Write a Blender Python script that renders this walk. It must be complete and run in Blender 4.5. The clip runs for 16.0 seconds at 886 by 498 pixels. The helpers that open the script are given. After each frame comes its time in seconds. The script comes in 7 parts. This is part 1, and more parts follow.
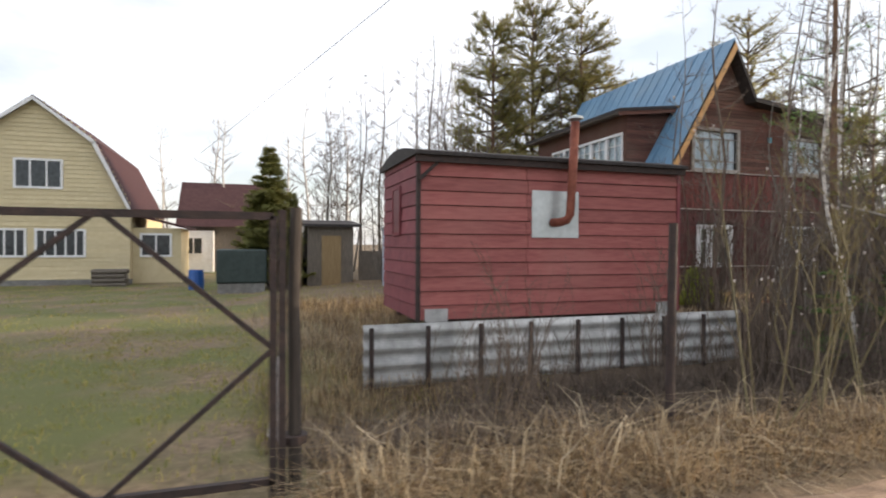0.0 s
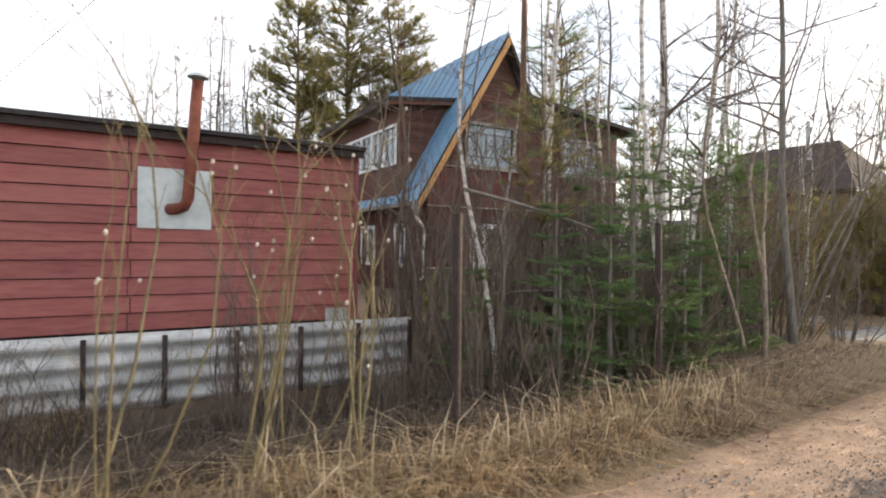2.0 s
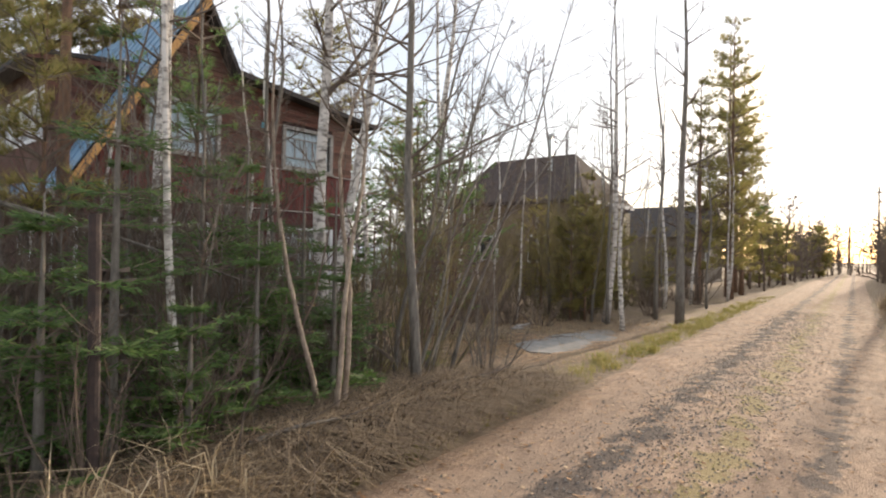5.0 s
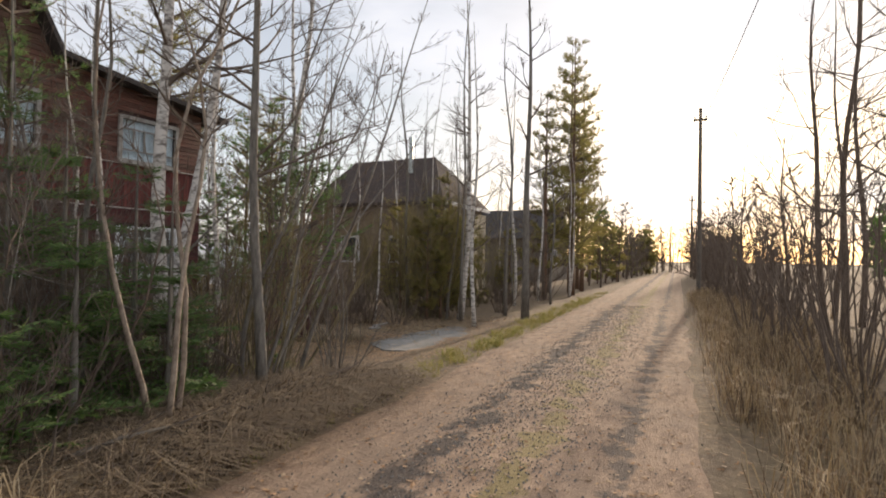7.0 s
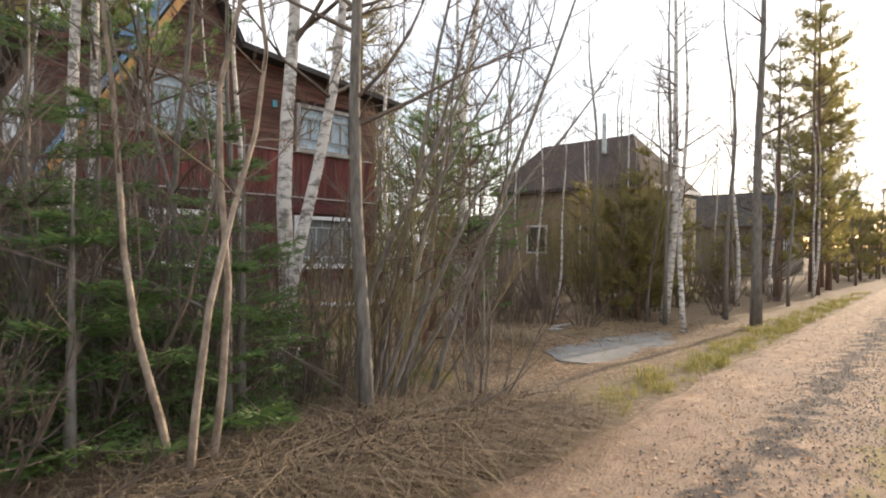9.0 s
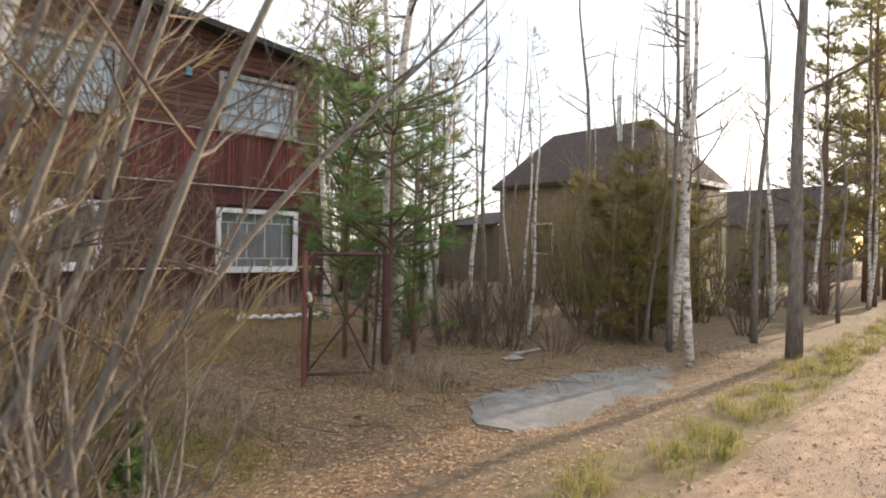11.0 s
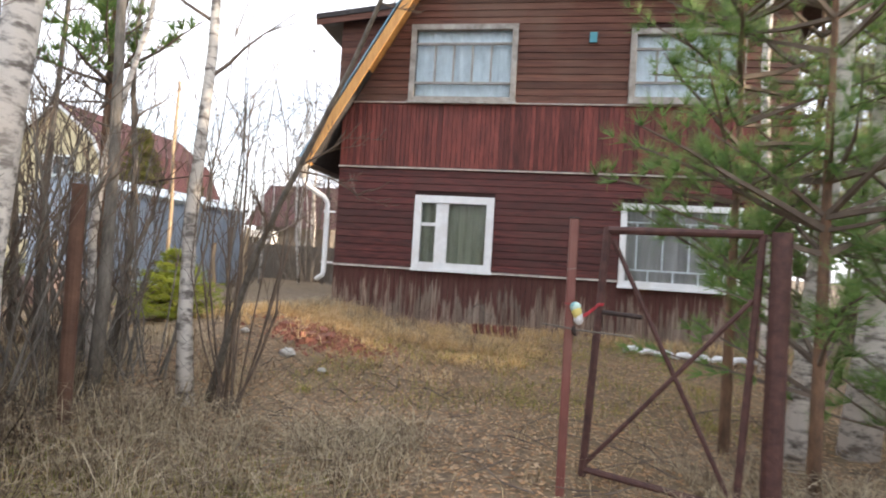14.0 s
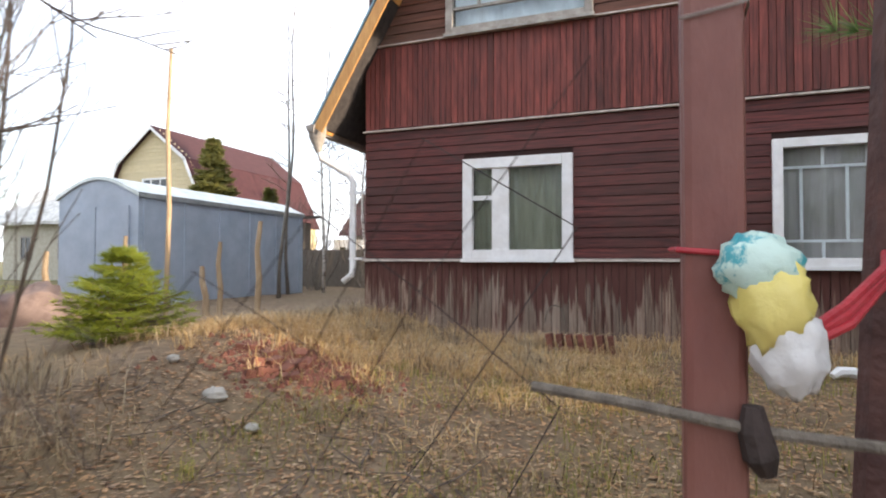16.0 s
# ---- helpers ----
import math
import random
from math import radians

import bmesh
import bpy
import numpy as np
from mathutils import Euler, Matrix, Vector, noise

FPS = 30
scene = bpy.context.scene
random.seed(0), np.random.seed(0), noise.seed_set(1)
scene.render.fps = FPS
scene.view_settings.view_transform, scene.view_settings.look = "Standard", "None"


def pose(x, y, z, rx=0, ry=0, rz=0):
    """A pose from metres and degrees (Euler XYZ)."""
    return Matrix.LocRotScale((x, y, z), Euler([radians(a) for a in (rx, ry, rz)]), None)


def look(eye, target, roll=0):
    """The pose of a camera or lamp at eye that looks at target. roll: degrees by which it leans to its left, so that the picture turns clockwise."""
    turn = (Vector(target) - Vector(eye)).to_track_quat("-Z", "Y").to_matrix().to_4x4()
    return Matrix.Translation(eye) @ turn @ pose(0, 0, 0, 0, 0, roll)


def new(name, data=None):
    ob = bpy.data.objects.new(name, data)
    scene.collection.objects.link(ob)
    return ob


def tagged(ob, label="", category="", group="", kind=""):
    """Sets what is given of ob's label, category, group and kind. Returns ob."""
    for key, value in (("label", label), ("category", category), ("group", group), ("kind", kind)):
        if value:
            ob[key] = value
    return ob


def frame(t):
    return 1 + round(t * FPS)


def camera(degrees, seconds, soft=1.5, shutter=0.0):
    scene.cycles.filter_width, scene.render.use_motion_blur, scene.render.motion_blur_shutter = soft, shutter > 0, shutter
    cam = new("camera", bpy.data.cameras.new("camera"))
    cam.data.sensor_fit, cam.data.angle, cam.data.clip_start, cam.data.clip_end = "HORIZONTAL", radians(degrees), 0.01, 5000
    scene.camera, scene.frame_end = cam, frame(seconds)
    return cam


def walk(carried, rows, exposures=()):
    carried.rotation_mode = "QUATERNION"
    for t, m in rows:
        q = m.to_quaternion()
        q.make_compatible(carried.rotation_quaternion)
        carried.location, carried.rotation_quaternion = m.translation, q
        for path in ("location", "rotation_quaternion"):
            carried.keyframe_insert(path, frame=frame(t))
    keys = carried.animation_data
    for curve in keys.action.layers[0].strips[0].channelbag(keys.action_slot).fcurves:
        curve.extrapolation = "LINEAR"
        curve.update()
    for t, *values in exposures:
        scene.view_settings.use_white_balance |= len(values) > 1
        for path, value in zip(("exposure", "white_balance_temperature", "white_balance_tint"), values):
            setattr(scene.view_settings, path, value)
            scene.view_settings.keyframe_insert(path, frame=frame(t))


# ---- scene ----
cam = camera(76.6, 16.0, soft=1.9, shutter=0.2)
PATH = [
    (0, (-0.734, -0.576, 1.573), (-0.1, 1.321, 1.557), 0.3),
    (0.5, (0.315, -0.373, 1.52), (1.15, 1.445, 1.51), 0.4),
    (1, (1.093, -0.29, 1.495), (2.085, 1.446, 1.491), 0.4),
    (1.5, (2.164, -0.305, 1.48), (3.186, 1.414, 1.472), 0.5),
    (2, (3.06, -0.352, 1.475), (4.088, 1.363, 1.475), 0.6),
    (2.5, (3.869, -0.322, 1.482), (5.0, 1.327, 1.489), 0.6),
    (3, (4.606, -0.428, 1.51), (5.863, 1.127, 1.508), 0.5),
    (3.5, (5.493, -0.502, 1.508), (6.798, 1.014, 1.518), 0.6),
    (4, (6.011, -0.518, 1.663), (7.352, 0.966, 1.673), 0.7),
    (4.5, (6.33, -0.445, 1.627), (7.704, 1.008, 1.641), 1.0),
    (5, (6.453, -0.386, 1.561), (7.993, 0.891, 1.578), 1.2),
    (7.5, (6.422, -0.654, 1.56), (8.223, 0.215, 1.59), 1.0),
    (8, (6.848, -0.483, 1.528), (8.611, 0.462, 1.534), 1.1),
    (8.5, (7.559, -0.156, 1.467), (9.119, 1.096, 1.467), 0.6),
    (9, (8.38, 0.247, 1.449), (9.777, 1.679, 1.443), 0.8),
    (9.5, (9.23, 0.614, 1.488), (10.577, 2.092, 1.482), 0.6),
    (10, (10.063, 0.894, 1.513), (11.389, 2.392, 1.502), 0.6),
    (10.2, (10.363, 0.948, 1.515), (11.693, 2.441, 1.504), 0.9),
    (12.3, (13.517, 1.799, 1.278), (14.526, 3.526, 1.307), 2.2),
    (12.5, (13.746, 1.98, 1.251), (14.586, 3.795, 1.283), 1.9),
    (13, (14.136, 2.615, 1.249), (14.576, 4.566, 1.285), 4.0),
    (13.5, (14.368, 3.114, 1.235), (14.459, 5.111, 1.284), 2.3),
    (14, (14.477, 3.78, 1.122), (14.154, 5.753, 1.159), 3.4),
    (14.5, (14.527, 4.486, 1.062), (13.919, 6.391, 1.099), 3.3),
    (15, (14.525, 5.323, 1.002), (13.738, 7.161, 1.039), 1.6),
    (15.5, (14.584, 5.968, 0.928), (13.786, 7.802, 0.968), 0.0),
    (16, (14.646, 6.579, 0.9), (13.946, 8.452, 0.947), 0.1),
]
walk(cam, [(t, look(eye, target, roll)) for t, eye, target, roll in PATH],
     [(0, 0.45, 6500, 12), (0.5, 0.65, 6500, 12), (2.5, 0.68, 6550, 12), (4, 0.62, 6500, 12), (5, 0.46, 6550, 12), (7.5, -0.15, 6600, 13), (8.5, -0.22, 6500, 13), (9, 0.62, 6600, 12),
      (10, 0.88, 6650, 12), (12.3, 0.55, 6500, 12), (13, 1.05, 6450, 12), (14, 1.34, 6350, 12), (14.5, 1.30, 6250, 13), (16, 1.20, 6300, 12)])

# ---- world, sun ----
SUN_EL, SUN_AZ = 11.5, -0.6          # elevation; azimuth from +x towards +y
world = bpy.data.worlds.new("sky")
scene.world = world
world.use_nodes = True
wn, wl = world.node_tree.nodes, world.node_tree.links
sky = wn.new("ShaderNodeTexSky")
sky.sky_type, sky.sun_disc = "NISHITA", False
sky.sun_elevation, sky.sun_rotation = radians(SUN_EL), radians(90 - SUN_AZ)
sky.air_density, sky.dust_density, sky.ozone_density = 1.0, 1.2, 1.0
# thin bright haze over the blue
wco = wn.new("ShaderNodeTexCoord")
wmap = wn.new("ShaderNodeMapping")
wmap.inputs["Scale"].default_value = (1.6, 1.6, 4.5)
wl.new(wco.outputs["Generated"], wmap.inputs["Vector"])
cloud = wn.new("ShaderNodeTexNoise")
cloud.inputs["Scale"].default_value, cloud.inputs["Detail"].default_value = 1.5, 7
wl.new(wmap.outputs["Vector"], cloud.inputs["Vector"])
cramp = wn.new("ShaderNodeValToRGB")
cramp.color_ramp.elements[0].position, cramp.color_ramp.elements[0].color = 0.38, (0.42, 0.42, 0.42, 1)
cramp.color_ramp.elements[1].position, cramp.color_ramp.elements[1].color = 0.60, (0.9, 0.9, 0.9, 1)
wl.new(cloud.outputs["Fac"], cramp.inputs["Fac"])
wmix = wn.new("ShaderNodeMixRGB")
wmix.inputs["Color2"].default_value = (7.6, 7.75, 8.1, 1)
wl.new(cramp.outputs["Color"], wmix.inputs["Fac"])
wl.new(sky.outputs["Color"], wmix.inputs["Color1"])
wbg = wn["Background"]
wbg.inputs["Strength"].default_value = 0.14
wl.new(wmix.outputs["Color"], wbg.inputs["Color"])

sun = new("sun", bpy.data.lights.new("sun", "SUN"))
sun.data.energy, sun.data.angle, sun.data.color = 5.0, radians(1.0), (1.0, 0.80, 0.58)
sdir = Vector((math.cos(radians(SUN_EL)) * math.cos(radians(SUN_AZ)), math.cos(radians(SUN_EL)) * math.sin(radians(SUN_AZ)), math.sin(radians(SUN_EL))))
sun.matrix_world = look(sdir * 60, (0, 0, 0))


# ---- materials ----
def material(name, col, col2=None, rough=0.8, metal=0.0, scale=6.0, stretch=(1, 1, 1), bump=0.25, big=None, bigscale=0.6, bigamt=0.5, pieces=0.0, fine=40.0, lo=0.35, hi=0.7, trans=0.0):
    """Two colours by grain, a third by large stains, a shift for each piece, fine relief."""
    m = bpy.data.materials.new(name)
    m.use_nodes = True
    n, l = m.node_tree.nodes, m.node_tree.links
    b = n["Principled BSDF"]
    b.inputs["Roughness"].default_value, b.inputs["Metallic"].default_value = rough, metal
    co = n.new("ShaderNodeTexCoord")
    mp = n.new("ShaderNodeMapping")
    mp.inputs["Scale"].default_value = stretch
    l.new(co.outputs["Object"], mp.inputs["Vector"])
    info = n.new("ShaderNodeObjectInfo")
    if pieces:
        off = n.new("ShaderNodeVectorMath")
        off.operation = "SCALE"
        off.inputs["Scale"].default_value = 37.0
        cmb = n.new("ShaderNodeCombineXYZ")
        for k in range(3):
            l.new(info.outputs["Random"], cmb.inputs[k])
        l.new(cmb.outputs[0], off.inputs[0])
        l.new(off.outputs[0], mp.inputs["Location"])
    nz = n.new("ShaderNodeTexNoise")
    nz.inputs["Scale"].default_value, nz.inputs["Detail"].default_value, nz.inputs["Roughness"].default_value = scale, 8, 0.65
    l.new(mp.outputs["Vector"], nz.inputs["Vector"])
    rp = n.new("ShaderNodeValToRGB")
    rp.color_ramp.elements[0].position, rp.color_ramp.elements[1].position = lo, hi
    rp.color_ramp.elements[0].color, rp.color_ramp.elements[1].color = (*col, 1), (*(col2 or [c * 1.25 for c in col]), 1)
    l.new(nz.outputs["Fac"], rp.inputs["Fac"])
    out = rp.outputs["Color"]
    if big:
        bz = n.new("ShaderNodeTexNoise")
        bz.inputs["Scale"].default_value, bz.inputs["Detail"].default_value = bigscale, 5
        l.new(co.outputs["Object"], bz.inputs["Vector"])
        br = n.new("ShaderNodeValToRGB")
        br.color_ramp.elements[0].position, br.color_ramp.elements[1].position = 0.45, 0.68
        br.color_ramp.elements[1].color = (bigamt, bigamt, bigamt, 1)
        l.new(bz.outputs["Fac"], br.inputs["Fac"])
        mx = n.new("ShaderNodeMixRGB")
        mx.inputs["Color2"].default_value = (*big, 1)
        l.new(br.outputs["Color"], mx.inputs["Fac"])
        l.new(out, mx.inputs["Color1"])
        out = mx.outputs["Color"]
    if pieces:
        hs = n.new("ShaderNodeHueSaturation")
        mr = n.new("ShaderNodeMapRange")
        mr.inputs["To Min"].default_value, mr.inputs["To Max"].default_value = 1 - pieces, 1 + pieces
        l.new(info.outputs["Random"], mr.inputs["Value"])
        l.new(mr.outputs[0], hs.inputs["Value"])
        l.new(out, hs.inputs["Color"])
        out = hs.outputs["Color"]
    l.new(out, b.inputs["Base Color"])
    if bump:
        fz = n.new("ShaderNodeTexNoise")
        fz.inputs["Scale"].default_value, fz.inputs["Detail"].default_value = fine, 6
        l.new(mp.outputs["Vector"], fz.inputs["Vector"])
        bp = n.new("ShaderNodeBump")
        bp.inputs["Strength"].default_value, bp.inputs["Distance"].default_value = bump, 0.02
        l.new(fz.outputs["Fac"], bp.inputs["Height"])
        l.new(bp.outputs["Normal"], b.inputs["Normal"])
    if trans:
        b.inputs["Transmission Weight"].default_value = trans
    return m


def island_material(name, cols, rough=0.8, translucent=0.0):
    """One of several colours for each loose piece of a mesh."""
    m = bpy.data.materials.new(name)
    m.use_nodes = True
    n, l = m.node_tree.nodes, m.node_tree.links
    b = n["Principled BSDF"]
    b.inputs["Roughness"].default_value = rough
    geo = n.new("ShaderNodeNewGeometry")
    rp = n.new("ShaderNodeValToRGB")
    els = rp.color_ramp.elements
    while len(els) < len(cols):
        els.new(0.5)
    for k, c in enumerate(cols):
        els[k].position, els[k].color = k / (len(cols) - 1), (*c, 1)
    l.new(geo.outputs["Random Per Island"], rp.inputs["Fac"])
    l.new(rp.outputs["Color"], b.inputs["Base Color"])
    if translucent:
        tr = n.new("ShaderNodeBsdfTranslucent")
        l.new(rp.outputs["Color"], tr.inputs["Color"])
        mx = n.new("ShaderNodeMixShader")
        mx.inputs["Fac"].default_value = translucent
        l.new(b.outputs[0], mx.inputs[1])
        l.new(tr.outputs[0], mx.inputs[2])
        l.new(mx.outputs[0], n["Material Output"].inputs["Surface"])
    return m


def glass_material(name, tint=(0.9, 0.95, 0.97)):
    m = bpy.data.materials.new(name)
    m.use_nodes = True
    b = m.node_tree.nodes["Principled BSDF"]
    b.inputs["Base Color"].default_value = (*tint, 1)
    b.inputs["Roughness"].default_value, b.inputs["Transmission Weight"].default_value, b.inputs["IOR"].default_value = 0.03, 1.0, 1.3
    return m


WOOD_H = (0.6, 9, 9)
WOOD_V = (9, 9, 0.6)
M_REDH = material("red_paint_boards", (0.036, 0.010, 0.010), (0.165, 0.039, 0.034), 0.72, scale=6, stretch=(0.5, 8, 8), bump=0.3, big=(0.075, 0.033, 0.027), bigscale=0.9, bigamt=0.55, pieces=0.22)
M_REDV = material("red_paint_upright", (0.070, 0.018, 0.016), (0.250, 0.060, 0.046), 0.75, scale=5, stretch=(8, 8, 0.5), bump=0.3, big=(0.080, 0.032, 0.027), bigscale=0.8, bigamt=0.5, pieces=0.35)
M_BROWN = material("weathered_red_boards", (0.070, 0.027, 0.020), (0.185, 0.080, 0.054), 0.85, scale=4, stretch=(0.4, 9, 9), bump=0.4, big=(0.154, 0.105, 0.077), bigscale=0.7, bigamt=0.6, pieces=0.3)
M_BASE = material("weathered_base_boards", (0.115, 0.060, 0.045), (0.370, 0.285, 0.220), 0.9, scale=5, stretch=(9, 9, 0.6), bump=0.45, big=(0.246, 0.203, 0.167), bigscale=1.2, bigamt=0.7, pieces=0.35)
M_BACK = material("dark_lathing", (0.03, 0.012, 0.010), (0.045, 0.02, 0.016), 0.9)
M_WHITE = material("white_window_paint", (0.72, 0.73, 0.74), (0.84, 0.85, 0.86), 0.5, scale=9, bump=0.15, big=(0.58, 0.56, 0.52), bigamt=0.35, bigscale=4)
M_GREYW = material("greyed_window_wood", (0.22, 0.20, 0.18), (0.42, 0.40, 0.37), 0.85, scale=7, bump=0.3)
M_STRIP = material("greyed_white_strip", (0.360, 0.300, 0.264), (0.660, 0.600, 0.540), 0.8, scale=7, bump=0.2)
M_PINE = material("fresh_pine_soffit", (0.50, 0.24, 0.07), (0.68, 0.38, 0.12), 0.6, scale=4, stretch=(6, 1, 1), bump=0.15, pieces=0.12)
M_BLUE = material("blue_roof_paint", (0.10, 0.21, 0.33), (0.16, 0.30, 0.44), 0.5, metal=0.0, scale=3, stretch=(1, 5, 1), bump=0.1, big=(0.20, 0.30, 0.38), bigamt=0.5, pieces=0.1)
M_DARKROOF = material("dark_roofing_felt", (0.025, 0.022, 0.022), (0.06, 0.052, 0.05), 0.9, scale=12, bump=0.4)
M_GLASS = glass_material("window_glass")
M_CURTAIN = material("pale_curtain", (0.36, 0.38, 0.38), (0.55, 0.57, 0.57), 0.9, scale=3, stretch=(6, 6, 0.6), bump=0.2)
M_FILM = material("pale_plastic_film", (0.50, 0.56, 0.60), (0.74, 0.80, 0.84), 0.45, scale=2.5, stretch=(3, 3, 1.2), bump=0.35, fine=7)
M_OLIVE = material("olive_curtain", (0.19, 0.19, 0.13), (0.28, 0.28, 0.2), 0.9, scale=3, stretch=(6, 6, 0.6), bump=0.2)
M_INSIDE = material("dim_plaster", (0.12, 0.10, 0.08), (0.2, 0.17, 0.14), 0.9)
M_TRAIL = material("faded_red_siding", (0.26, 0.072, 0.066), (0.38, 0.125, 0.11), 0.7, scale=4, stretch=(0.8, 6, 6), bump=0.25, big=(0.36, 0.14, 0.12), bigscale=1.2, bigamt=0.5, pieces=0.14)
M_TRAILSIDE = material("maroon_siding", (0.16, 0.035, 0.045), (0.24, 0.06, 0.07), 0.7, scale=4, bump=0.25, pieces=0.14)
M_GALV = material("galvanised_sheet", (0.40, 0.44, 0.44), (0.62, 0.66, 0.66), 0.38, metal=0.55, scale=3, bump=0.12, fine=8)
M_RUST = material("rusty_red_pipe", (0.14, 0.035, 0.02), (0.27, 0.085, 0.05), 0.8, scale=10, bump=0.3)
M_DARKIRON = material("dark_rusted_iron", (0.022, 0.016, 0.015), (0.06, 0.036, 0.03), 0.75, scale=14, bump=0.35)
M_BROWNPAINT = material("red_brown_iron_paint", (0.13, 0.040, 0.034), (0.21, 0.075, 0.06), 0.55, scale=9, stretch=(1, 1, 0.4), bump=0.25, big=(0.22, 0.12, 0.09), bigscale=2.5, bigamt=0.5)
M_SLATE = material("grey_corrugated_sheet", (0.38, 0.38, 0.37), (0.62, 0.62, 0.60), 0.85, scale=6, bump=0.3, big=(0.20, 0.20, 0.18), bigscale=2, bigamt=0.6, pieces=0.15)
M_YELLOW = material("cream_yellow_siding", (0.56, 0.47, 0.28), (0.64, 0.55, 0.35), 0.6, scale=3, bump=0.08, pieces=0.06)
M_MAROON = material("maroon_roof_sheet", (0.036, 0.010, 0.013), (0.052, 0.016, 0.019), 0.95, scale=3, bump=0.1)
M_BRICKRED = material("dull_red_roof_sheet", (0.060, 0.026, 0.028), (0.090, 0.042, 0.042), 0.95, scale=4, bump=0.2)
M_GARAGE = material("blue_grey_garage_paint", (0.34, 0.41, 0.50), (0.44, 0.51, 0.60), 0.55, scale=2.5, bump=0.12, big=(0.25, 0.25, 0.27), bigamt=0.35)
M_CONC = material("grey_concrete", (0.160, 0.160, 0.152), (0.288, 0.280, 0.264), 0.9, scale=7, bump=0.4, big=(0.120, 0.112, 0.096), bigscale=1.3, bigamt=0.6)
M_OLDPLASTER = material("old_plaster", (0.34, 0.32, 0.26), (0.46, 0.44, 0.37), 0.9, scale=4, bump=0.3)
M_OLDWOOD = material("old_grey_wood", (0.10, 0.085, 0.07), (0.22, 0.19, 0.155), 0.9, scale=5, stretch=(8, 8, 0.6), bump=0.4)
M_OLDDARK = material("blackened_old_timber", (0.03, 0.024, 0.02), (0.085, 0.07, 0.058), 0.9, scale=5, stretch=(8, 8, 0.6), bump=0.4)
M_BIRCH = material("birch_bark", (0.16, 0.14, 0.125), (0.66, 0.62, 0.57), 0.8, scale=5.5, stretch=(1.2, 1.2, 2.6), bump=0.3, big=(0.42, 0.38, 0.33), bigscale=2.0, bigamt=0.6, lo=0.40, hi=0.52)
M_GREYBARK = material("grey_alder_bark", (0.105, 0.093, 0.08), (0.26, 0.235, 0.20), 0.9, scale=8, stretch=(3, 3, 0.8), bump=0.45)
M_BROWNBARK = material("brown_sapling_bark", (0.09, 0.066, 0.05), (0.20, 0.15, 0.112), 0.9, scale=8, stretch=(3, 3, 0.8), bump=0.4)
M_TANBARK = material("pale_tan_bark", (0.15, 0.11, 0.08), (0.38, 0.31, 0.24), 0.85, scale=7, stretch=(2, 2, 1.4), bump=0.35)
M_PINEBARK = material("orange_pine_bark", (0.10, 0.065, 0.045), (0.26, 0.145, 0.085), 0.9, scale=7, stretch=(3, 3, 1), bump=0.6)
M_DARKBARK = material("dark_wet_stems", (0.045, 0.032, 0.024), (0.11, 0.08, 0.06), 0.9, scale=8, stretch=(3, 3, 0.8), bump=0.3)
M_TWIG = material("grey_brown_twigs", (0.105, 0.08, 0.064), (0.20, 0.155, 0.12), 0.9, bump=0)
M_NEEDLE = island_material("pine_needles", [(0.085, 0.175, 0.050), (0.16, 0.285, 0.075), (0.25, 0.345, 0.10), (0.13, 0.225, 0.080)], 0.7, 0.5)
M_PINEFAR = island_material("olive_pine_needles", [(0.20, 0.215, 0.06), (0.33, 0.31, 0.10), (0.40, 0.31, 0.14), (0.27, 0.26, 0.09)], 0.7, 0.7)
M_SPRUCE = island_material("spruce_needles", [(0.040, 0.085, 0.020), (0.080, 0.150, 0.034), (0.150, 0.205, 0.055)], 0.7, 0.35)
M_MATGRASS = island_material("matted_grey_straw", [(0.15, 0.11, 0.07), (0.36, 0.275, 0.175), (0.20, 0.145, 0.092), (0.09, 0.064, 0.044), (0.055, 0.038, 0.027)], 0.85, 0.15)
M_STRAW = island_material("pale_golden_straw", [(0.50, 0.32, 0.13), (0.64, 0.45, 0.20), (0.74, 0.57, 0.32), (0.38, 0.22, 0.09), (0.78, 0.65, 0.44)], 0.8, 0.3)
M_THUJA = island_material("olive_garden_conifer", [(0.12, 0.13, 0.032), (0.21, 0.20, 0.055), (0.16, 0.17, 0.045)], 0.7, 0.35)
M_YELGREEN = island_material("yellow_green_juniper", [(0.169, 0.221, 0.026), (0.312, 0.351, 0.039), (0.221, 0.286, 0.039)], 0.7, 0.3)
M_DRYGRASS = island_material("dry_grass_blades", [(0.23, 0.15, 0.075), (0.40, 0.28, 0.14), (0.58, 0.45, 0.27), (0.27, 0.175, 0.095), (0.13, 0.092, 0.055), (0.075, 0.052, 0.035)], 0.8, 0.25)
M_GREYGRASS = island_material("greyed_grass_blades", [(0.30, 0.24, 0.155), (0.56, 0.47, 0.32), (0.40, 0.32, 0.20), (0.17, 0.125, 0.085), (0.10, 0.072, 0.05)], 0.8, 0.2)
M_GREENGRASS = island_material("new_green_grass", [(0.15, 0.185, 0.034), (0.31, 0.30, 0.065), (0.46, 0.38, 0.14), (0.22, 0.23, 0.05), (0.40, 0.30, 0.15)], 0.8, 0.3)
M_LITTER = island_material("fallen_leaves", [(0.22, 0.115, 0.055), (0.40, 0.225, 0.11), (0.52, 0.33, 0.18), (0.16, 0.095, 0.055), (0.54, 0.40, 0.26), (0.36, 0.23, 0.13)], 0.85, 0.15)
M_PEBBLE = island_material("grey_pebbles", [(0.08, 0.07, 0.06), (0.2, 0.18, 0.16), (0.32, 0.29, 0.25)], 0.85)


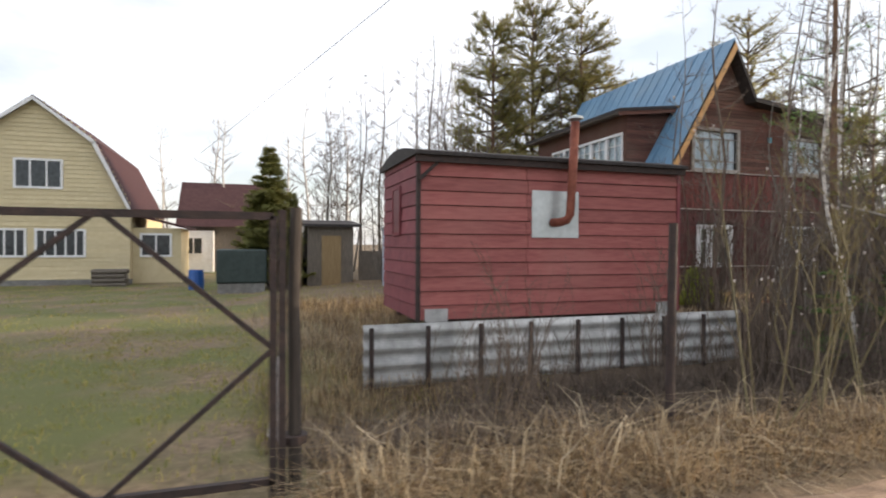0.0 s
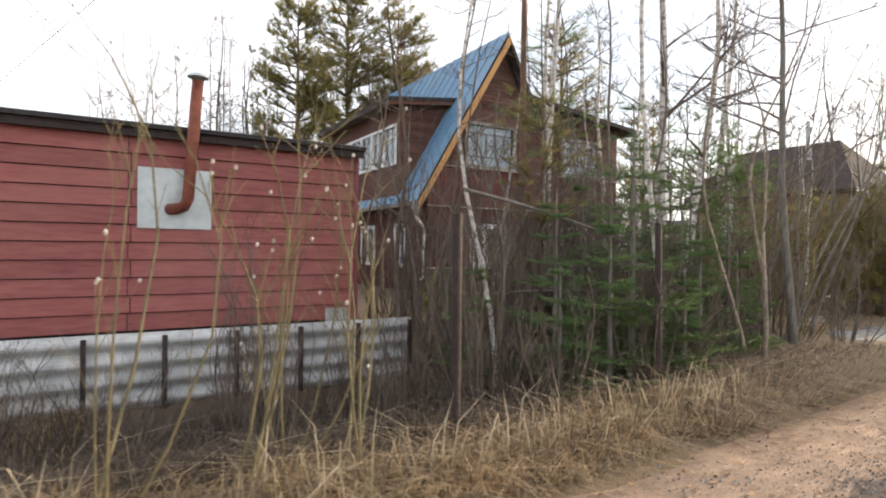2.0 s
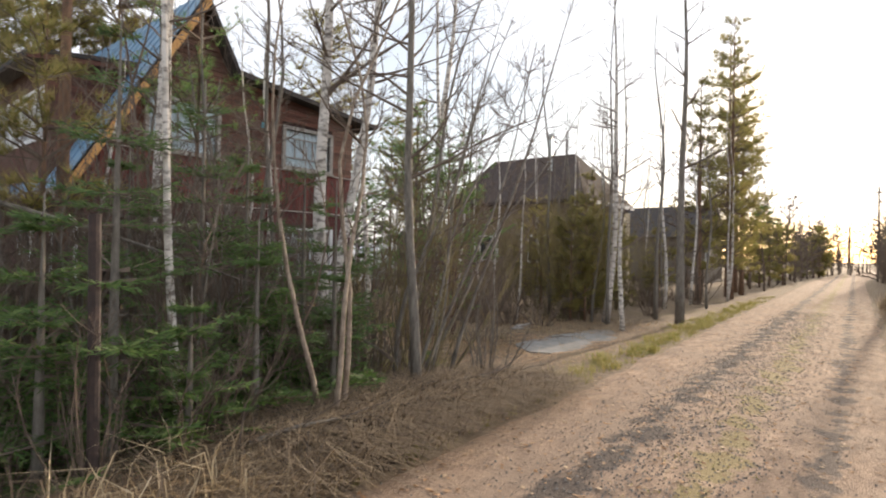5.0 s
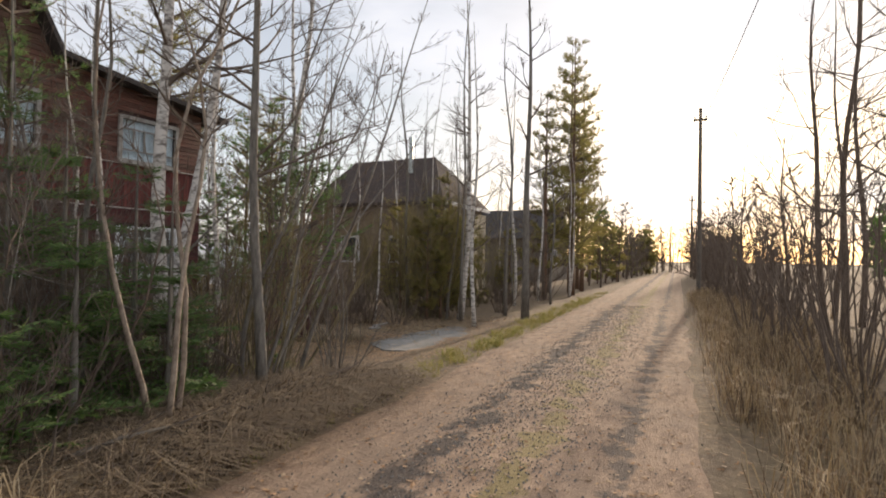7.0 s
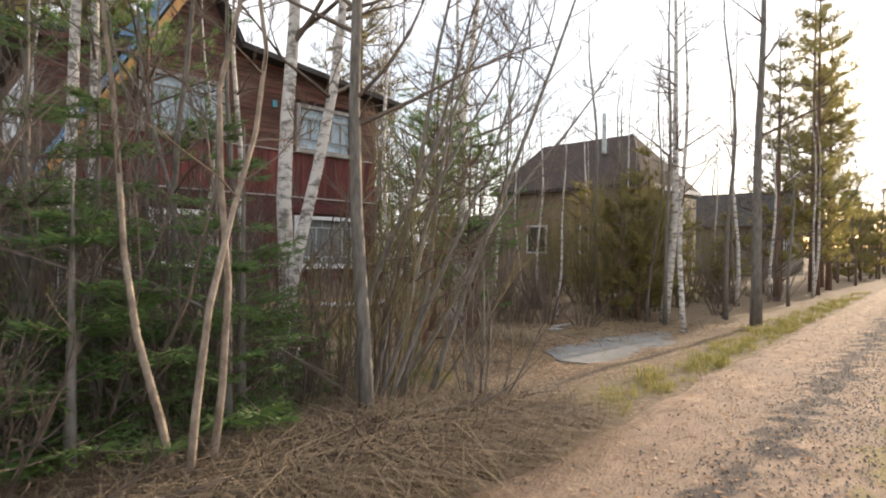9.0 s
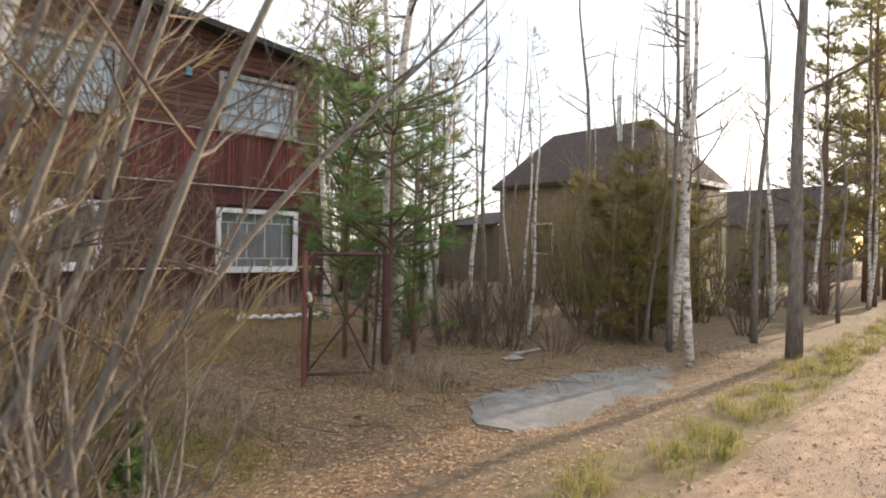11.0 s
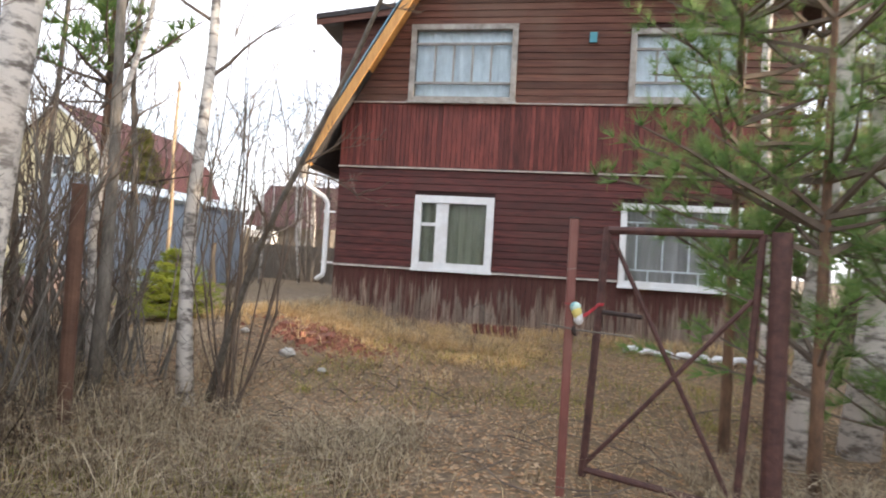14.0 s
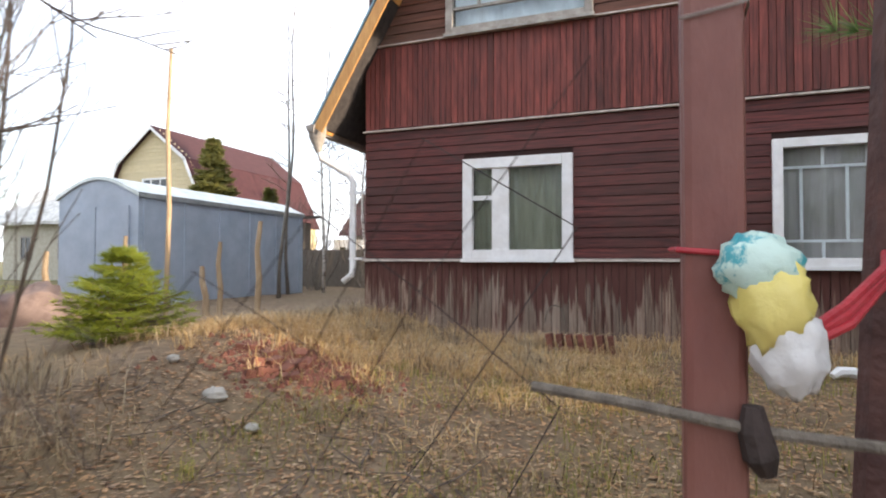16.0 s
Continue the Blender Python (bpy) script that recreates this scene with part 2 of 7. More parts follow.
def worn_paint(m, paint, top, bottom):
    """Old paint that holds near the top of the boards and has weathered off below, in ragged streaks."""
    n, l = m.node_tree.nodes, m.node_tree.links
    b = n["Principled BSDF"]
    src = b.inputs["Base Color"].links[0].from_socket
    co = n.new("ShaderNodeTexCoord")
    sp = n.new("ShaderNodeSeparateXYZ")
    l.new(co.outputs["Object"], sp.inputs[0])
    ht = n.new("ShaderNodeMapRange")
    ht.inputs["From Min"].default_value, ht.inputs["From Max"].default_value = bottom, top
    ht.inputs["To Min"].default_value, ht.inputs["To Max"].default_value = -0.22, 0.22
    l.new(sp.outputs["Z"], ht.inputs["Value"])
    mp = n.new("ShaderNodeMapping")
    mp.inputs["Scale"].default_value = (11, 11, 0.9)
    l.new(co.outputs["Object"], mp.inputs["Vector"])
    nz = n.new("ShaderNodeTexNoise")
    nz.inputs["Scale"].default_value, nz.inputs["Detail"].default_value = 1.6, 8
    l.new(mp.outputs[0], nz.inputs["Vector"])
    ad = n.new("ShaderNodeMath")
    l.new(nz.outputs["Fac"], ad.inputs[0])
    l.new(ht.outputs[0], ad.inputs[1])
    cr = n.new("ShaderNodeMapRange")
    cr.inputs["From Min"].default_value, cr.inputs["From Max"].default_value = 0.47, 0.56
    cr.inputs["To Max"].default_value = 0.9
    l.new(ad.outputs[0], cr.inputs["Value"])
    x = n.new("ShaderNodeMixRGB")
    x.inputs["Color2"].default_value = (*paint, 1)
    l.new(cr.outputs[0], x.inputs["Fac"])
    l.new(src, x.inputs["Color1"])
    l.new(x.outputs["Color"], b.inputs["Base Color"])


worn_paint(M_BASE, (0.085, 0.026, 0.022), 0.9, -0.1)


# ---- mesh helpers ----
class Mesh:
    """Collects loose solids; made into one mesh object by part()."""

    def __init__(self):
        self.v, self.f = [], []

    def box(self, x0, y0, z0, x1, y1, z1):
        k = len(self.v)
        self.v += [(x0, y0, z0), (x1, y0, z0), (x1, y1, z0), (x0, y1, z0), (x0, y0, z1), (x1, y0, z1), (x1, y1, z1), (x0, y1, z1)]
        self.f += [(k, k + 3, k + 2, k + 1), (k + 4, k + 5, k + 6, k + 7), (k, k + 1, k + 5, k + 4), (k + 1, k + 2, k + 6, k + 5), (k + 2, k + 3, k + 7, k + 6), (k + 3, k, k + 4, k + 7)]
        return self

    def prism(self, poly, a, b, axis="y"):
        """A flat outline of (u, w) pushed from a to b along an axis."""
        k, n = len(self.v), len(poly)
        for s in (a, b):
            for u, w in poly:
                self.v.append((u, s, w) if axis == "y" else (s, u, w) if axis == "x" else (u, w, s))
        self.f += [tuple(range(k, k + n)), tuple(range(k + 2 * n - 1, k + n - 1, -1))]
        for i in range(n):
            j = (i + 1) % n
            self.f.append((k + i, k + n + i, k + n + j, k + j))
        return self

    def tube(self, pts, rad, n=6, cap=True):
        k = len(self.v)
        pts = [Vector(p) for p in pts]
        last = len(pts) - 1
        up = None
        for i, p in enumerate(pts):
            d = (pts[min(i + 1, last)] - pts[max(i - 1, 0)]).normalized()
            if up is None:
                up = d.orthogonal().normalized()
            up = (up - d * up.dot(d)).normalized()
            w = d.cross(up)
            r = rad[i] if isinstance(rad, (list, tuple)) else rad
            for s in range(n):
                a = 2 * math.pi * s / n
                self.v.append(tuple(p + (up * math.cos(a) + w * math.sin(a)) * r))
        for i in range(last):
            for s in range(n):
                q = (s + 1) % n
                self.f.append((k + i * n + s, k + i * n + q, k + (i + 1) * n + q, k + (i + 1) * n + s))
        if cap:
            self.f += [tuple(range(k + n - 1, k - 1, -1)), tuple(range(k + last * n, k + last * n + n))]
        return self

    def beam(self, a, b, w, h):
        """A square bar from a to b, w across, h deep."""
        a, b = Vector(a), Vector(b)
        d = (b - a).normalized()
        s = d.cross(Vector((0, 1, 0)))
        s = s.normalized() if s.length > 0.01 else Vector((1, 0, 0))
        u = s.cross(d).normalized()
        k = len(self.v)
        for p in (a, b):
            for e, g in ((-1, -1), (1, -1), (1, 1), (-1, 1)):
                self.v.append(tuple(p + s * (w / 2 * e) + u * (h / 2 * g)))
        self.f += [(k, k + 3, k + 2, k + 1), (k + 4, k + 5, k + 6, k + 7)] + [(k + i, k + (i + 1) % 4, k + 4 + (i + 1) % 4, k + 4 + i) for i in range(4)]
        return self

    def tri(self, a, b, c):
        k = len(self.v)
        self.v += [tuple(a), tuple(b), tuple(c)]
        self.f.append((k, k + 1, k + 2))

    def quad(self, a, b, c, d):
        k = len(self.v)
        self.v += [tuple(a), tuple(b), tuple(c), tuple(d)]
        self.f.append((k, k + 1, k + 2, k + 3))

    def data(self, name, mat, smooth=False):
        me = bpy.data.meshes.new(name)
        me.from_pydata(self.v, [], self.f)
        me.materials.append(mat)
        if smooth:
            me.shade_smooth()
        me.update()
        return me


def part(name, m, mat, parent=None, label="", smooth=False, bevel=0.0):
    """Links a Mesh as one object under a thing or a part."""
    ob = new(name, m.data(name, mat, smooth))
    if parent is not None:
        ob.parent = parent
        ob.matrix_parent_inverse = Matrix.Identity(4)
    if bevel:
        bv = ob.modifiers.new("bevel", "BEVEL")
        bv.width, bv.segments, bv.limit_method = bevel, 2, "ANGLE"
    if label:
        tagged(ob, label)
    return ob


def thing(name, label, category, group="", kind="", at=None):
    ob = new(name)
    ob.empty_display_size = 0.2
    if at is not None:
        ob.location = at
    return tagged(ob, label, category, group, kind)


# ---- ground ----
def road_left(x):
    return 2.15 + 0.062 * max(0.0, x - 5.0) * (1 if x < 60 else 60 / x)


def road_right(x):
    return -0.75 + 0.055 * max(-6.0, x - 9.0) * (1 if x < 60 else 60 / x)


def step(a, b, v):
    t = min(1.0, max(0.0, (v - a) / (b - a)))
    return t * t * (3 - 2 * t)


def ground_z(x, y):
    lf, rt = road_left(x), road_right(x)
    z = 0.0
    if rt - 0.5 < y < lf + 0.5:
        mid = (y - (lf + rt) / 2) / max(0.5, (lf - rt) / 2)
        z += 0.05 * (1 - abs(mid)) - 0.045 * math.exp(-((abs(mid) - 0.55) / 0.16) ** 2)
        z += 0.018 * noise.noise((x * 1.3, y * 2.2, 3.0))
    else:
        z += 0.045 * noise.noise((x * 0.7, y * 0.7, 1.0)) + 0.02 * noise.noise((x * 2.3, y * 2.3, 7.0))
    bank = step(lf - 0.1, lf + 0.6, y)
    left = 1 - step(10.8, 12.6, x)                     # wild verge with a ditch
    gateway = step(-0.7, -0.3, x)                      # level drive through the yard gate
    dw = 0.85 if y < lf + 2.4 else 0.85 + 1.35 * (1 - step(6.0, 8.0, x))
    ditch = math.exp(-((y - lf - 2.4) / dw) ** 2)
    z += bank * left * gateway * (0.08 - 0.66 * ditch)
    z += -0.20 * step(lf, lf + 2.0, y) * step(10.8, 12.6, x)
    z += 0.16 * step(8.5, 13.0, y) * step(9.5, 11.5, x) * (1 - step(24, 28, x))
    z += 0.16 * math.exp(-((x - 11.6) / 1.7) ** 2 - ((y - 10.8) / 0.9) ** 2)
    z -= 0.35 * step(12, 28, y) * (1 - step(0, 4, x))
    z += 0.12 * (1 - step(rt - 1.6, rt - 0.1, y))
    return z


GX = [-90, -60, -40, -28, -20] + [-14 + 0.25 * i for i in range(0, 177)] + [31 + 0.8 * i for i in range(0, 36)] + [64, 72, 84, 100, 130, 180, 300, 700, 2000]
GY = [-2000, -600, -200, -90, -50, -30, -20, -14, -10, -8, -6.5] + [-5.5 + 0.16 * i for i in range(0, 80)] + [7.4 + 0.3 * i for i in range(0, 36)] + [18.6 + 0.9 * i for i in range(0, 25)] + [45, 55, 70, 100, 200, 600, 2000]
GX = [-2000, -600, -200] + GX


def soil_material():
    """Yard turf, litter and the sandy road by place."""
    m = material("turf_and_litter", (0.115, 0.079, 0.050), (0.29, 0.21, 0.13), 0.95, scale=9, bump=0.7, fine=55, big=(0.20, 0.15, 0.075), bigscale=0.55, bigamt=0.7)
    n, l = m.node_tree.nodes, m.node_tree.links
    b = n["Principled BSDF"]
    src = b.inputs["Base Color"].links[0].from_socket
    co = n.new("ShaderNodeTexCoord")
    sp = n.new("ShaderNodeSeparateXYZ")
    l.new(co.outputs["Object"], sp.inputs[0])
    nz = n.new("ShaderNodeTexNoise")
    nz.inputs["Scale"].default_value, nz.inputs["Detail"].default_value = 0.5, 6
    l.new(co.outputs["Object"], nz.inputs["Vector"])
    # mown lawn west of the trailer shed, with worn earth in it
    ed = n.new("ShaderNodeMapRange")
    ed.inputs["From Min"].default_value, ed.inputs["From Max"].default_value = 1.6, -1.0
    l.new(sp.outputs["X"], ed.inputs["Value"])
    gr = n.new("ShaderNodeMapRange")
    gr.inputs["From Min"].default_value, gr.inputs["From Max"].default_value = 0.40, 0.56
    gr.inputs["To Min"].default_value, gr.inputs["To Max"].default_value = 0.0, 0.95
    l.new(nz.outputs["Fac"], gr.inputs["Value"])
    mu = n.new("ShaderNodeMath")
    mu.operation = "MULTIPLY"
    l.new(ed.outputs[0], mu.inputs[0])
    l.new(gr.outputs[0], mu.inputs[1])
    x = n.new("ShaderNodeMixRGB")
    x.inputs["Color2"].default_value = (0.115, 0.125, 0.034, 1)
    l.new(mu.outputs[0], x.inputs["Fac"])
    l.new(src, x.inputs["Color1"])
    # dark leaf mould on the ditch floor, the hollow's shade put into its colour
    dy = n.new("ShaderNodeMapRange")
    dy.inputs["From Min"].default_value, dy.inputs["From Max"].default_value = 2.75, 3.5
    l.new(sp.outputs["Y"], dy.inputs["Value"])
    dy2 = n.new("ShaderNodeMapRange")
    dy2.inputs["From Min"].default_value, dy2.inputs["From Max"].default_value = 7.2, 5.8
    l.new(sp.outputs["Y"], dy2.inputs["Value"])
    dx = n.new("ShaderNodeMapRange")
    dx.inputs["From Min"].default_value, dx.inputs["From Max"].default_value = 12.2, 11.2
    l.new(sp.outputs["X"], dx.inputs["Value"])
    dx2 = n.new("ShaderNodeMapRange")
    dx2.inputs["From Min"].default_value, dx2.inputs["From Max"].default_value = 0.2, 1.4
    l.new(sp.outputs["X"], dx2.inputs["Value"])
    mould_shade = dy.outputs[0]
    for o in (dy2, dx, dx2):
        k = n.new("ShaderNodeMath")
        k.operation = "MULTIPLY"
        l.new(mould_shade, k.inputs[0])
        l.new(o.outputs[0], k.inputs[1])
        mould_shade = k.outputs[0]
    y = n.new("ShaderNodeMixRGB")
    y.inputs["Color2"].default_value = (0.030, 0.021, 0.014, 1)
    l.new(mould_shade, y.inputs["Fac"])
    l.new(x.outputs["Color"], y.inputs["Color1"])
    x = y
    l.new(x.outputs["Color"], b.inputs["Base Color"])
    return m


g = Mesh()
for y in GY:
    for x in GX:
        far = abs(x) > 120 or abs(y) > 60
        g.v.append((x, y, 0.0 if far else ground_z(x, y)))
W = len(GX)
for j in range(len(GY) - 1):
    for i in range(W - 1):
        k = j * W + i
        g.f.append((k, k + 1, k + W + 1, k + W))
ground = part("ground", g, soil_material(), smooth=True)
tagged(ground, "brown turf with leaf litter and patches of green moss", "ground", kind="structure")

# sandy road laid just over the turf
M_ROAD = material("sandy_road", (0.19, 0.125, 0.083), (0.45, 0.31, 0.205), 0.95, scale=5, stretch=(0.6, 1.5, 1), bump=0.7, fine=45, big=(0.24, 0.175, 0.125), bigscale=0.9, bigamt=0.7)


def road_bands(m):
    """Dark gravel beside the left wheel track and a mossy middle, broken up by noise."""
    n, l = m.node_tree.nodes, m.node_tree.links
    b = n["Principled BSDF"]
    src = b.inputs["Base Color"].links[0].from_socket
    co = n.new("ShaderNodeTexCoord")
    sp = n.new("ShaderNodeSeparateXYZ")
    l.new(co.outputs["Object"], sp.inputs[0])
    sl = n.new("ShaderNodeMath")
    sl.operation = "MULTIPLY_ADD"
    sl.inputs[1].default_value = -0.0585
    l.new(sp.outputs["X"], sl.inputs[0])
    l.new(sp.outputs["Y"], sl.inputs[2])
    nz = n.new("ShaderNodeTexNoise")
    nz.inputs["Scale"].default_value, nz.inputs["Detail"].default_value = 3.2, 7
    l.new(co.outputs["Object"], nz.inputs["Vector"])
    for mid, half, col, cut in ((0.70, 0.40, (0.060, 0.046, 0.038), 0.49), (0.05, 0.42, (0.24, 0.185, 0.075), 0.52), (-0.65, 0.35, (0.085, 0.066, 0.054), 0.53)):
        d = n.new("ShaderNodeMath")
        d.operation = "SUBTRACT"
        d.inputs[1].default_value = mid
        l.new(sl.outputs[0], d.inputs[0])
        a = n.new("ShaderNodeMath")
        a.operation = "ABSOLUTE"
        l.new(d.outputs[0], a.inputs[0])
        r = n.new("ShaderNodeMapRange")
        r.inputs["From Min"].default_value, r.inputs["From Max"].default_value = 0.0, half
        r.inputs["To Min"].default_value, r.inputs["To Max"].default_value = 0.16, -0.22
        l.new(a.outputs[0], r.inputs["Value"])
        s = n.new("ShaderNodeMath")
        l.new(nz.outputs["Fac"], s.inputs[0])
        l.new(r.outputs[0], s.inputs[1])
        c = n.new("ShaderNodeMapRange")
        c.inputs["From Min"].default_value, c.inputs["From Max"].default_value = cut, cut + 0.10
        c.inputs["To Max"].default_value = 0.9
        l.new(s.outputs[0], c.inputs["Value"])
        x = n.new("ShaderNodeMixRGB")
        x.inputs["Color2"].default_value = (*col, 1)
        l.new(c.outputs[0], x.inputs["Fac"])
        l.new(src, x.inputs["Color1"])
        src = x.outputs["Color"]
    l.new(src, b.inputs["Base Color"])


road_bands(M_ROAD)
r = Mesh()
RX = [-14 + 0.25 * i for i in range(0, 180)] + [31 + 0.8 * i for i in range(0, 36)] + [64, 72, 84, 100, 120]
RN = 22
for x in RX:
    lf, rt = road_left(x), road_right(x)
    lf += 0.14 * noise.noise((x * 0.9, 0, 5.0)) + 0.05 * noise.noise((x * 3.1, 0, 9.0))
    rt += 0.14 * noise.noise((x * 0.9, 4, 5.0))
    for i in range(RN + 1):
        u = i / RN
        y = rt + (lf - rt) * u
        edge = min(u, 1 - u)
        r.v.append((x, y, ground_z(x, y) + (0.022 if edge > 0.04 else -0.03)))
for a in range(len(RX) - 1):
    for i in range(RN):
        k = a * (RN + 1) + i
        r.f.append((k, k + RN + 1, k + RN + 2, k + 1))
road = part("road", r, M_ROAD, smooth=True)
tagged(road, "rutted sandy track with a gravelly, grassy middle", "road", kind="structure")


# ---- buildings ----
def minus(a, b, holes):
    """The stretches of a..b left over between holes."""
    out, x = [], a
    for h0, h1 in sorted(holes):
        if h0 > x:
            out.append((x, min(h0, b)))
        x = max(x, h1)
    if x < b:
        out.append((x, b))
    return [(p, q) for p, q in out if q - p > 0.01]


def window(parent, x0, x1, z0, z1, y, frame_mat, cols, rows, cover, wide=0.12, name="window"):
    """A casing, sashes, glazing bars, glass and a covering, in a wall that faces -y."""
    w = new(name)
    w.parent = parent
    f = Mesh()
    f.box(x0, y - 0.05, z0, x0 + wide, y + 0.05, z1).box(x1 - wide, y - 0.05, z0, x1, y + 0.05, z1)
    f.box(x0 + wide, y - 0.05, z1 - wide, x1 - wide, y + 0.05, z1).box(x0 + wide, y - 0.05, z0, x1 - wide, y + 0.05, z0 + wide)
    part("frame", f, frame_mat, w, bevel=0.006)
    s = Mesh()
    s.box(x0 - 0.02, y - 0.085, z0 - 0.03, x1 + 0.02, y - 0.052, z0 + 0.015)
    part("sill", s, frame_mat, w, bevel=0.004)
    for b0, b1, c0, c1 in rows:
        part("glazing_bar", Mesh().box(b0, y - 0.02, c0, b1, y + 0.025, c1), frame_mat, w)
    for b0, b1, c0, c1 in cols:
        part("glazing_bar", Mesh().box(b0, y - 0.024, c0, b1, y + 0.029, c1), frame_mat, w)
    gl = part("pane", Mesh().box(x0 + wide - 0.01, y + 0.030, z0 + wide - 0.01, x1 - wide + 0.01, y + 0.036, z1 - wide + 0.01), M_GLASS, w)
    gl.visible_shadow = False
    if cover:
        c = Mesh()
        n = 24
        for i in range(n + 1):
            x = x0 + wide + (x1 - x0 - 2 * wide) * i / n
            d = y + 0.09 + 0.012 * math.sin(i * 1.9)
            c.v += [(x, d, z0 + 0.05), (x, d, z1 - 0.05), (x, d + 0.004, z0 + 0.05), (x, d + 0.004, z1 - 0.05)]
        for i in range(n):
            k = i * 4
            c.f += [(k, k + 4, k + 5, k + 1), (k + 2, k + 3, k + 7, k + 6), (k, k + 2, k + 6, k + 4), (k + 1, k + 5, k + 7, k + 3)]
        part("curtain", c, cover, w)
    return w


M_DIMCURTAIN = material("dim_grey_curtain", (0.27, 0.25, 0.235), (0.38, 0.355, 0.335), 0.9, scale=3, stretch=(6, 6, 0.6), bump=0.15)
# red log house: wall faces the road at y = 13.55
HX0, HX1, HY, HB, HZ = 10.88, 18.52, 13.55, 21.4, -0.12
EAVE, PEAK = (10.36, 2.86), (13.39, 7.98)
SL = (PEAK[1] - EAVE[1]) / (PEAK[0] - EAVE[0])
NOTCH = (14.25, 6.22)
RIGHT = (19.2, 5.72)


def roof_z(x):
    if x < PEAK[0]:
        return EAVE[1] + (x - EAVE[0]) * SL
    if x < NOTCH[0]:
        return PEAK[1] + (x - PEAK[0]) * (NOTCH[1] - PEAK[1]) / (NOTCH[0] - PEAK[0])
    return NOTCH[1] + (x - NOTCH[0]) * (RIGHT[1] - NOTCH[1]) / (RIGHT[0] - NOTCH[0])


def gable_span(z):
    a = max(HX0, EAVE[0] + (z - EAVE[1]) / SL)
    if z <= roof_z(HX1):
        b = HX1
    elif z <= NOTCH[1]:
        b = NOTCH[0] + (z - NOTCH[1]) / ((RIGHT[1] - NOTCH[1]) / (RIGHT[0] - NOTCH[0]))
    else:
        b = NOTCH[0] + (z - NOTCH[1]) / ((PEAK[1] - NOTCH[1]) / (PEAK[0] - NOTCH[0]))
    return a, b


HOLES = [(12.33, 13.74, 0.93, 2.24), (15.87, 17.77, 0.85, 2.24), (12.09, 13.99, 3.90, 5.29), (15.88, 17.70, 3.93, 5.19)]
house = thing("house", "dark red board house with a steep blue roof, white windows", "house")
front = Mesh()
z = HZ - 0.2
while z < 7.85:
    z2 = min(z + 0.05, 7.9)
    a, b = gable_span(z2 + 0.05)
    if b - a > 0.05:
        for p, q in minus(a, b, [(h[0], h[1]) for h in HOLES if h[2] - 0.001 <= z + 0.02 <= h[3]]):
            front.box(p, HY + 0.03, z, q, HY + 0.15, z2)
    z = z2
wall_front = part("wall_front", front, M_BACK, house)
part("wall_side", Mesh().box(HX0, HY + 0.15, HZ - 0.2, HX0 + 0.15, HB, 3.4), M_REDH, house)
part("wall_side", Mesh().box(HX1 - 0.15, HY + 0.15, HZ - 0.2, HX1, HB, 5.7), M_REDH, house)
bk = Mesh().prism([(HX0 + 0.15, HZ - 0.2), (HX1 - 0.15, HZ - 0.2), (HX1 - 0.15, 5.7), NOTCH, (PEAK[0], PEAK[1] - 0.1), (HX0 + 0.15, 3.4)], HB - 0.15, HB)
part("wall_back", bk, M_REDH, house)
part("floor_slab", Mesh().box(HX0 + 0.16, HY + 0.16, 0.2, HX1 - 0.16, HB - 0.16, 0.3), M_INSIDE, house)
part("upper_floor", Mesh().box(HX0 + 0.16, HY + 0.16, 2.75, HX1 - 0.16, HB - 0.16, 2.9), M_INSIDE, house)
part("inner_wall", Mesh().box(HX0 + 0.16, HY + 2.5, 0.31, HX1 - 0.16, HY + 2.6, 2.74).box(HX0 + 1.5, HY + 2.5, 2.91, HX1 - 0.16, HY + 2.6, 5.4), M_INSIDE, house)


def boards_across(z0, z1, pitch, mat, y):
    n = round((z1 - z0) / pitch)
    pitch = (z1 - z0) / n
    for i in range(n):
        a0, a1 = z0 + i * pitch, z0 + (i + 1) * pitch - 0.007
        a, b = gable_span(a1)
        for p, q in minus(a, b, [(h[0], h[1]) for h in HOLES if h[2] < a1 and h[3] > a0]):
            tilt = random.uniform(0, 0.004)
            m = Mesh().prism([(y - 0.004 - tilt, a0), (y + 0.024, a0), (y + 0.024, a1), (y + 0.008, a1), (y - tilt, a1 - 0.012)], p, q, "x")
            part("board", m, mat, wall_front)


def boards_up(z0, z1, width, mat, y):
    x = HX0
    while x < HX1 - 0.02:
        w = width * random.uniform(0.82, 1.15)
        q = min(x + w, HX1)
        top = min(z1, EAVE[1] + (x - EAVE[0]) * SL - 0.02)
        d = random.uniform(0, 0.012)
        cut = [(z0 + random.uniform(-0.01, 0.01), top)]
        for h in HOLES:
            if h[0] < q and h[1] > x:
                cut = [c for s in cut for c in minus(s[0], s[1], [(h[2], h[3])])]
        for c0, c1 in cut:
            part("board", Mesh().box(x, y - d, c0, q - 0.008, y + 0.022, c1), mat, wall_front)
        x = q


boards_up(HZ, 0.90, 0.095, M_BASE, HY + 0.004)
boards_across(0.955, 2.70, 0.125, M_REDH, HY)
boards_up(2.745, 3.88, 0.085, M_REDV, HY + 0.002)
boards_across(3.925, 7.7, 0.125, M_BROWN, HY)
for zc in (0.928, 2.722, 3.902):
    a, b = gable_span(zc)
    for p, q in minus(a - 0.02, b + 0.02, [(h[0], h[1]) for h in HOLES if h[2] < zc + 0.02 and h[3] > zc + 0.02 and zc < 3]):
        part("drip_strip", Mesh().prism([(HY - 0.045, zc - 0.018), (HY + 0.02, zc - 0.018), (HY + 0.02, zc + 0.02), (HY - 0.045, zc + 0.002)], p, q, "x"), M_STRIP, wall_front)
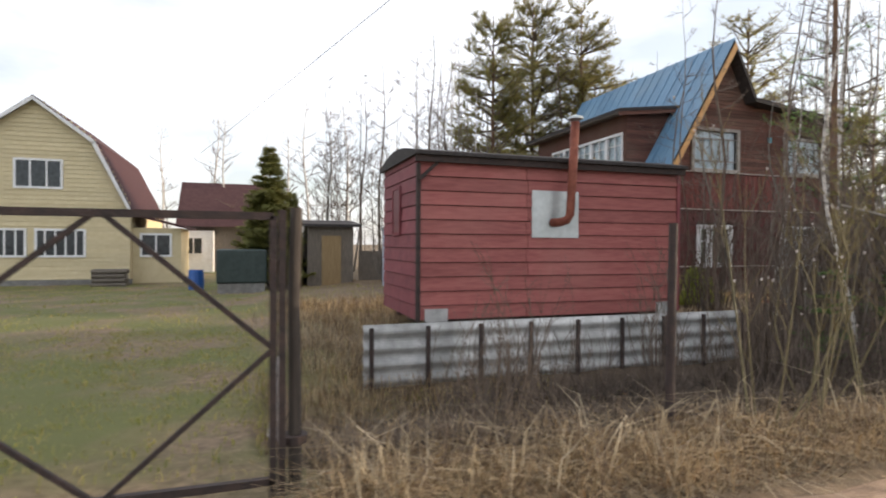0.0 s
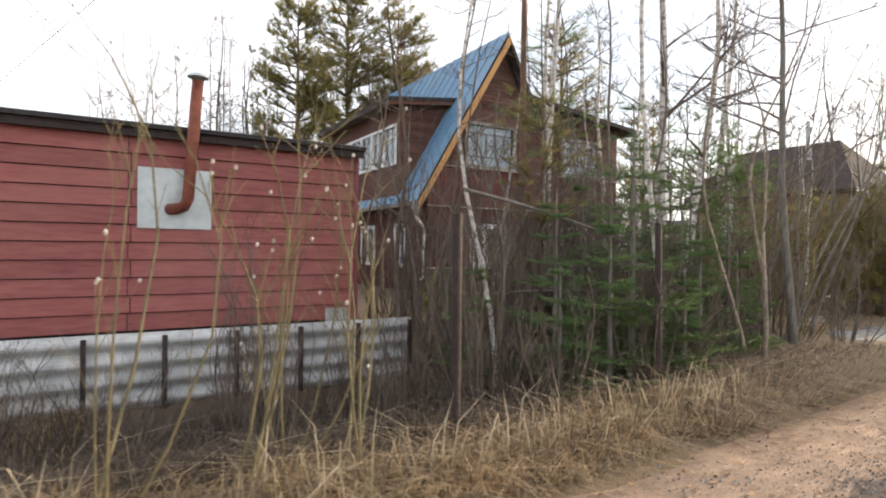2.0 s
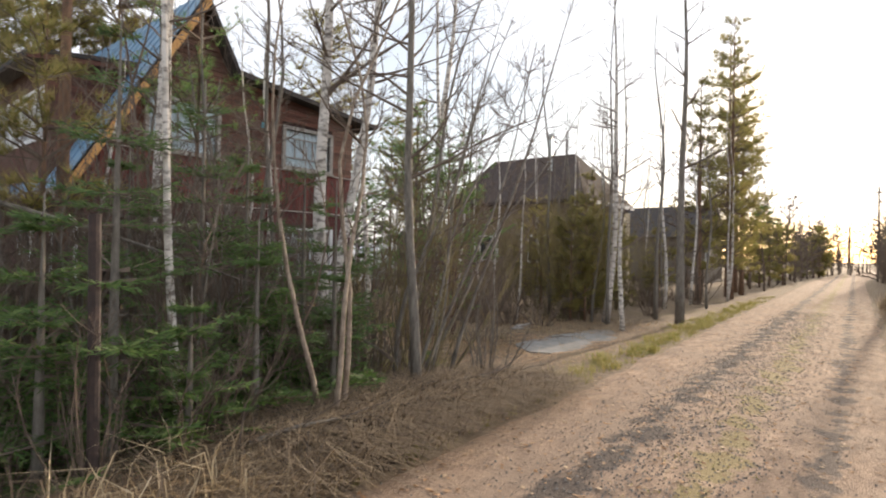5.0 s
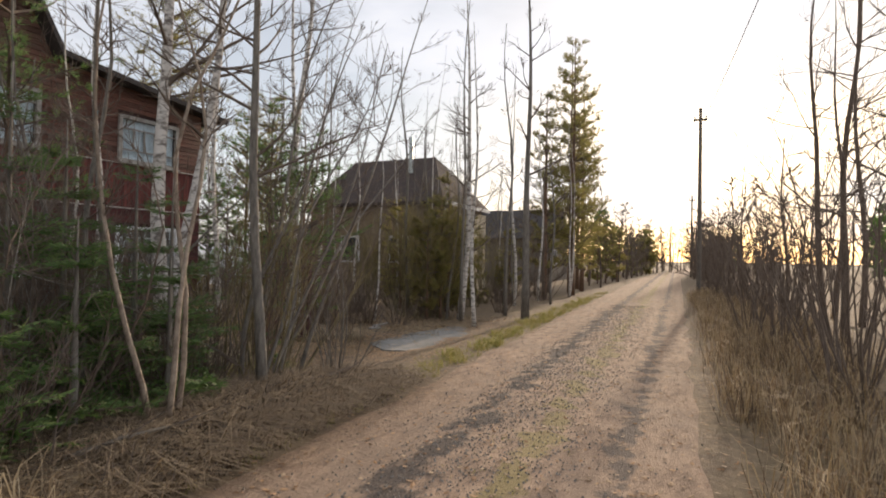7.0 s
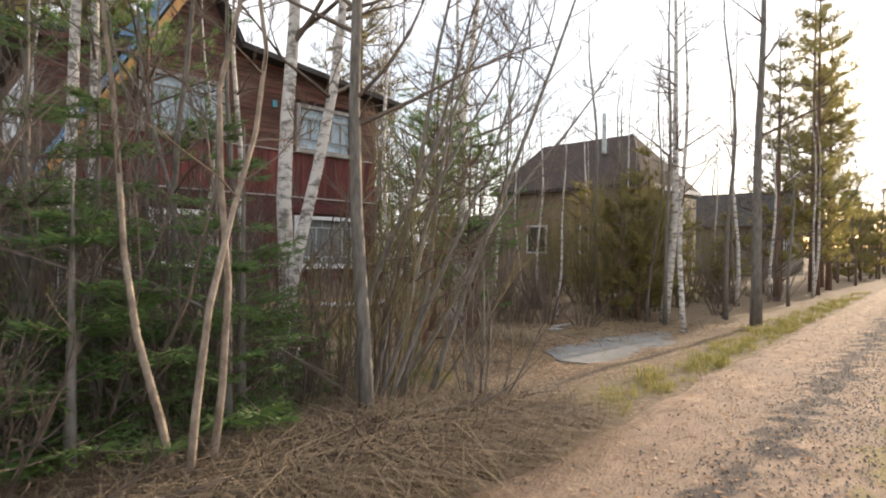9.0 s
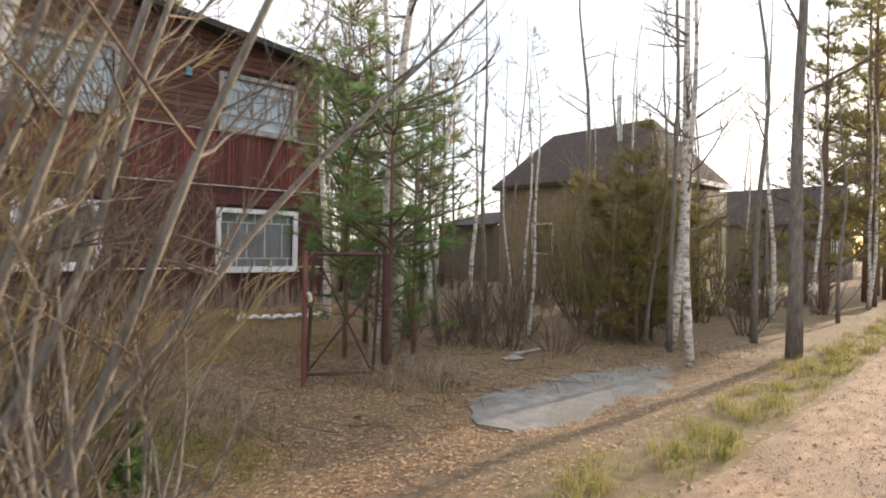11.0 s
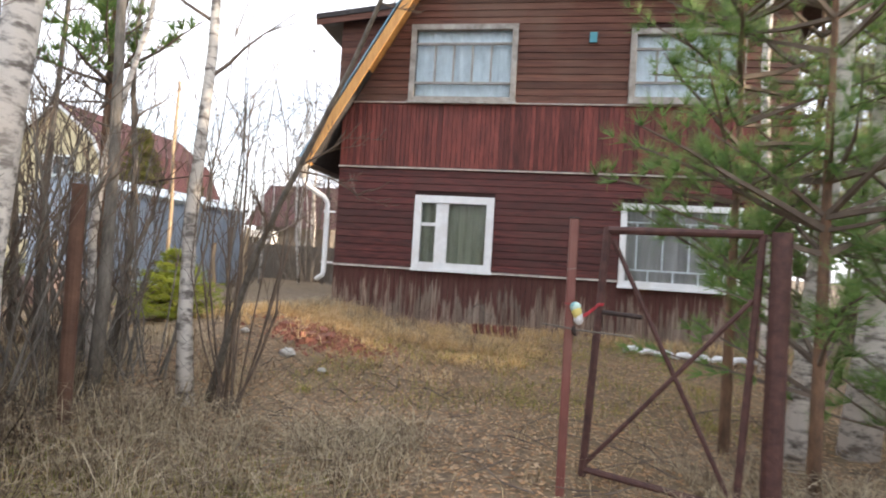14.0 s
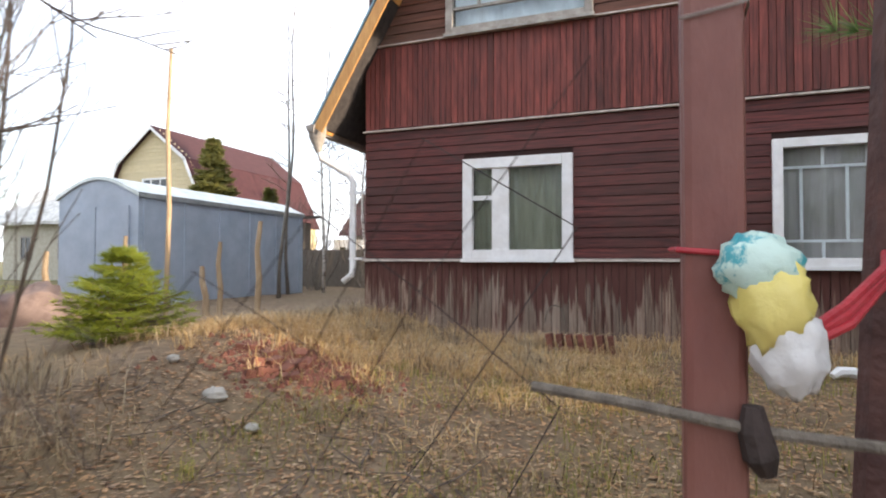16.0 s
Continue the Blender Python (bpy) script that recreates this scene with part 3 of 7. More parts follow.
# windows
h = HOLES[0]
window(house, *h[:2], *h[2:], HY - 0.01, M_WHITE, [(12.72, 12.94, 1.05, 2.12)], [(12.45, 12.72, 1.70, 1.76)], M_OLIVE, 0.13)
h = HOLES[1]
window(house, *h[:2], *h[2:], HY - 0.01, M_WHITE, [], [], M_DIMCURTAIN, 0.10)
gr = thing("window_grille", "white iron grille of brick pattern behind the window glass", "window grille")
for zz in (1.12, 1.92):
    part("bar", Mesh().box(15.98, HY + 0.058, zz, 17.66, HY + 0.066, zz + 0.03), M_WHITE, gr)
for k in range(4):
    xx = 16.14 + k * 0.42
    part("bar", Mesh().box(xx, HY + 0.048, 1.12, xx + 0.03, HY + 0.056, 1.94), M_WHITE, gr)
for k in range(4):
    xx = 16.34 + k * 0.40
    part("bar", Mesh().box(xx, HY + 0.048, 0.95, xx + 0.03, HY + 0.056, 1.12), M_WHITE, gr)
    part("bar", Mesh().box(xx, HY + 0.048, 1.95, xx + 0.03, HY + 0.056, 2.14), M_WHITE, gr)
for h in HOLES[2:]:
    nx = [(h[0] + 0.12 + (h[1] - h[0] - 0.24) * k / 5, 0) for k in range(1, 5)]
    window(house, *h[:2], *h[2:], HY - 0.02, M_GREYW, [(c - 0.014, c + 0.014, h[2] + 0.36, h[3] - 0.34) for c, _ in nx],
           [(h[0] + 0.1, h[1] - 0.1, h[2] + 0.33, h[2] + 0.365), (h[0] + 0.1, h[1] - 0.1, h[3] - 0.36, h[3] - 0.325)], M_FILM, 0.10)
# roofs
FY = HY - 0.42
left_roof = part("roof_left", Mesh().prism([(EAVE[0] - 0.06, EAVE[1] - 0.1), (PEAK[0], PEAK[1]), (PEAK[0], PEAK[1] - 0.16), (EAVE[0] + 0.04, EAVE[1] - 0.12)], FY + 0.03, HB + 0.3), M_DARKROOF, house)
yy = FY
while yy < HB + 0.28:
    y2 = min(yy + 0.52, HB + 0.3)
    m = Mesh().prism([(EAVE[0] - 0.10, EAVE[1] - 0.075), (PEAK[0] + 0.01, PEAK[1] + 0.075), (PEAK[0] + 0.01, PEAK[1] + 0.055), (EAVE[0] - 0.08, EAVE[1] - 0.09)], yy, y2 - 0.002)
    m.prism([(EAVE[0] - 0.11, EAVE[1] - 0.05), (PEAK[0], PEAK[1] + 0.11), (PEAK[0], PEAK[1] + 0.07), (EAVE[0] - 0.10, EAVE[1] - 0.085)], y2 - 0.03, y2 - 0.004)
    part("roof_sheet", m, M_BLUE, left_roof)
    yy = y2
right_roof = part("roof_right", Mesh().prism([PEAK, (NOTCH[0] + 0.05, NOTCH[1] + 0.05), (NOTCH[0] - 0.02, NOTCH[1] - 0.06), (PEAK[0], PEAK[1] - 0.16)], FY, HB + 0.3)
                  .prism([(NOTCH[0] - 0.02, NOTCH[1] + 0.06), RIGHT, (RIGHT[0], RIGHT[1] - 0.13), (NOTCH[0] - 0.02, NOTCH[1] - 0.08)], FY, HB + 0.3), M_DARKROOF, house, "dark felt roof over the upper floor")
for a0, a1, mt in (((EAVE[0] - 0.02, EAVE[1] - 0.14), (PEAK[0], PEAK[1] - 0.2), M_PINE),):
    dx, dz = a1[0] - a0[0], a1[1] - a0[1]
    for k in range(3):
        y0 = FY + 0.01 + k * 0.135
        m = Mesh().prism([a0, a1, (a1[0] + 0.012, a1[1] - 0.02), (a0[0] + 0.012, a0[1] - 0.02)], y0, y0 + 0.13)
        part("soffit_board", m, mt, left_roof)
    ln = math.hypot(dx, dz)
    nx, nz = dz / ln, -dx / ln
    part("bargeboard", Mesh().prism([(a0[0] - 0.02, a0[1] + 0.03), (a1[0], a1[1] + 0.12), (a1[0] + nx * 0.10, a1[1] + nz * 0.10), (a0[0] + nx * 0.12, a0[1] + nz * 0.12)], FY - 0.026, FY - 0.002), M_PINE, left_roof, "fresh orange pine bargeboard")
# dormer on the left slope
dorm = new("dormer")
dorm.parent = house
DX, DY0, DY1 = 10.42, 14.5, 20.2
part("wall", Mesh().prism([(DX, 2.95), (12.0, 5.7), (12.2, 5.98), (DX, 5.78)], DY0, DY0 + 0.12), M_BROWN, dorm)
for k in range(20):
    za = 3.05 + k * 0.13
    if za < 5.62:
        xb = EAVE[0] + (za - EAVE[1]) / SL
        part("wall_board", Mesh().prism([(DX, za), (max(DX + 0.05, xb), za), (max(DX + 0.05, xb + 0.07), za + 0.122), (DX, za + 0.122)], DY0 - 0.024, DY0 - 0.004), M_BROWN, dorm)
ds = Mesh()
for p, q in minus(DY0 + 0.12, DY1, [(14.66, 19.16)]):
    ds.box(DX, p, 2.95, DX + 0.12, q, 5.78)
ds.box(DX, 14.66, 2.95, DX + 0.12, 19.16, 3.98).box(DX, 14.66, 5.2, DX + 0.12, 19.16, 5.78)
part("wall", ds, M_BROWN, dorm)
part("wall", Mesh().prism([(DX, 2.95), (12.0, 5.7), (12.2, 5.98), (DX, 5.78)], DY1, DY1 + 0.12), M_BROWN, dorm)
for k in range(5):
    ya = 14.66 + k * 0.9
    f = Mesh()
    f.box(DX - 0.03, ya, 3.98, DX + 0.06, ya + 0.07, 5.20).box(DX - 0.03, ya + 0.83, 3.98, DX + 0.06, ya + 0.9, 5.20)
    f.box(DX - 0.03, ya + 0.07, 3.98, DX + 0.06, ya + 0.83, 4.06).box(DX - 0.03, ya + 0.07, 5.12, DX + 0.06, ya + 0.83, 5.20)
    f.box(DX - 0.01, ya + 0.43, 4.06, DX + 0.04, ya + 0.46, 5.12).box(DX - 0.012, ya + 0.07, 4.80, DX + 0.042, ya + 0.83, 4.83)
    part("window_frame", f, M_WHITE, dorm)
    part("pane", Mesh().box(DX + 0.045, ya + 0.06, 4.04, DX + 0.05, ya + 0.84, 5.14), M_GLASS, dorm)
    part("curtain", Mesh().box(DX + 0.09, ya + 0.02, 4.0, DX + 0.1, ya + 0.88, 5.18), M_FILM, dorm)
part("roof", Mesh().prism([(9.95, 5.84), (12.3, 6.12), (12.3, 6.02), (9.95, 5.74)], 14.22, DY1 + 0.4), M_DARKROOF, dorm)
part("fascia", Mesh().prism([(9.95, 5.735), (12.15, 5.995), (12.1, 5.87), (9.95, 5.62)], 14.24, 14.27), M_BROWN, dorm)
part("soffit", Mesh().prism([(9.97, 5.735), (10.41, 5.785), (10.41, 5.755), (9.97, 5.705)], 14.28, DY1 + 0.35), M_OLDWOOD, dorm)
# windows of the side wall
for ya, yb in ((14.8, 15.6), (17.1, 18.3)):
    f = Mesh()
    f.box(HX0 - 0.07, ya, 0.9, HX0 - 0.004, ya + 0.11, 2.25).box(HX0 - 0.07, yb - 0.11, 0.9, HX0 - 0.004, yb, 2.25).box(HX0 - 0.07, ya + 0.11, 2.14, HX0 - 0.004, yb - 0.11, 2.25).box(HX0 - 0.07, ya + 0.11, 0.9, HX0 - 0.004, yb - 0.11, 1.01)
    f.box(HX0 - 0.06, (ya + yb) / 2 - 0.03, 1.01, HX0 - 0.004, (ya + yb) / 2 + 0.03, 2.14)
    w = new("window")
    w.parent = house
    part("frame", f, M_WHITE, w)
    part("pane", Mesh().box(HX0 - 0.03, ya + 0.1, 1.0, HX0 - 0.006, yb - 0.1, 2.15), material("side_window_glass", (0.05, 0.06, 0.07), (0.1, 0.12, 0.14), 0.08, bump=0), w)
# gutter and downpipe
part("gutter", Mesh().prism([(EAVE[0] - 0.16, EAVE[1] - 0.09), (EAVE[0] - 0.02, EAVE[1] - 0.09), (EAVE[0] - 0.04, EAVE[1] - 0.18), (EAVE[0] - 0.13, EAVE[1] - 0.18)], FY - 0.05, HB), M_GREYW, house, "dark gutter under the eave")
pipe = thing("downpipe", "white metal downpipe with a funnel at the house corner", "downpipe")
part("funnel", Mesh().tube([(10.30, 13.22, 2.78), (10.30, 13.22, 2.62), (10.31, 13.23, 2.50), (10.32, 13.24, 2.42)], [0.13, 0.115, 0.065, 0.05], 14), M_GREYW, pipe)
part("pipe", Mesh().tube([(10.32, 13.24, 2.46), (10.34, 13.26, 2.34), (10.66, 13.46, 2.12), (10.72, 13.48, 2.02), (10.72, 13.48, 0.80), (10.71, 13.47, 0.72), (10.60, 13.42, 0.62)], 0.045, 12), M_WHITE, pipe, smooth=True)
for zz in (1.85, 0.93):
    part("bracket", Mesh().box(10.66, 13.46, zz, 10.875, 13.50, zz + 0.035), M_WHITE, pipe)
part("lamp_box", Mesh().box(15.20, HY - 0.06, 4.96, 15.32, HY - 0.012, 5.13), material("turquoise_enamel", (0.05, 0.24, 0.30), (0.08, 0.32, 0.38), 0.5, bump=0.1), house, "small turquoise box on the wall")

# red wooden trailer shed
TX0, TX1, TY, TB, TZ0, TZ1 = 1.5, 6.17, 7.32, 9.55, 0.46, 2.86
TE = 10.70                       # back of the deeper east end
shed = thing("trailer_shed", "faded red board trailer shed with a rusty stove pipe", "shed")
core = part("body", Mesh().box(TX0 + 0.03, TY + 0.03, TZ0 + 0.02, TX1 - 0.03, TB, TZ1), M_BACK, shed)
rows = 11
ph = (TZ1 - 0.06 - TZ0) / rows
SW = (3.37, 4.20, 1.69, 2.43)
for i in range(rows):
    a0, a1 = TZ0 + i * ph, TZ0 + (i + 1) * ph - 0.012
    seam = 3.27 if i % 2 == 0 else 3.30
    for p, q in ((TX0 + 0.05, seam), (seam + 0.01, TX1 - 0.03)):
        holes = [(SW[0], SW[1])] if SW[2] < (a0 + a1) / 2 < SW[3] else []
        for c, d in minus(p, q, holes):
            t = random.uniform(0, 0.006)
            part("board", Mesh().prism([(TY - 0.006 - t, a0), (TY + 0.028, a0), (TY + 0.028, a1), (TY + 0.01, a1)], c, d, "x"), M_TRAIL, core)
    part("board", Mesh().prism([(TX1 + 0.006, a0), (TX1 - 0.028, a0), (TX1 - 0.028, a1), (TX1 - 0.01, a1)], TY + 0.03, TE, "y"), M_TRAIL, core)
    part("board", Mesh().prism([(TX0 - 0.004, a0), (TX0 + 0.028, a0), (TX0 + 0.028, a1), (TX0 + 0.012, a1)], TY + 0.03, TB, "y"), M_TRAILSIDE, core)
part("corner_strip", Mesh().box(TX0 - 0.012, TY - 0.03, TZ0 - 0.02, TX0 + 0.048, TY + 0.028, TZ1 - 0.1), M_DARKIRON, shed)
part("rear_bay", Mesh().box(3.2, TB + 0.003, TZ0 + 0.02, TX1 - 0.03, TE, TZ1 - 0.02), M_TRAILSIDE, shed)
part("rear_roof", Mesh().prism([(TB + 0.15, TZ1 + 0.07), (TE + 0.16, TZ1 + 0.02), (TE + 0.16, TZ1 - 0.05), (TB + 0.15, TZ1 - 0.01)], 3.1, TX1 + 0.12, "x"), M_DARKROOF, shed)
part("corner_strip", Mesh().box(TX1 - 0.028, TE + 0.003, TZ0, TX1 + 0.03, TE + 0.04, TZ1 - 0.06), M_TRAILSIDE, shed)
part("foundation_block", Mesh().box(TX1 - 0.42, TE - 0.42, -0.2, TX1 - 0.02, TE - 0.05, TZ0 + 0.018), M_CONC, shed, "pale concrete block")
part("corner_strip", Mesh().box(TX1 - 0.028, TY - 0.02, TZ0, TX1 + 0.03, TY + 0.028, TZ1 - 0.02), M_TRAILSIDE, shed)
part("brace", Mesh().beam((TX0 + 0.02, TY - 0.04, 2.52), (TX0 + 0.34, TY - 0.04, 2.82), 0.05, 0.03), M_DARKIRON, shed)
part("tin_sheet", Mesh().box(SW[0], TY - 0.012, SW[2], SW[1], TY + 0.02, SW[3]), M_GALV, shed, "dented galvanised sheet in the window opening")
arch = [(TY - 0.14, TZ1 + 0.02), (TY - 0.14, TZ1 + 0.07)] + [(TY - 0.1 + (TB - TY + 0.2) * k / 10, TZ1 + 0.08 + 0.17 * math.sin(math.pi * k / 10)) for k in range(1, 10)] + [(TB + 0.14, TZ1 + 0.07), (TB + 0.14, TZ1 + 0.02)]
part("roof", Mesh().prism(arch, TX0 - 0.06, TX1 + 0.1, "x"), M_DARKROOF, shed, "black felt roof with a low curve", smooth=False)
part("fascia", Mesh().box(TX0 - 0.04, TY - 0.09, TZ1 - 0.08, TX1 + 0.08, TY - 0.05, TZ1 + 0.018), M_DARKIRON, shed)
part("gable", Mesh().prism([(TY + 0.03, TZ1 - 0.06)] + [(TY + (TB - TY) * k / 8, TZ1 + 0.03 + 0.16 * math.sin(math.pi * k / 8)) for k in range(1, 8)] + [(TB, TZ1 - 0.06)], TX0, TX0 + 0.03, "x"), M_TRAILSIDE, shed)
fr = Mesh().box(TX0 - 0.03, 8.25, 1.72, TX0 - 0.005, 8.30, 2.52).box(TX0 - 0.03, 8.75, 1.72, TX0 - 0.005, 8.80, 2.52).box(TX0 - 0.03, 8.30, 2.47, TX0 - 0.005, 8.75, 2.52).box(TX0 - 0.03, 8.30, 1.72, TX0 - 0.005, 8.75, 1.77)
part("window_frame", fr, M_TRAILSIDE, shed)
part("pane", Mesh().box(TX0 - 0.016, 8.30, 1.77, TX0 - 0.006, 8.75, 2.47), material("side_board_window", (0.12, 0.03, 0.04), (0.17, 0.05, 0.055), 0.5, bump=0.1), shed)
for xx in (1.62, 5.72):
    part("patch", Mesh().box(xx, TY - 0.022, TZ0 - 0.03, xx + 0.36, TY - 0.012, TZ0 + 0.16), M_SLATE, shed, "grey sheet patch")
part("chassis", Mesh().box(TX0 + 0.2, TY + 0.15, 0.3, TX1 - 0.2, TY + 0.27, TZ0 + 0.018).box(TX0 + 0.2, TB - 0.3, 0.3, TX1 - 0.2, TB - 0.18, TZ0 + 0.018), M_DARKIRON, shed)
for xx in (1.9, 3.8, 5.6):
    for yy in (TY + 0.12, TB - 0.34):
        part("support_block", Mesh().box(xx, yy, -0.35, xx + 0.3, yy + 0.22, 0.3), M_CONC, shed)
sp = part("stove_pipe", Mesh().tube([(3.72, TY - 0.01, 1.93), (3.78, TY - 0.12, 1.93), (3.86, TY - 0.22, 1.96), (3.90, TY - 0.25, 2.05), (3.93, TY - 0.25, 2.5), (4.00, TY - 0.22, 3.50)], 0.068, 14), M_RUST, shed, "rusty red stove pipe", smooth=True)
part("pipe_cap", Mesh().tube([(4.0, TY - 0.22, 3.54), (4.0, TY - 0.22, 3.57), (4.0, TY - 0.22, 3.61)], [0.125, 0.12, 0.02], 14), M_GALV, sp)
part("cap_leg", Mesh().box(3.93, TY - 0.225, 3.49, 3.945, TY - 0.215, 3.545).box(4.055, TY - 0.225, 3.49, 4.07, TY - 0.215, 3.545), M_RUST, sp)


def gambrel(name, label, x0, x1, y0, y1, zb, eave, knee, peak, wall_mat, roof_mat, over=0.3):
    """A house with its gable to the road: eave (z), knee (inset, z), peak z."""
    h = thing(name, label, "house")
    xm = (x0 + x1) / 2
    prof = [(x0, zb), (x1, zb), (x1, eave), (x1 - knee[0], knee[1]), (xm, peak), (x0 + knee[0], knee[1]), (x0, eave)]
    part("wall", Mesh().prism(prof, y0, y0 + 0.2), wall_mat, h)
    part("wall", Mesh().prism(prof, y1 - 0.2, y1), wall_mat, h)
    part("wall", Mesh().box(x0, y0 + 0.2, zb, x0 + 0.2, y1 - 0.2, eave), wall_mat, h)
    part("wall", Mesh().box(x1 - 0.2, y0 + 0.2, zb, x1, y1 - 0.2, eave), wall_mat, h)
    for s in (1, -1):
        def px(v):
            return v if s == 1 else 2 * xm - v
        low = [(px(x1 + over * 0.5), eave - 0.25), (px(x1 - knee[0] + 0.04), knee[1] + 0.04), (px(x1 - knee[0] - 0.06), knee[1] - 0.02), (px(x1 + over * 0.5 - 0.1), eave - 0.25)]
        up = [(px(x1 - knee[0] + 0.08), knee[1]), (xm, peak + 0.1), (xm, peak), (px(x1 - knee[0] + 0.06), knee[1] - 0.08)]
        part("roof", Mesh().prism(low, y0 - over, y1 + over), roof_mat, h)
        part("roof", Mesh().prism(up, y0 - over - 0.02, y1 + over), roof_mat, h)
        k = (peak - knee[1]) / (xm - (x1 - knee[0]))
        tr = Mesh().prism([(px(x1 + over * 0.5), eave - 0.3), (px(x1 - knee[0] + 0.06), knee[1] + 0.02), (px(x1 - knee[0] - 0.06), knee[1] - 0.1), (px(x1 + over * 0.5 - 0.14), eave - 0.3)], y0 - over - 0.05, y0 - over - 0.021)
        tr.prism([(px(x1 - knee[0] + 0.1), knee[1]), (xm, peak + 0.05), (xm, peak - 0.12), (px(x1 - knee[0] + 0.02), knee[1] - 0.14)], y0 - over - 0.05, y0 - over - 0.022)
        part("bargeboard", tr, M_WHITE, h)
    return h


def flat_window(parent, x0, x1, z0, z1, y, panes, frame_mat=M_WHITE):
    """A far window in a wall that faces -y: frame, posts and dark glass."""
    w = new("window")
    w.parent = parent
    f = Mesh().box(x0, y - 0.06, z0, x0 + 0.1, y - 0.002, z1).box(x1 - 0.1, y - 0.06, z0, x1, y - 0.002, z1)
    f.box(x0 + 0.1, y - 0.06, z1 - 0.1, x1 - 0.1, y - 0.002, z1).box(x0 + 0.1, y - 0.06, z0, x1 - 0.1, y - 0.002, z0 + 0.1)
    part("frame", f, frame_mat, w)
    for k in range(1, panes):
        xx = x0 + (x1 - x0) * k / panes
        part("glazing_bar", Mesh().box(xx - 0.035, y - 0.05, z0 + 0.1, xx + 0.035, y - 0.002, z1 - 0.1), frame_mat, w)
    part("pane", Mesh().box(x0 + 0.09, y - 0.02, z0 + 0.09, x1 - 0.09, y - 0.004, z1 - 0.09), M_DARKPANE, w)
    return w


M_DARKPANE = material("dark_window_glass", (0.025, 0.03, 0.035), (0.06, 0.07, 0.08), 0.08, bump=0)
# cream house with the maroon roof
yel = gambrel("cream_house", "cream yellow sided house with a maroon gambrel roof", -13.85, -6.3, 29.0, 38.5, -0.6, 3.3, (1.45, 6.2), 8.0, M_YELLOW, M_MAROON)
zz = -0.1
while zz < 7.8:
    hw = 3.775 if zz < 3.3 else 3.775 - (zz - 3.3) / 2.9 * 1.45 if zz < 6.2 else 2.325 * (8.0 - zz) / 1.8
    if hw > 0.2:
        for p, q in minus(-10.075 - hw, -10.075 + hw, [(-10.9, -9.0)] if 3.95 < zz < 5.3 else [(-13.4, -8.1)] if 0.85 < zz < 2.2 else []):
            part("siding_board", Mesh().prism([(28.965, zz), (28.998, zz), (28.998, zz + 0.19), (28.985, zz + 0.19)], p, q, "x"), M_YELLOW, yel)
    zz += 0.2
flat_window(yel, -10.9, -9.0, 3.98, 5.33, 28.99, 3)
flat_window(yel, -10.1, -8.1, 0.9, 2.2, 28.99, 5)
flat_window(yel, -13.3, -10.4, 0.9, 2.2, 28.99, 7)
part("plinth", Mesh().box(-13.95, 28.88, -0.9, -6.2, 28.96, -0.12), M_CONC, yel)
annex = part("porch", Mesh().box(-6.3, 29.6, -0.6, -4.2, 33, 2.3), M_YELLOW, yel, "small cream porch")
part("porch_roof", Mesh().prism([(-6.4, 3.05), (-3.85, 2.35), (-3.85, 2.25), (-6.4, 2.9)], 29.3, 33.2), M_BRICKRED, yel)
flat_window(yel, -6.0, -4.6, 0.9, 2.05, 29.59, 2)
# grey vaulted garage
gar = thing("garage", "blue-grey sheet metal garage with a vaulted roof", "garage")
gx0, gx1, gy0, gy1 = 3.65, 5.75, 14.3, 19.5
vault = [(gx0, -0.3), (gx1, -0.3), (gx1, 2.12)] + [(gx1 - (gx1 - gx0) * k / 10, 2.12 + 0.34 * math.sin(math.pi * k / 10)) for k in range(1, 10)] + [(gx0, 2.12)]
part("body", Mesh().prism(vault, gy0, gy1), M_GARAGE, gar)
rf = [(gx1 + 0.05, 2.10), (gx1 + 0.05, 2.19)] + [(gx1 - (gx1 - gx0) * k / 10, 2.19 + 0.34 * math.sin(math.pi * k / 10)) for k in range(1, 10)] + [(gx0 - 0.05, 2.19), (gx0 - 0.05, 2.10)] + [(gx1 - (gx1 - gx0) * k / 10, 2.125 + 0.34 * math.sin(math.pi * k / 10)) for k in range(9, 0, -1)]
part("roof", Mesh().prism(rf, gy0 - 0.04, gy1 + 0.04), M_GALV, gar, "pale galvanised roof edge")
for s in (gx0 + 0.2, (gx0 + gx1) / 2 + 0.01):
    part("door", Mesh().box(s, gy0 - 0.03, -0.1, s + 0.83, gy0 - 0.003, 1.95), M_GARAGE, gar)
for k in range(6):
    part("rib", Mesh().box(gx1, gy0 + 0.1 + k * 0.98, -0.2, gx1 + 0.025, gy0 + 0.15 + k * 0.98, 2.09), M_GARAGE, gar)
# old plaster house far behind the garage
old = thing("old_house", "old plastered house with a grey slate roof", "house")
part("wall", Mesh().box(-27, 32, -0.6, -17.6, 38, 3.7), M_OLDPLASTER, old)
part("roof", Mesh().prism([(31.3, 3.5), (34.8, 6.2), (38.6, 3.5), (38.6, 3.3), (34.8, 6.0), (31.3, 3.3)], -27.5, -17.0, "x"), M_SLATE, old)
for xx in (-25.2, -21.6, -19.6):
    flat_window(old, xx, xx + 1.1, 1.0, 2.6, 31.99, 2, M_GREYW)
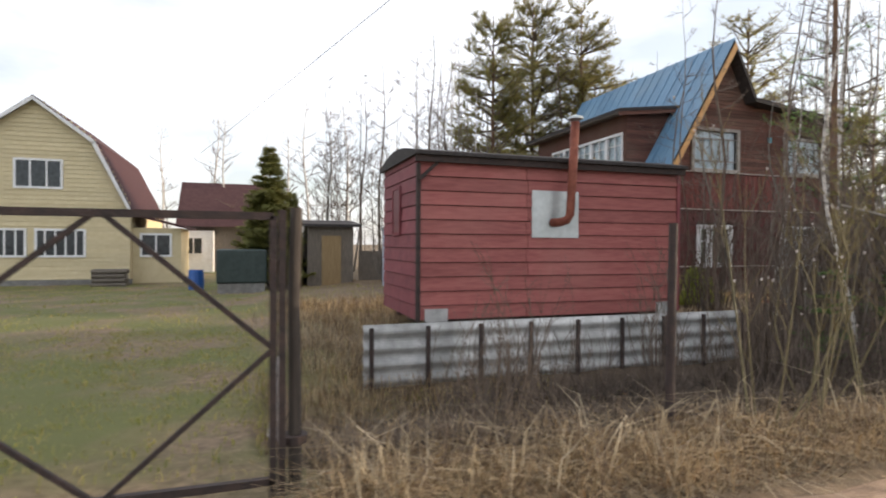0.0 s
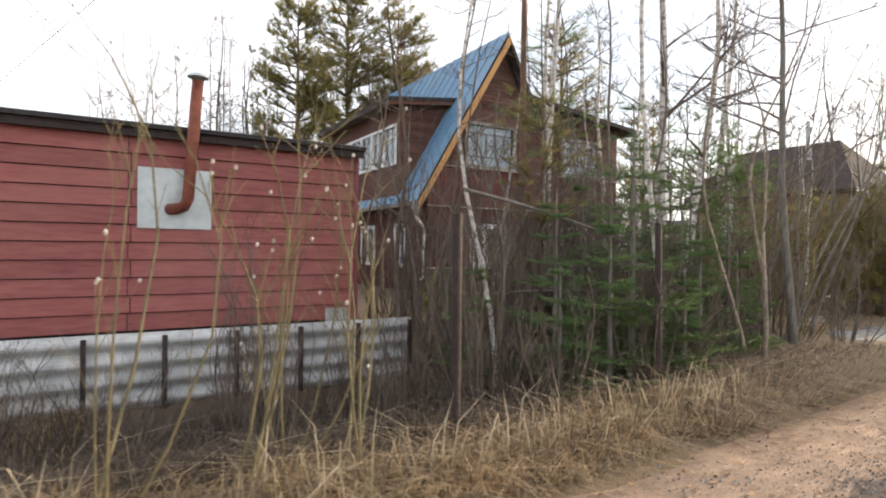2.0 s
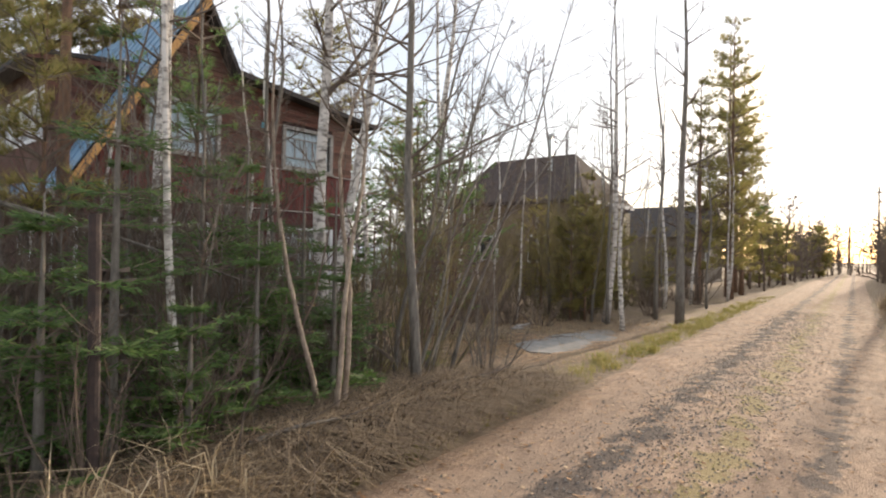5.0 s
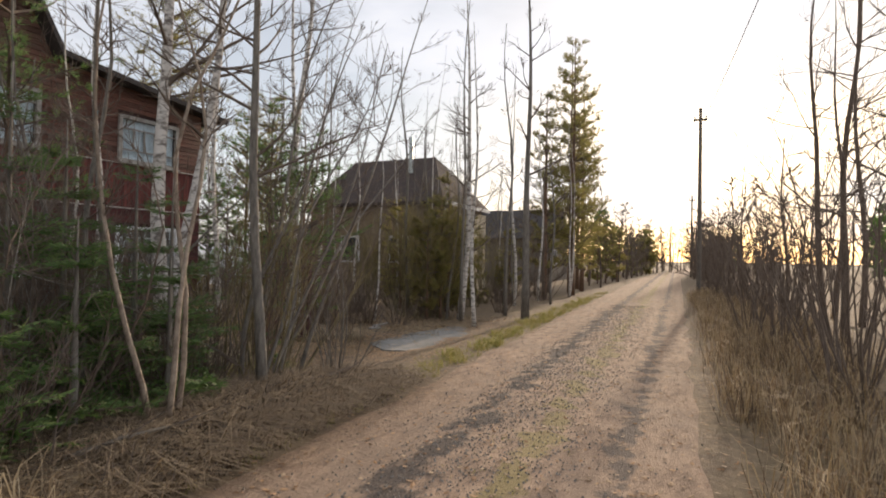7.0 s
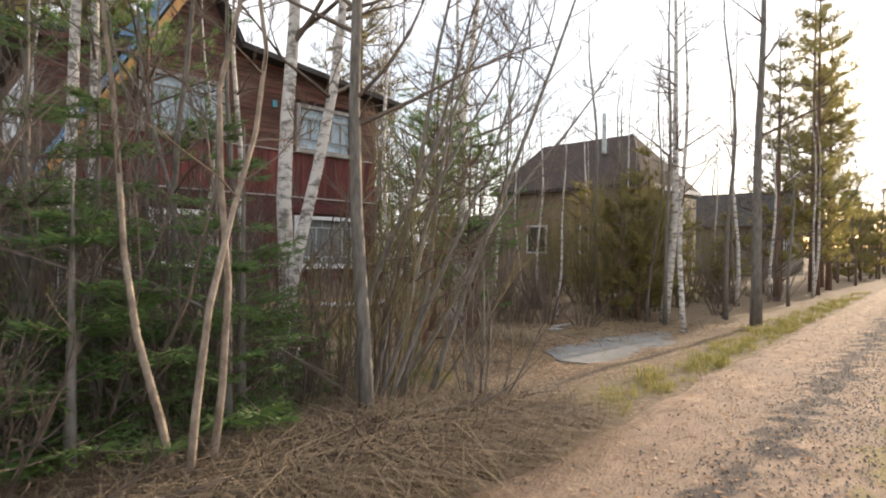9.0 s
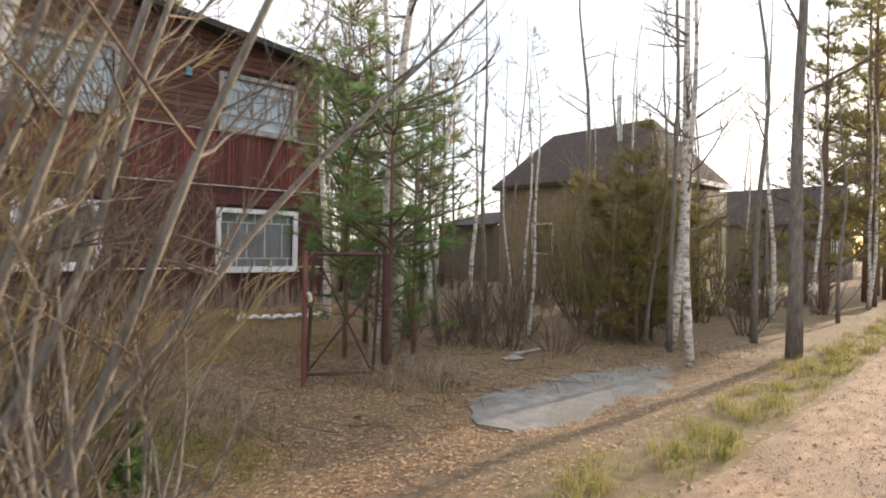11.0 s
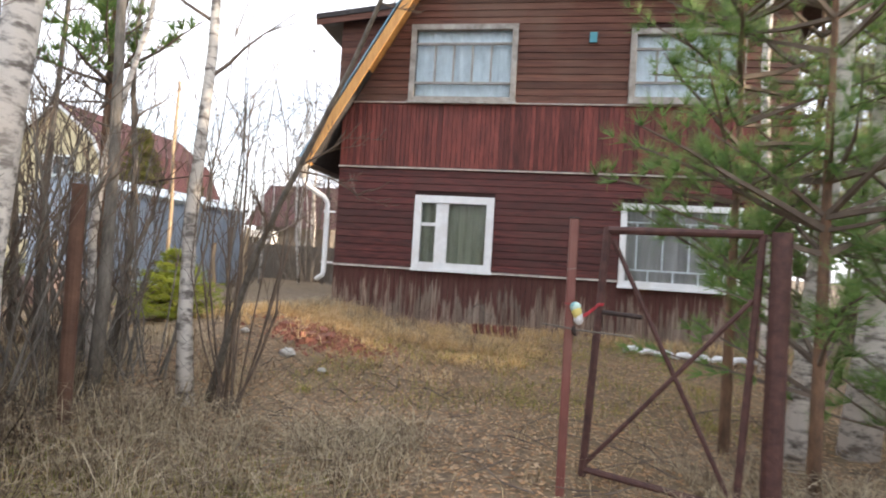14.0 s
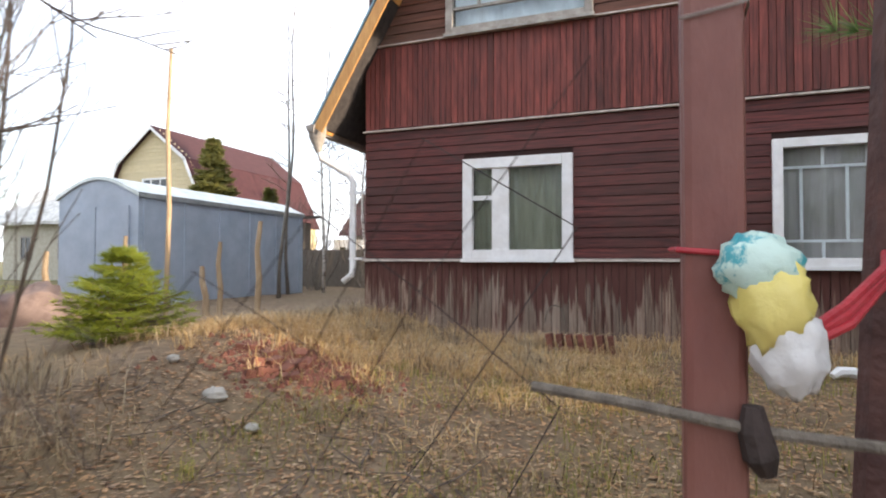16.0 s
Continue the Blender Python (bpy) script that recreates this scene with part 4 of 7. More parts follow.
# brown neighbour with a hipped dark roof
nb = thing("neighbour_house", "tan plastered house with a dark hipped roof", "house")
NX0, NX1, NY0, NY1 = 30.65, 36.7, 11.2, 19.6
part("wall", Mesh().box(NX0 + 0.35, NY0 + 0.35, -0.3, NX1 - 0.35, NY1 - 0.2, 4.25), material("tan_render", (0.22, 0.165, 0.11), (0.31, 0.25, 0.17), 0.9, scale=3, bump=0.2), nb)
rm = Mesh()
xm = (NX0 + NX1) / 2
rm.v += [(NX0, NY0, 4.15), (NX1, NY0, 4.15), (NX1, NY1, 4.15), (NX0, NY1, 4.15), (xm, NY0 + 2.0, 7.0), (xm, NY1 - 1.2, 7.0), (NX0, NY0, 4.3), (NX1, NY0, 4.3), (NX1, NY1, 4.3), (NX0, NY1, 4.3)]
rm.f += [(3, 2, 1, 0), (6, 7, 4), (7, 8, 5, 4), (8, 9, 5), (9, 6, 4, 5), (0, 1, 7, 6), (1, 2, 8, 7), (2, 3, 9, 8), (3, 0, 6, 9)]
part("roof", rm, material("dark_brown_roof", (0.045, 0.034, 0.031), (0.085, 0.064, 0.056), 0.95, scale=5, bump=0.3), nb)
part("fascia", Mesh().box(NX0 - 0.02, NY0 - 0.03, 4.12, NX1 + 0.02, NY0 - 0.004, 4.32), M_WHITE, nb)
part("chimney", Mesh().tube([(32.4, 14.0, 6.0), (32.4, 14.0, 7.9)], 0.12, 10), M_GALV, nb)
flat_window(nb, NX0 + 1.2, NX0 + 2.4, 1.3, 2.6, NY0 + 0.345, 2)
# cream porch render; sunlight on the wall is mixed into its pale colour
M_SUNCREAM = material("sunlit_cream_render", (0.60, 0.52, 0.38), (0.72, 0.64, 0.50), 0.85, scale=3, bump=0.15, big=(0.50, 0.42, 0.30), bigamt=0.4)
porch = part("porch_wall", Mesh().box(NX1 - 2.3, NY0 + 0.05, -0.3, NX1 - 1.35, NY0 + 0.345, 3.95).box(NX1 - 0.75, NY0 + 0.05, -0.3, NX1 - 0.36, NY0 + 0.345, 3.95).box(NX1 - 1.35, NY0 + 0.05, 2.9, NX1 - 0.75, NY0 + 0.345, 3.95), M_SUNCREAM, nb, "cream rendered porch wall coloured as if in sun")
part("porch_pane", Mesh().box(NX1 - 1.35, NY0 + 0.28, 0.6, NX1 - 0.75, NY0 + 0.343, 2.9), M_DARKPANE, porch)
for ya in (13.2, 16.2):
    w = new("window")
    w.parent = nb
    part("frame", Mesh().box(NX0 + 0.30, ya, 1.2, NX0 + 0.345, ya + 1.2, 2.6), M_WHITE, w)
    part("pane", Mesh().box(NX0 + 0.285, ya + 0.1, 1.3, NX0 + 0.298, ya + 1.1, 2.5), M_DARKPANE, w)
lean = thing("lean_to_shed", "low dark wooden lean-to behind the neighbour", "shed")
part("body", Mesh().box(31.2, 20.0, -0.3, 34.6, 24.0, 2.6), M_OLDWOOD, lean)
part("roof", Mesh().prism([(30.9, 2.6), (34.9, 3.5), (34.9, 3.4), (30.9, 2.5)], 19.8, 24.2), M_DARKROOF, lean)
far1 = thing("far_house", "small grey house with a dark roof down the lane", "house")
part("wall", Mesh().box(48, 11, -0.3, 55, 18, 3.2), M_OLDWOOD, far1)
part("roof", Mesh().prism([(47.6, 3.1), (51.5, 5.6), (55.4, 3.1), (51.5, 5.3)], 10.6, 18.4), M_DARKROOF, far1)
flat_window(far1, 50.0, 51.2, 1.0, 2.3, 10.99, 2)
# house and sheds beyond the left yard
far2 = thing("far_red_roof_house", "low house with a dull red sheet roof and white porch", "house")
part("wall", Mesh().box(-5.2, 41, -0.6, 0.4, 47, 2.9), M_OLDWOOD, far2)
part("roof", Mesh().prism([(40.4, 2.7), (44, 6.0), (47.6, 2.7), (44, 5.7)], -5.8, 0.9, "x"), M_BRICKRED, far2)
part("porch", Mesh().box(-5.6, 39.6, -0.6, -3.4, 40.9, 2.4), M_WHITE, far2)
flat_window(far2, -5.2, -4.0, 0.8, 2.0, 39.59, 2)
out = thing("tool_shed", "weathered plank tool shed with a plank door", "shed")
part("body", Mesh().box(1.2, 22.0, -0.5, 3.0, 24.0, 2.3), M_OLDWOOD, out)
part("roof", Mesh().prism([(21.7, 2.35), (24.3, 2.6), (24.3, 2.5), (21.7, 2.25)], 1.0, 3.3, "x"), M_DARKROOF, out)
part("door", Mesh().box(1.75, 21.94, -0.4, 2.5, 21.99, 1.9), material("ochre_plank_door", (0.22, 0.15, 0.07), (0.32, 0.23, 0.12), 0.85, scale=5, stretch=(8, 8, 0.6)), out)
part("fence", Mesh().box(3.3, 22.4, -0.5, 8.0, 22.5, 1.3), M_OLDWOOD, thing("plank_fence", "weathered grey plank fence behind the shed", "fence"))
tank = thing("dark_tank", "dark green metal tank on a concrete base", "tank")
part("body", Mesh().box(-2.05, 20.6, 0.15, -0.35, 21.8, 1.36), material("dark_green_paint", (0.015, 0.03, 0.028), (0.035, 0.055, 0.05), 0.5, bump=0.15), tank, bevel=0.06)
part("base", Mesh().box(-2.0, 20.65, -0.5, -0.4, 21.75, 0.146), M_CONC, tank)
part("barrel_body", Mesh().tube([(-3.0, 24.0, -0.4), (-3.0, 24.0, 0.0), (-3.0, 24.0, 0.5)], [0.28, 0.31, 0.28], 16), material("blue_plastic", (0.02, 0.09, 0.32), (0.03, 0.12, 0.4), 0.4, bump=0.05), thing("barrel", "blue plastic barrel in the yard", "barrel"), smooth=False)
pile = thing("wood_pile", "stack of dark old timber by the cream house", "wood pile")
for k in range(16):
    part("log", Mesh().tube([(-7.6 + 0.02 * (k % 5), 27.6 + 0.2 * (k % 4), -0.3 + 0.2 * (k // 4)), (-6.2 - 0.03 * (k % 3), 27.6 + 0.2 * (k % 4), -0.3 + 0.2 * (k // 4))], 0.1, 8), M_OLDWOOD, pile)
brown = thing("brown_outbuilding", "brown wooden outbuilding behind the red house", "shed")
part("wall", Mesh().prism([(8.9, -0.3), (14.1, -0.3), (14.1, 3.2), (11.5, 5.3), (8.9, 3.3)], 24.0, 29.0), M_BROWN, brown)
part("roof", Mesh().prism([(14.6, 2.95), (11.5, 5.55), (8.4, 2.95), (8.5, 2.8), (11.5, 5.3), (14.5, 2.8)], 23.6, 29.4), M_DARKROOF, brown)
flat_window(brown, 9.7, 10.5, 3.1, 3.9, 23.99, 2)

# ---- fences, gates, posts ----
def iron_post(x, y, top, r=0.04, mat=M_DARKIRON, lean=(0, 0), name="fence_post", label="dark rusted iron fence post in the grass", group="verge fence posts"):
    p = thing(name, label, "post", group, at=(x, y, ground_z(x, y)))
    b = -0.25
    h = top - ground_z(x, y)
    part("tube", Mesh().tube([(0, 0, b), (lean[0] * 0.5, lean[1] * 0.5, h * 0.5), (lean[0], lean[1], h)], r, 10), mat, p, smooth=False)
    return p


iron_post(2.35, 3.03, 1.75, 0.036, lean=(0.03, 0))
iron_post(5.23, 3.07, 1.73, 0.036)
iron_post(7.70, 3.26, 1.75, 0.034, lean=(-0.03, 0))
sl = thing("slate_fence", "low fence of grey corrugated cement sheets on posts", "fence")
for k in range(5):
    xa, xb = 0.55 + k * 1.2, 0.55 + (k + 1) * 1.2 + 0.05
    n, m = 32, Mesh()
    z0 = 0.0
    prof = [(6.40 + 0.030 * math.sin(i / n * 2 * math.pi * 4.2) - 0.004 * k, z0 - 0.32 + 0.87 * i / n) for i in range(n + 1)]
    prof += [(u + 0.009, w) for u, w in reversed(prof)]
    m.prism(prof, xa, xb, "x")
    part("corrugated_sheet", m, M_SLATE, sl)
for k in range(9):
    part("post", Mesh().box(0.62 + k * 0.74, 6.325, -0.4, 0.67 + k * 0.74, 6.366, 0.52), M_DARKIRON, sl)
# big yard gate, diamond braced
yg = thing("yard_gate", "dark iron frame gate with diagonal braces", "gate")
GL, GR, GB, GT, GY0 = -2.55, -0.63, 0.12, 1.74, 3.0
for nm, a, b in (("top_rail", (GL, GT), (GR, GT)), ("bottom_rail", (GL, GB), (GR, GB)), ("stile", (GR, GB - 0.1), (GR, GT)), ("stile", (GL, GB), (GL, GT))):
    part(nm, Mesh().beam((a[0], GY0, a[1]), (b[0], GY0, b[1]), 0.045, 0.045), M_DARKIRON, yg)
gm, gz = (GL + GR) / 2 + 0.02, (GB + GT) / 2
for a, b in (((gm + 0.02, GT), (GR, gz)), ((GR, gz), (gm + 0.02, GB)), ((gm - 0.02, GT), (GL, gz)), ((GL, gz), (gm - 0.02, GB))):
    part("brace", Mesh().beam((a[0], GY0 + 0.005, a[1]), (b[0], GY0 + 0.005, b[1]), 0.03, 0.03), M_DARKIRON, yg)
wp = thing("gate_post", "weathered wooden gate post wrapped with dark iron", "post", at=(-0.50, 3.08, 0))
part("timber", Mesh().tube([(0, 0, -0.3), (0.005, 0, 0.6), (-0.005, 0, 1.2), (0.01, 0, 1.80)], [0.044, 0.042, 0.040, 0.038], 10), M_OLDDARK, wp)
part("iron_strap", Mesh().box(-0.10, -0.10, 0.0, -0.055, -0.06, 1.78), M_DARKIRON, wp)
part("iron_strap", Mesh().tube([(0, 0, 0.32), (0, 0, 0.37)], 0.085, 12), M_DARKIRON, wp)
# garden gate, posts and what hangs there
M_GATE = material("dark_red_rusted_iron", (0.045, 0.018, 0.016), (0.105, 0.045, 0.036), 0.7, scale=16, bump=0.35)
gg = thing("garden_gate", "rusty red-brown iron garden gate with crossed braces", "gate")
A, B = Vector((14.91, 7.32, 0)), Vector((15.70, 7.07, 0))


def gp(u, z):
    lean = -0.05 * (1.38 - z)            # the whole gate has sunk sideways
    return (A.x + (B.x - A.x) * u + lean, A.y + (B.y - A.y) * u, z)


for nm, a, b, w in (("top_rail", (0, 1.36), (1, 1.36), 0.045), ("bottom_rail", (0, -0.10), (1, -0.14), 0.04), ("stile", (0, -0.14), (0, 1.38), 0.045), ("stile", (1, -0.14), (1, 1.36), 0.04),
                    ("brace", (0.0, -0.08), (0.98, 1.0), 0.026), ("brace", (0.05, 1.30), (0.95, -0.08), 0.026), ("latch_bar", (0.02, 0.86), (0.30, 0.85), 0.028)):
    part(nm, Mesh().tube([gp(*a), gp(*b)], w / 2 * 1.05, 8), M_GATE if nm != "latch_bar" else M_DARKIRON, gg)
mp_ = thing("fence_post", "red-brown painted square iron gate post", "post", at=(14.695, 7.125, -0.2))
part("tube", Mesh().box(-0.025, -0.025, -0.3, 0.025, 0.025, 1.605), M_BROWNPAINT, mp_, bevel=0.008)
part("cap", Mesh().box(-0.032, -0.028, 1.606, 0.028, 0.028, 1.614), M_DARKIRON, mp_, bevel=0.003)
part("wire_tie", Mesh().tube([(-0.027, -0.027, 1.31), (0.0, -0.0285, 1.313), (0.027, -0.027, 1.318), (0.0285, 0.0, 1.318), (0.027, 0.027, 1.314)], 0.0012, 6), M_GREYW, mp_)
part("bracket", Mesh().tube([(0.0255, -0.034, 0.985), (0.0265, -0.034, 0.965), (0.031, -0.033, 0.945), (0.036, -0.032, 0.930)], [0.008, 0.013, 0.014, 0.007], 10), M_DARKIRON, mp_, "round rusted iron eye")
rp_ = thing("fence_post", "thick dark red iron gate post beside a birch", "post", at=(15.775, 7.02, -0.2))
part("tube", Mesh().tube([(0, 0, -0.3), (0, 0, 1.57)], 0.052, 14), M_GATE, rp_, smooth=False)
lp_ = thing("fence_post", "plain rusty brown iron fence post", "post", at=(11.62, 6.9, -0.2))
part("tube", Mesh().tube([(0, 0, -0.3), (0, 0, 1.66)], 0.042, 12), material("brown_rust_tube", (0.09, 0.045, 0.03), (0.16, 0.085, 0.055), 0.8, scale=9, bump=0.3), lp_)
rod = thing("iron_rod", "bent grey iron rod pushed through the post bracket", "rod")
part("rod_body", Mesh().tube([(14.54, 7.10, 0.785), (14.62, 7.093, 0.779), (14.73, 7.090, 0.765), (14.85, 7.10, 0.757), (15.06, 7.14, 0.742)], 0.0050, 8), M_OLDWOOD, rod)
net = thing("chain_link_fence", "sagging rusty chain-link netting between the posts", "fence", kind="")
nm_ = Mesh()
nx_, nz_ = 17, 6
for d in (1, -1):
    for k in range(-nz_, nx_ + 1):
        pts = []
        for s in range(nz_ + 1):
            i = k + s if d == 1 else k + nz_ - s
            if 0 <= i <= nx_:
                u = i / nx_
                zt = -0.1 + s * (1.25 - 0.5 * math.sin(math.pi * u)) / nz_
                pts.append((11.66 + 2.9 * u + 0.02 * math.sin(i * 2.3 + s), 6.93 + 0.29 * u + 0.05 * math.sin(u * 5 + s * 0.4) + 0.004 * d, zt))
        if len(pts) > 1:
            nm_.tube(pts, 0.0009, 3, False)
tagged(part("wire", nm_, M_DARKIRON, net), kind="stuff")
bag = thing("plastic_bag", "crumpled teal, yellow and white plastic bag tied to a post", "bag", at=(14.735, 7.082, 0.857))
bag.scale = (0.80, 0.80, 0.92)


def lump(rx, ry, rz, seed, off, amp=0.25):
    m = Mesh()
    n1, n2 = 22, 14
    for j in range(n2 + 1):
        th = math.pi * j / n2
        for i in range(n1):
            ph = 2 * math.pi * i / n1
            d = Vector((math.sin(th) * math.cos(ph), math.sin(th) * math.sin(ph), math.cos(th)))
            k = 1 + amp * noise.noise(d * 2.4 + Vector((seed, 0, 0))) + amp * 0.7 * noise.noise(d * 6 + Vector((0, seed, 0)))
            m.v.append((off[0] + d.x * rx * k, off[1] + d.y * ry * k, off[2] + d.z * rz * k))
    for j in range(n2):
        for i in range(n1):
            a, b = j * n1 + i, j * n1 + (i + 1) % n1
            m.f.append((a, a + n1, b + n1, b))
    return m


part("top", lump(0.038, 0.027, 0.030, 3, (-0.014, 0, 0.042), 0.20), material("teal_print_film", (0.50, 0.66, 0.60), (0.06, 0.33, 0.38), 0.4, scale=26, bump=0.3, fine=20, lo=0.5, hi=0.56), bag, "pale green film with teal spots", smooth=True)
part("middle", lump(0.033, 0.027, 0.042, 8, (-0.002, -0.003, 0.012), 0.24), material("yellow_film", (0.62, 0.52, 0.13), (0.72, 0.62, 0.22), 0.4, scale=8, bump=0.3, fine=18), bag, "yellow film", smooth=True)
part("bottom", lump(0.032, 0.027, 0.040, 5, (0.013, 0.003, -0.028), 0.20), material("milky_film", (0.52, 0.52, 0.53), (0.68, 0.68, 0.68), 0.35, scale=6, bump=0.35, fine=18), bag, "milky white film", smooth=True)
cord = thing("red_cord", "red plastic cord tied from the bag to the gate", "cord")
M_CORD = material("red_cord_plastic", (0.28, 0.012, 0.025), (0.42, 0.03, 0.04), 0.45, scale=30, bump=0.2)
for k in range(3):
    part("strand", Mesh().tube([(14.757, 7.085, 0.836 + 0.005 * k), (14.795, 7.12 + 0.006 * k, 0.850 + 0.007 * k), (14.845, 7.20, 0.882 + 0.007 * k), (14.872, 7.285, 0.900 + 0.005 * k), (14.905, 7.292, 0.902 + 0.005 * k)], 0.0040, 8), M_CORD, cord)
part("strand", Mesh().tube([(14.662, 7.145, 0.912), (14.666, 7.098, 0.911), (14.70, 7.0955, 0.908), (14.735, 7.085, 0.898)], 0.0026, 8), M_CORD, cord)
# slab, bricks, boards, stakes
slab = thing("concrete_slab", "cracked flat grey concrete slab with leaves on it", "slab")
sm = Mesh()
outl = []
for k in range(28):
    a = 2 * math.pi * k / 28
    rr = 1 + 0.22 * noise.noise((math.cos(a) * 1.7, math.sin(a) * 1.7, 2.0))
    c, s = math.cos(a), math.sin(a)
    q = 1 / max(abs(c), abs(s)) ** 0.65
    outl.append((17.25 + 1.85 * c * q * rr + 0.2 * s, 4.88 + 0.66 * s * q * rr))
part("slab_body", sm.prism(outl, -0.4, -0.178, "z"), M_CONC, slab)
for k, (bx, by, ln, an) in enumerate(((18.6, 7.0, 0.9, 8), (17.9, 6.75, 0.35, -10), (18.1, 6.9, 0.5, 25))):
    bd = thing("scrap_board", "pale broken board lying on the litter", "board", "scrap boards", at=(bx, by, ground_z(bx, by) + 0.03))
    bd.rotation_euler = (0.05, 0.03, radians(an))
    part("plank", Mesh().box(-ln / 2, -0.05, -0.015, ln / 2, 0.05, 0.015), M_GREYW, bd, bevel=0.004)
M_BRICK = material("clay_brick", (0.13, 0.05, 0.035), (0.24, 0.095, 0.065), 0.9, scale=14, bump=0.4, pieces=0.2)
for k in range(7):
    b = thing("brick", "old red brick edging the flower bed", "brick", "bed edging bricks", at=(13.62 + 0.105 * k, 12.62 + 0.02 * (k % 2), ground_z(13.7, 12.6) + 0.07))
    b.rotation_euler = (radians(6 * (k % 3 - 1)), radians(80), radians(8 * (k % 4 - 2)))
    part("block", Mesh().box(-0.12, -0.045, -0.03, 0.12, 0.045, 0.03), M_BRICK, b, bevel=0.005)
for k in range(14):
    bx, by = 12.0 + random.gauss(0, 0.35), 10.35 + random.gauss(0, 0.2)
    b = thing("brick", "broken red brick in the rubble heap", "brick", "rubble bricks", at=(bx, by, ground_z(bx, by) + 0.005))
    b.rotation_euler = (random.uniform(-.25, .25), random.uniform(-.25, .25), random.uniform(0, 3))
    ln = random.uniform(0.05, 0.12)
    part("block", Mesh().box(-ln, -0.05, -0.035, ln, 0.05, 0.035), M_BRICK, b, bevel=0.008)
for k in range(8):
    bx = 15.9 + 0.22 * k
    b = thing("bed_edging", "white scalloped edging lying along the flower bed", "edging", "white bed edging", at=(bx, 12.05 - 0.05 * k, ground_z(bx, 12) + 0.04))
    b.rotation_euler = (0.2, 0.1 * (k % 3 - 1), 0.15)
    part("scallop", Mesh().tube([(-0.11, 0, 0), (-0.05, 0.03, 0.03), (0.05, 0.03, 0.03), (0.11, 0, 0)], [0.03, 0.045, 0.045, 0.03], 8), M_WHITE, b)
for k, (sx, sy, sh, sr) in enumerate(((8.08, 12.75, 3.9, 0.035), (8.9, 12.9, 1.1, 0.04), (9.3, 13.2, 1.4, 0.045), (7.5, 12.6, 1.2, 0.04), (6.4, 12.2, 1.0, 0.05), (8.3, 13.3, 0.75, 0.05))):
    st = thing("stake", "peeled yellow wooden stake standing in the yard", "stake", "yard stakes", at=(sx, sy, ground_z(sx, sy)))
    w = random.uniform(-0.12, 0.12)
    part("pole", Mesh().tube([(0, 0, -0.2), (w * 0.4 + 0.02, 0.02, sh * 0.4), (w * 0.6 - 0.01, 0, sh * 0.7), (w, 0.03, sh)], [sr, sr * 0.95, sr * 0.85, sr * 0.7], 8), material("peeled_pole", (0.30, 0.21, 0.12), (0.50, 0.39, 0.26), 0.7, scale=6, stretch=(4, 4, 0.7)) if k == 0 else bpy.data.materials["peeled_pole"], st)
M_PALESTONE = material("pale_field_stone", (0.38, 0.36, 0.32), (0.55, 0.53, 0.49), 0.9, scale=9, bump=0.4)
rock = thing("boulder", "pinkish granite boulder in the grass", "boulder", at=(6.9, 11.7, -0.05))
part("stone", lump(0.75, 0.5, 0.5, 2, (0, 0, 0.1), 0.3), material("pink_granite", (0.16, 0.115, 0.10), (0.25, 0.185, 0.16), 0.9, scale=9, bump=0.4), rock, smooth=True)
for x, y, w in ((11.86, 9.62, 0.085), (12.35, 9.4, 0.045), (11.2, 9.9, 0.05)):
    st = thing("stone", "pale rounded field stone lying in the litter", "stone", "yard stones", at=(x, y, ground_z(x, y) + 0.01))
    part("stone_body", lump(w, w * 0.8, w * 0.6, x, (0, 0, 0.02), 0.3), M_PALESTONE, st, smooth=True)
hose = thing("hose_loop", "dry bent stems standing in a loop by the wall", "plant")
part("stem", Mesh().tube([(13.62 + 0.11 * math.cos(a), 12.9, 0.22 + 0.2 * math.sin(a)) for a in [math.pi * k / 10 for k in range(11)]], 0.008, 6), M_OLDWOOD, hose)
plank = thing("fallen_plank", "long grey plank leaning in the grass by the gate", "plank")
part("plank_body", Mesh().beam((-0.60, 3.9, 0.06), (-0.44, 6.5, 0.16), 0.11, 0.035), M_GREYW, plank)
# utility poles and cables
def utility_pole(x, y, h):
    p = thing("utility_pole", "grey wooden utility pole with a crossarm", "pole", "lane poles", at=(x, y, 0))
    part("mast", Mesh().tube([(0, 0, -0.5), (0, 0, h * 0.5), (0, 0, h)], [0.105, 0.085, 0.07], 12), M_OLDWOOD, p)
    part("crossarm", Mesh().box(-0.04, -0.28, h - 0.55, 0.04, 0.28, h - 0.46), M_OLDWOOD, p)
    for s in (-0.22, 0.22):
        part("insulator", Mesh().tube([(0, s, h - 0.458), (0, s, h - 0.36), (0, s, h - 0.33)], [0.02, 0.04, 0.02], 8), M_WHITE, p)
    return p


utility_pole(33.0, 0.03, 8.2)
utility_pole(68.0, 1.6, 8.2)
def cable(a, b, sag, r=0.011):
    a, b = Vector(a), Vector(b)
    c = thing("overhead_cable", "thin dark overhead power cable", "cable", "overhead cables")
    part("wire", Mesh().tube([a.lerp(b, k / 16) - Vector((0, 0, sag * 4 * (k / 16) * (1 - k / 16))) for k in range(17)], r, 4), M_DARKIRON, c)


cable((33.0, 0.25, 7.87), (68.0, 1.82, 7.87), 0.5)
cable((33.0, -0.19, 7.87), (68.0, 1.38, 7.87), 0.5)
cable((33.0, -0.19, 7.87), (-6.0, -4.0, 7.9), 0.6)
cable((9.2, 10.0, 13.3), (-3.8, 35.0, 6.8), 0.0, 0.012)
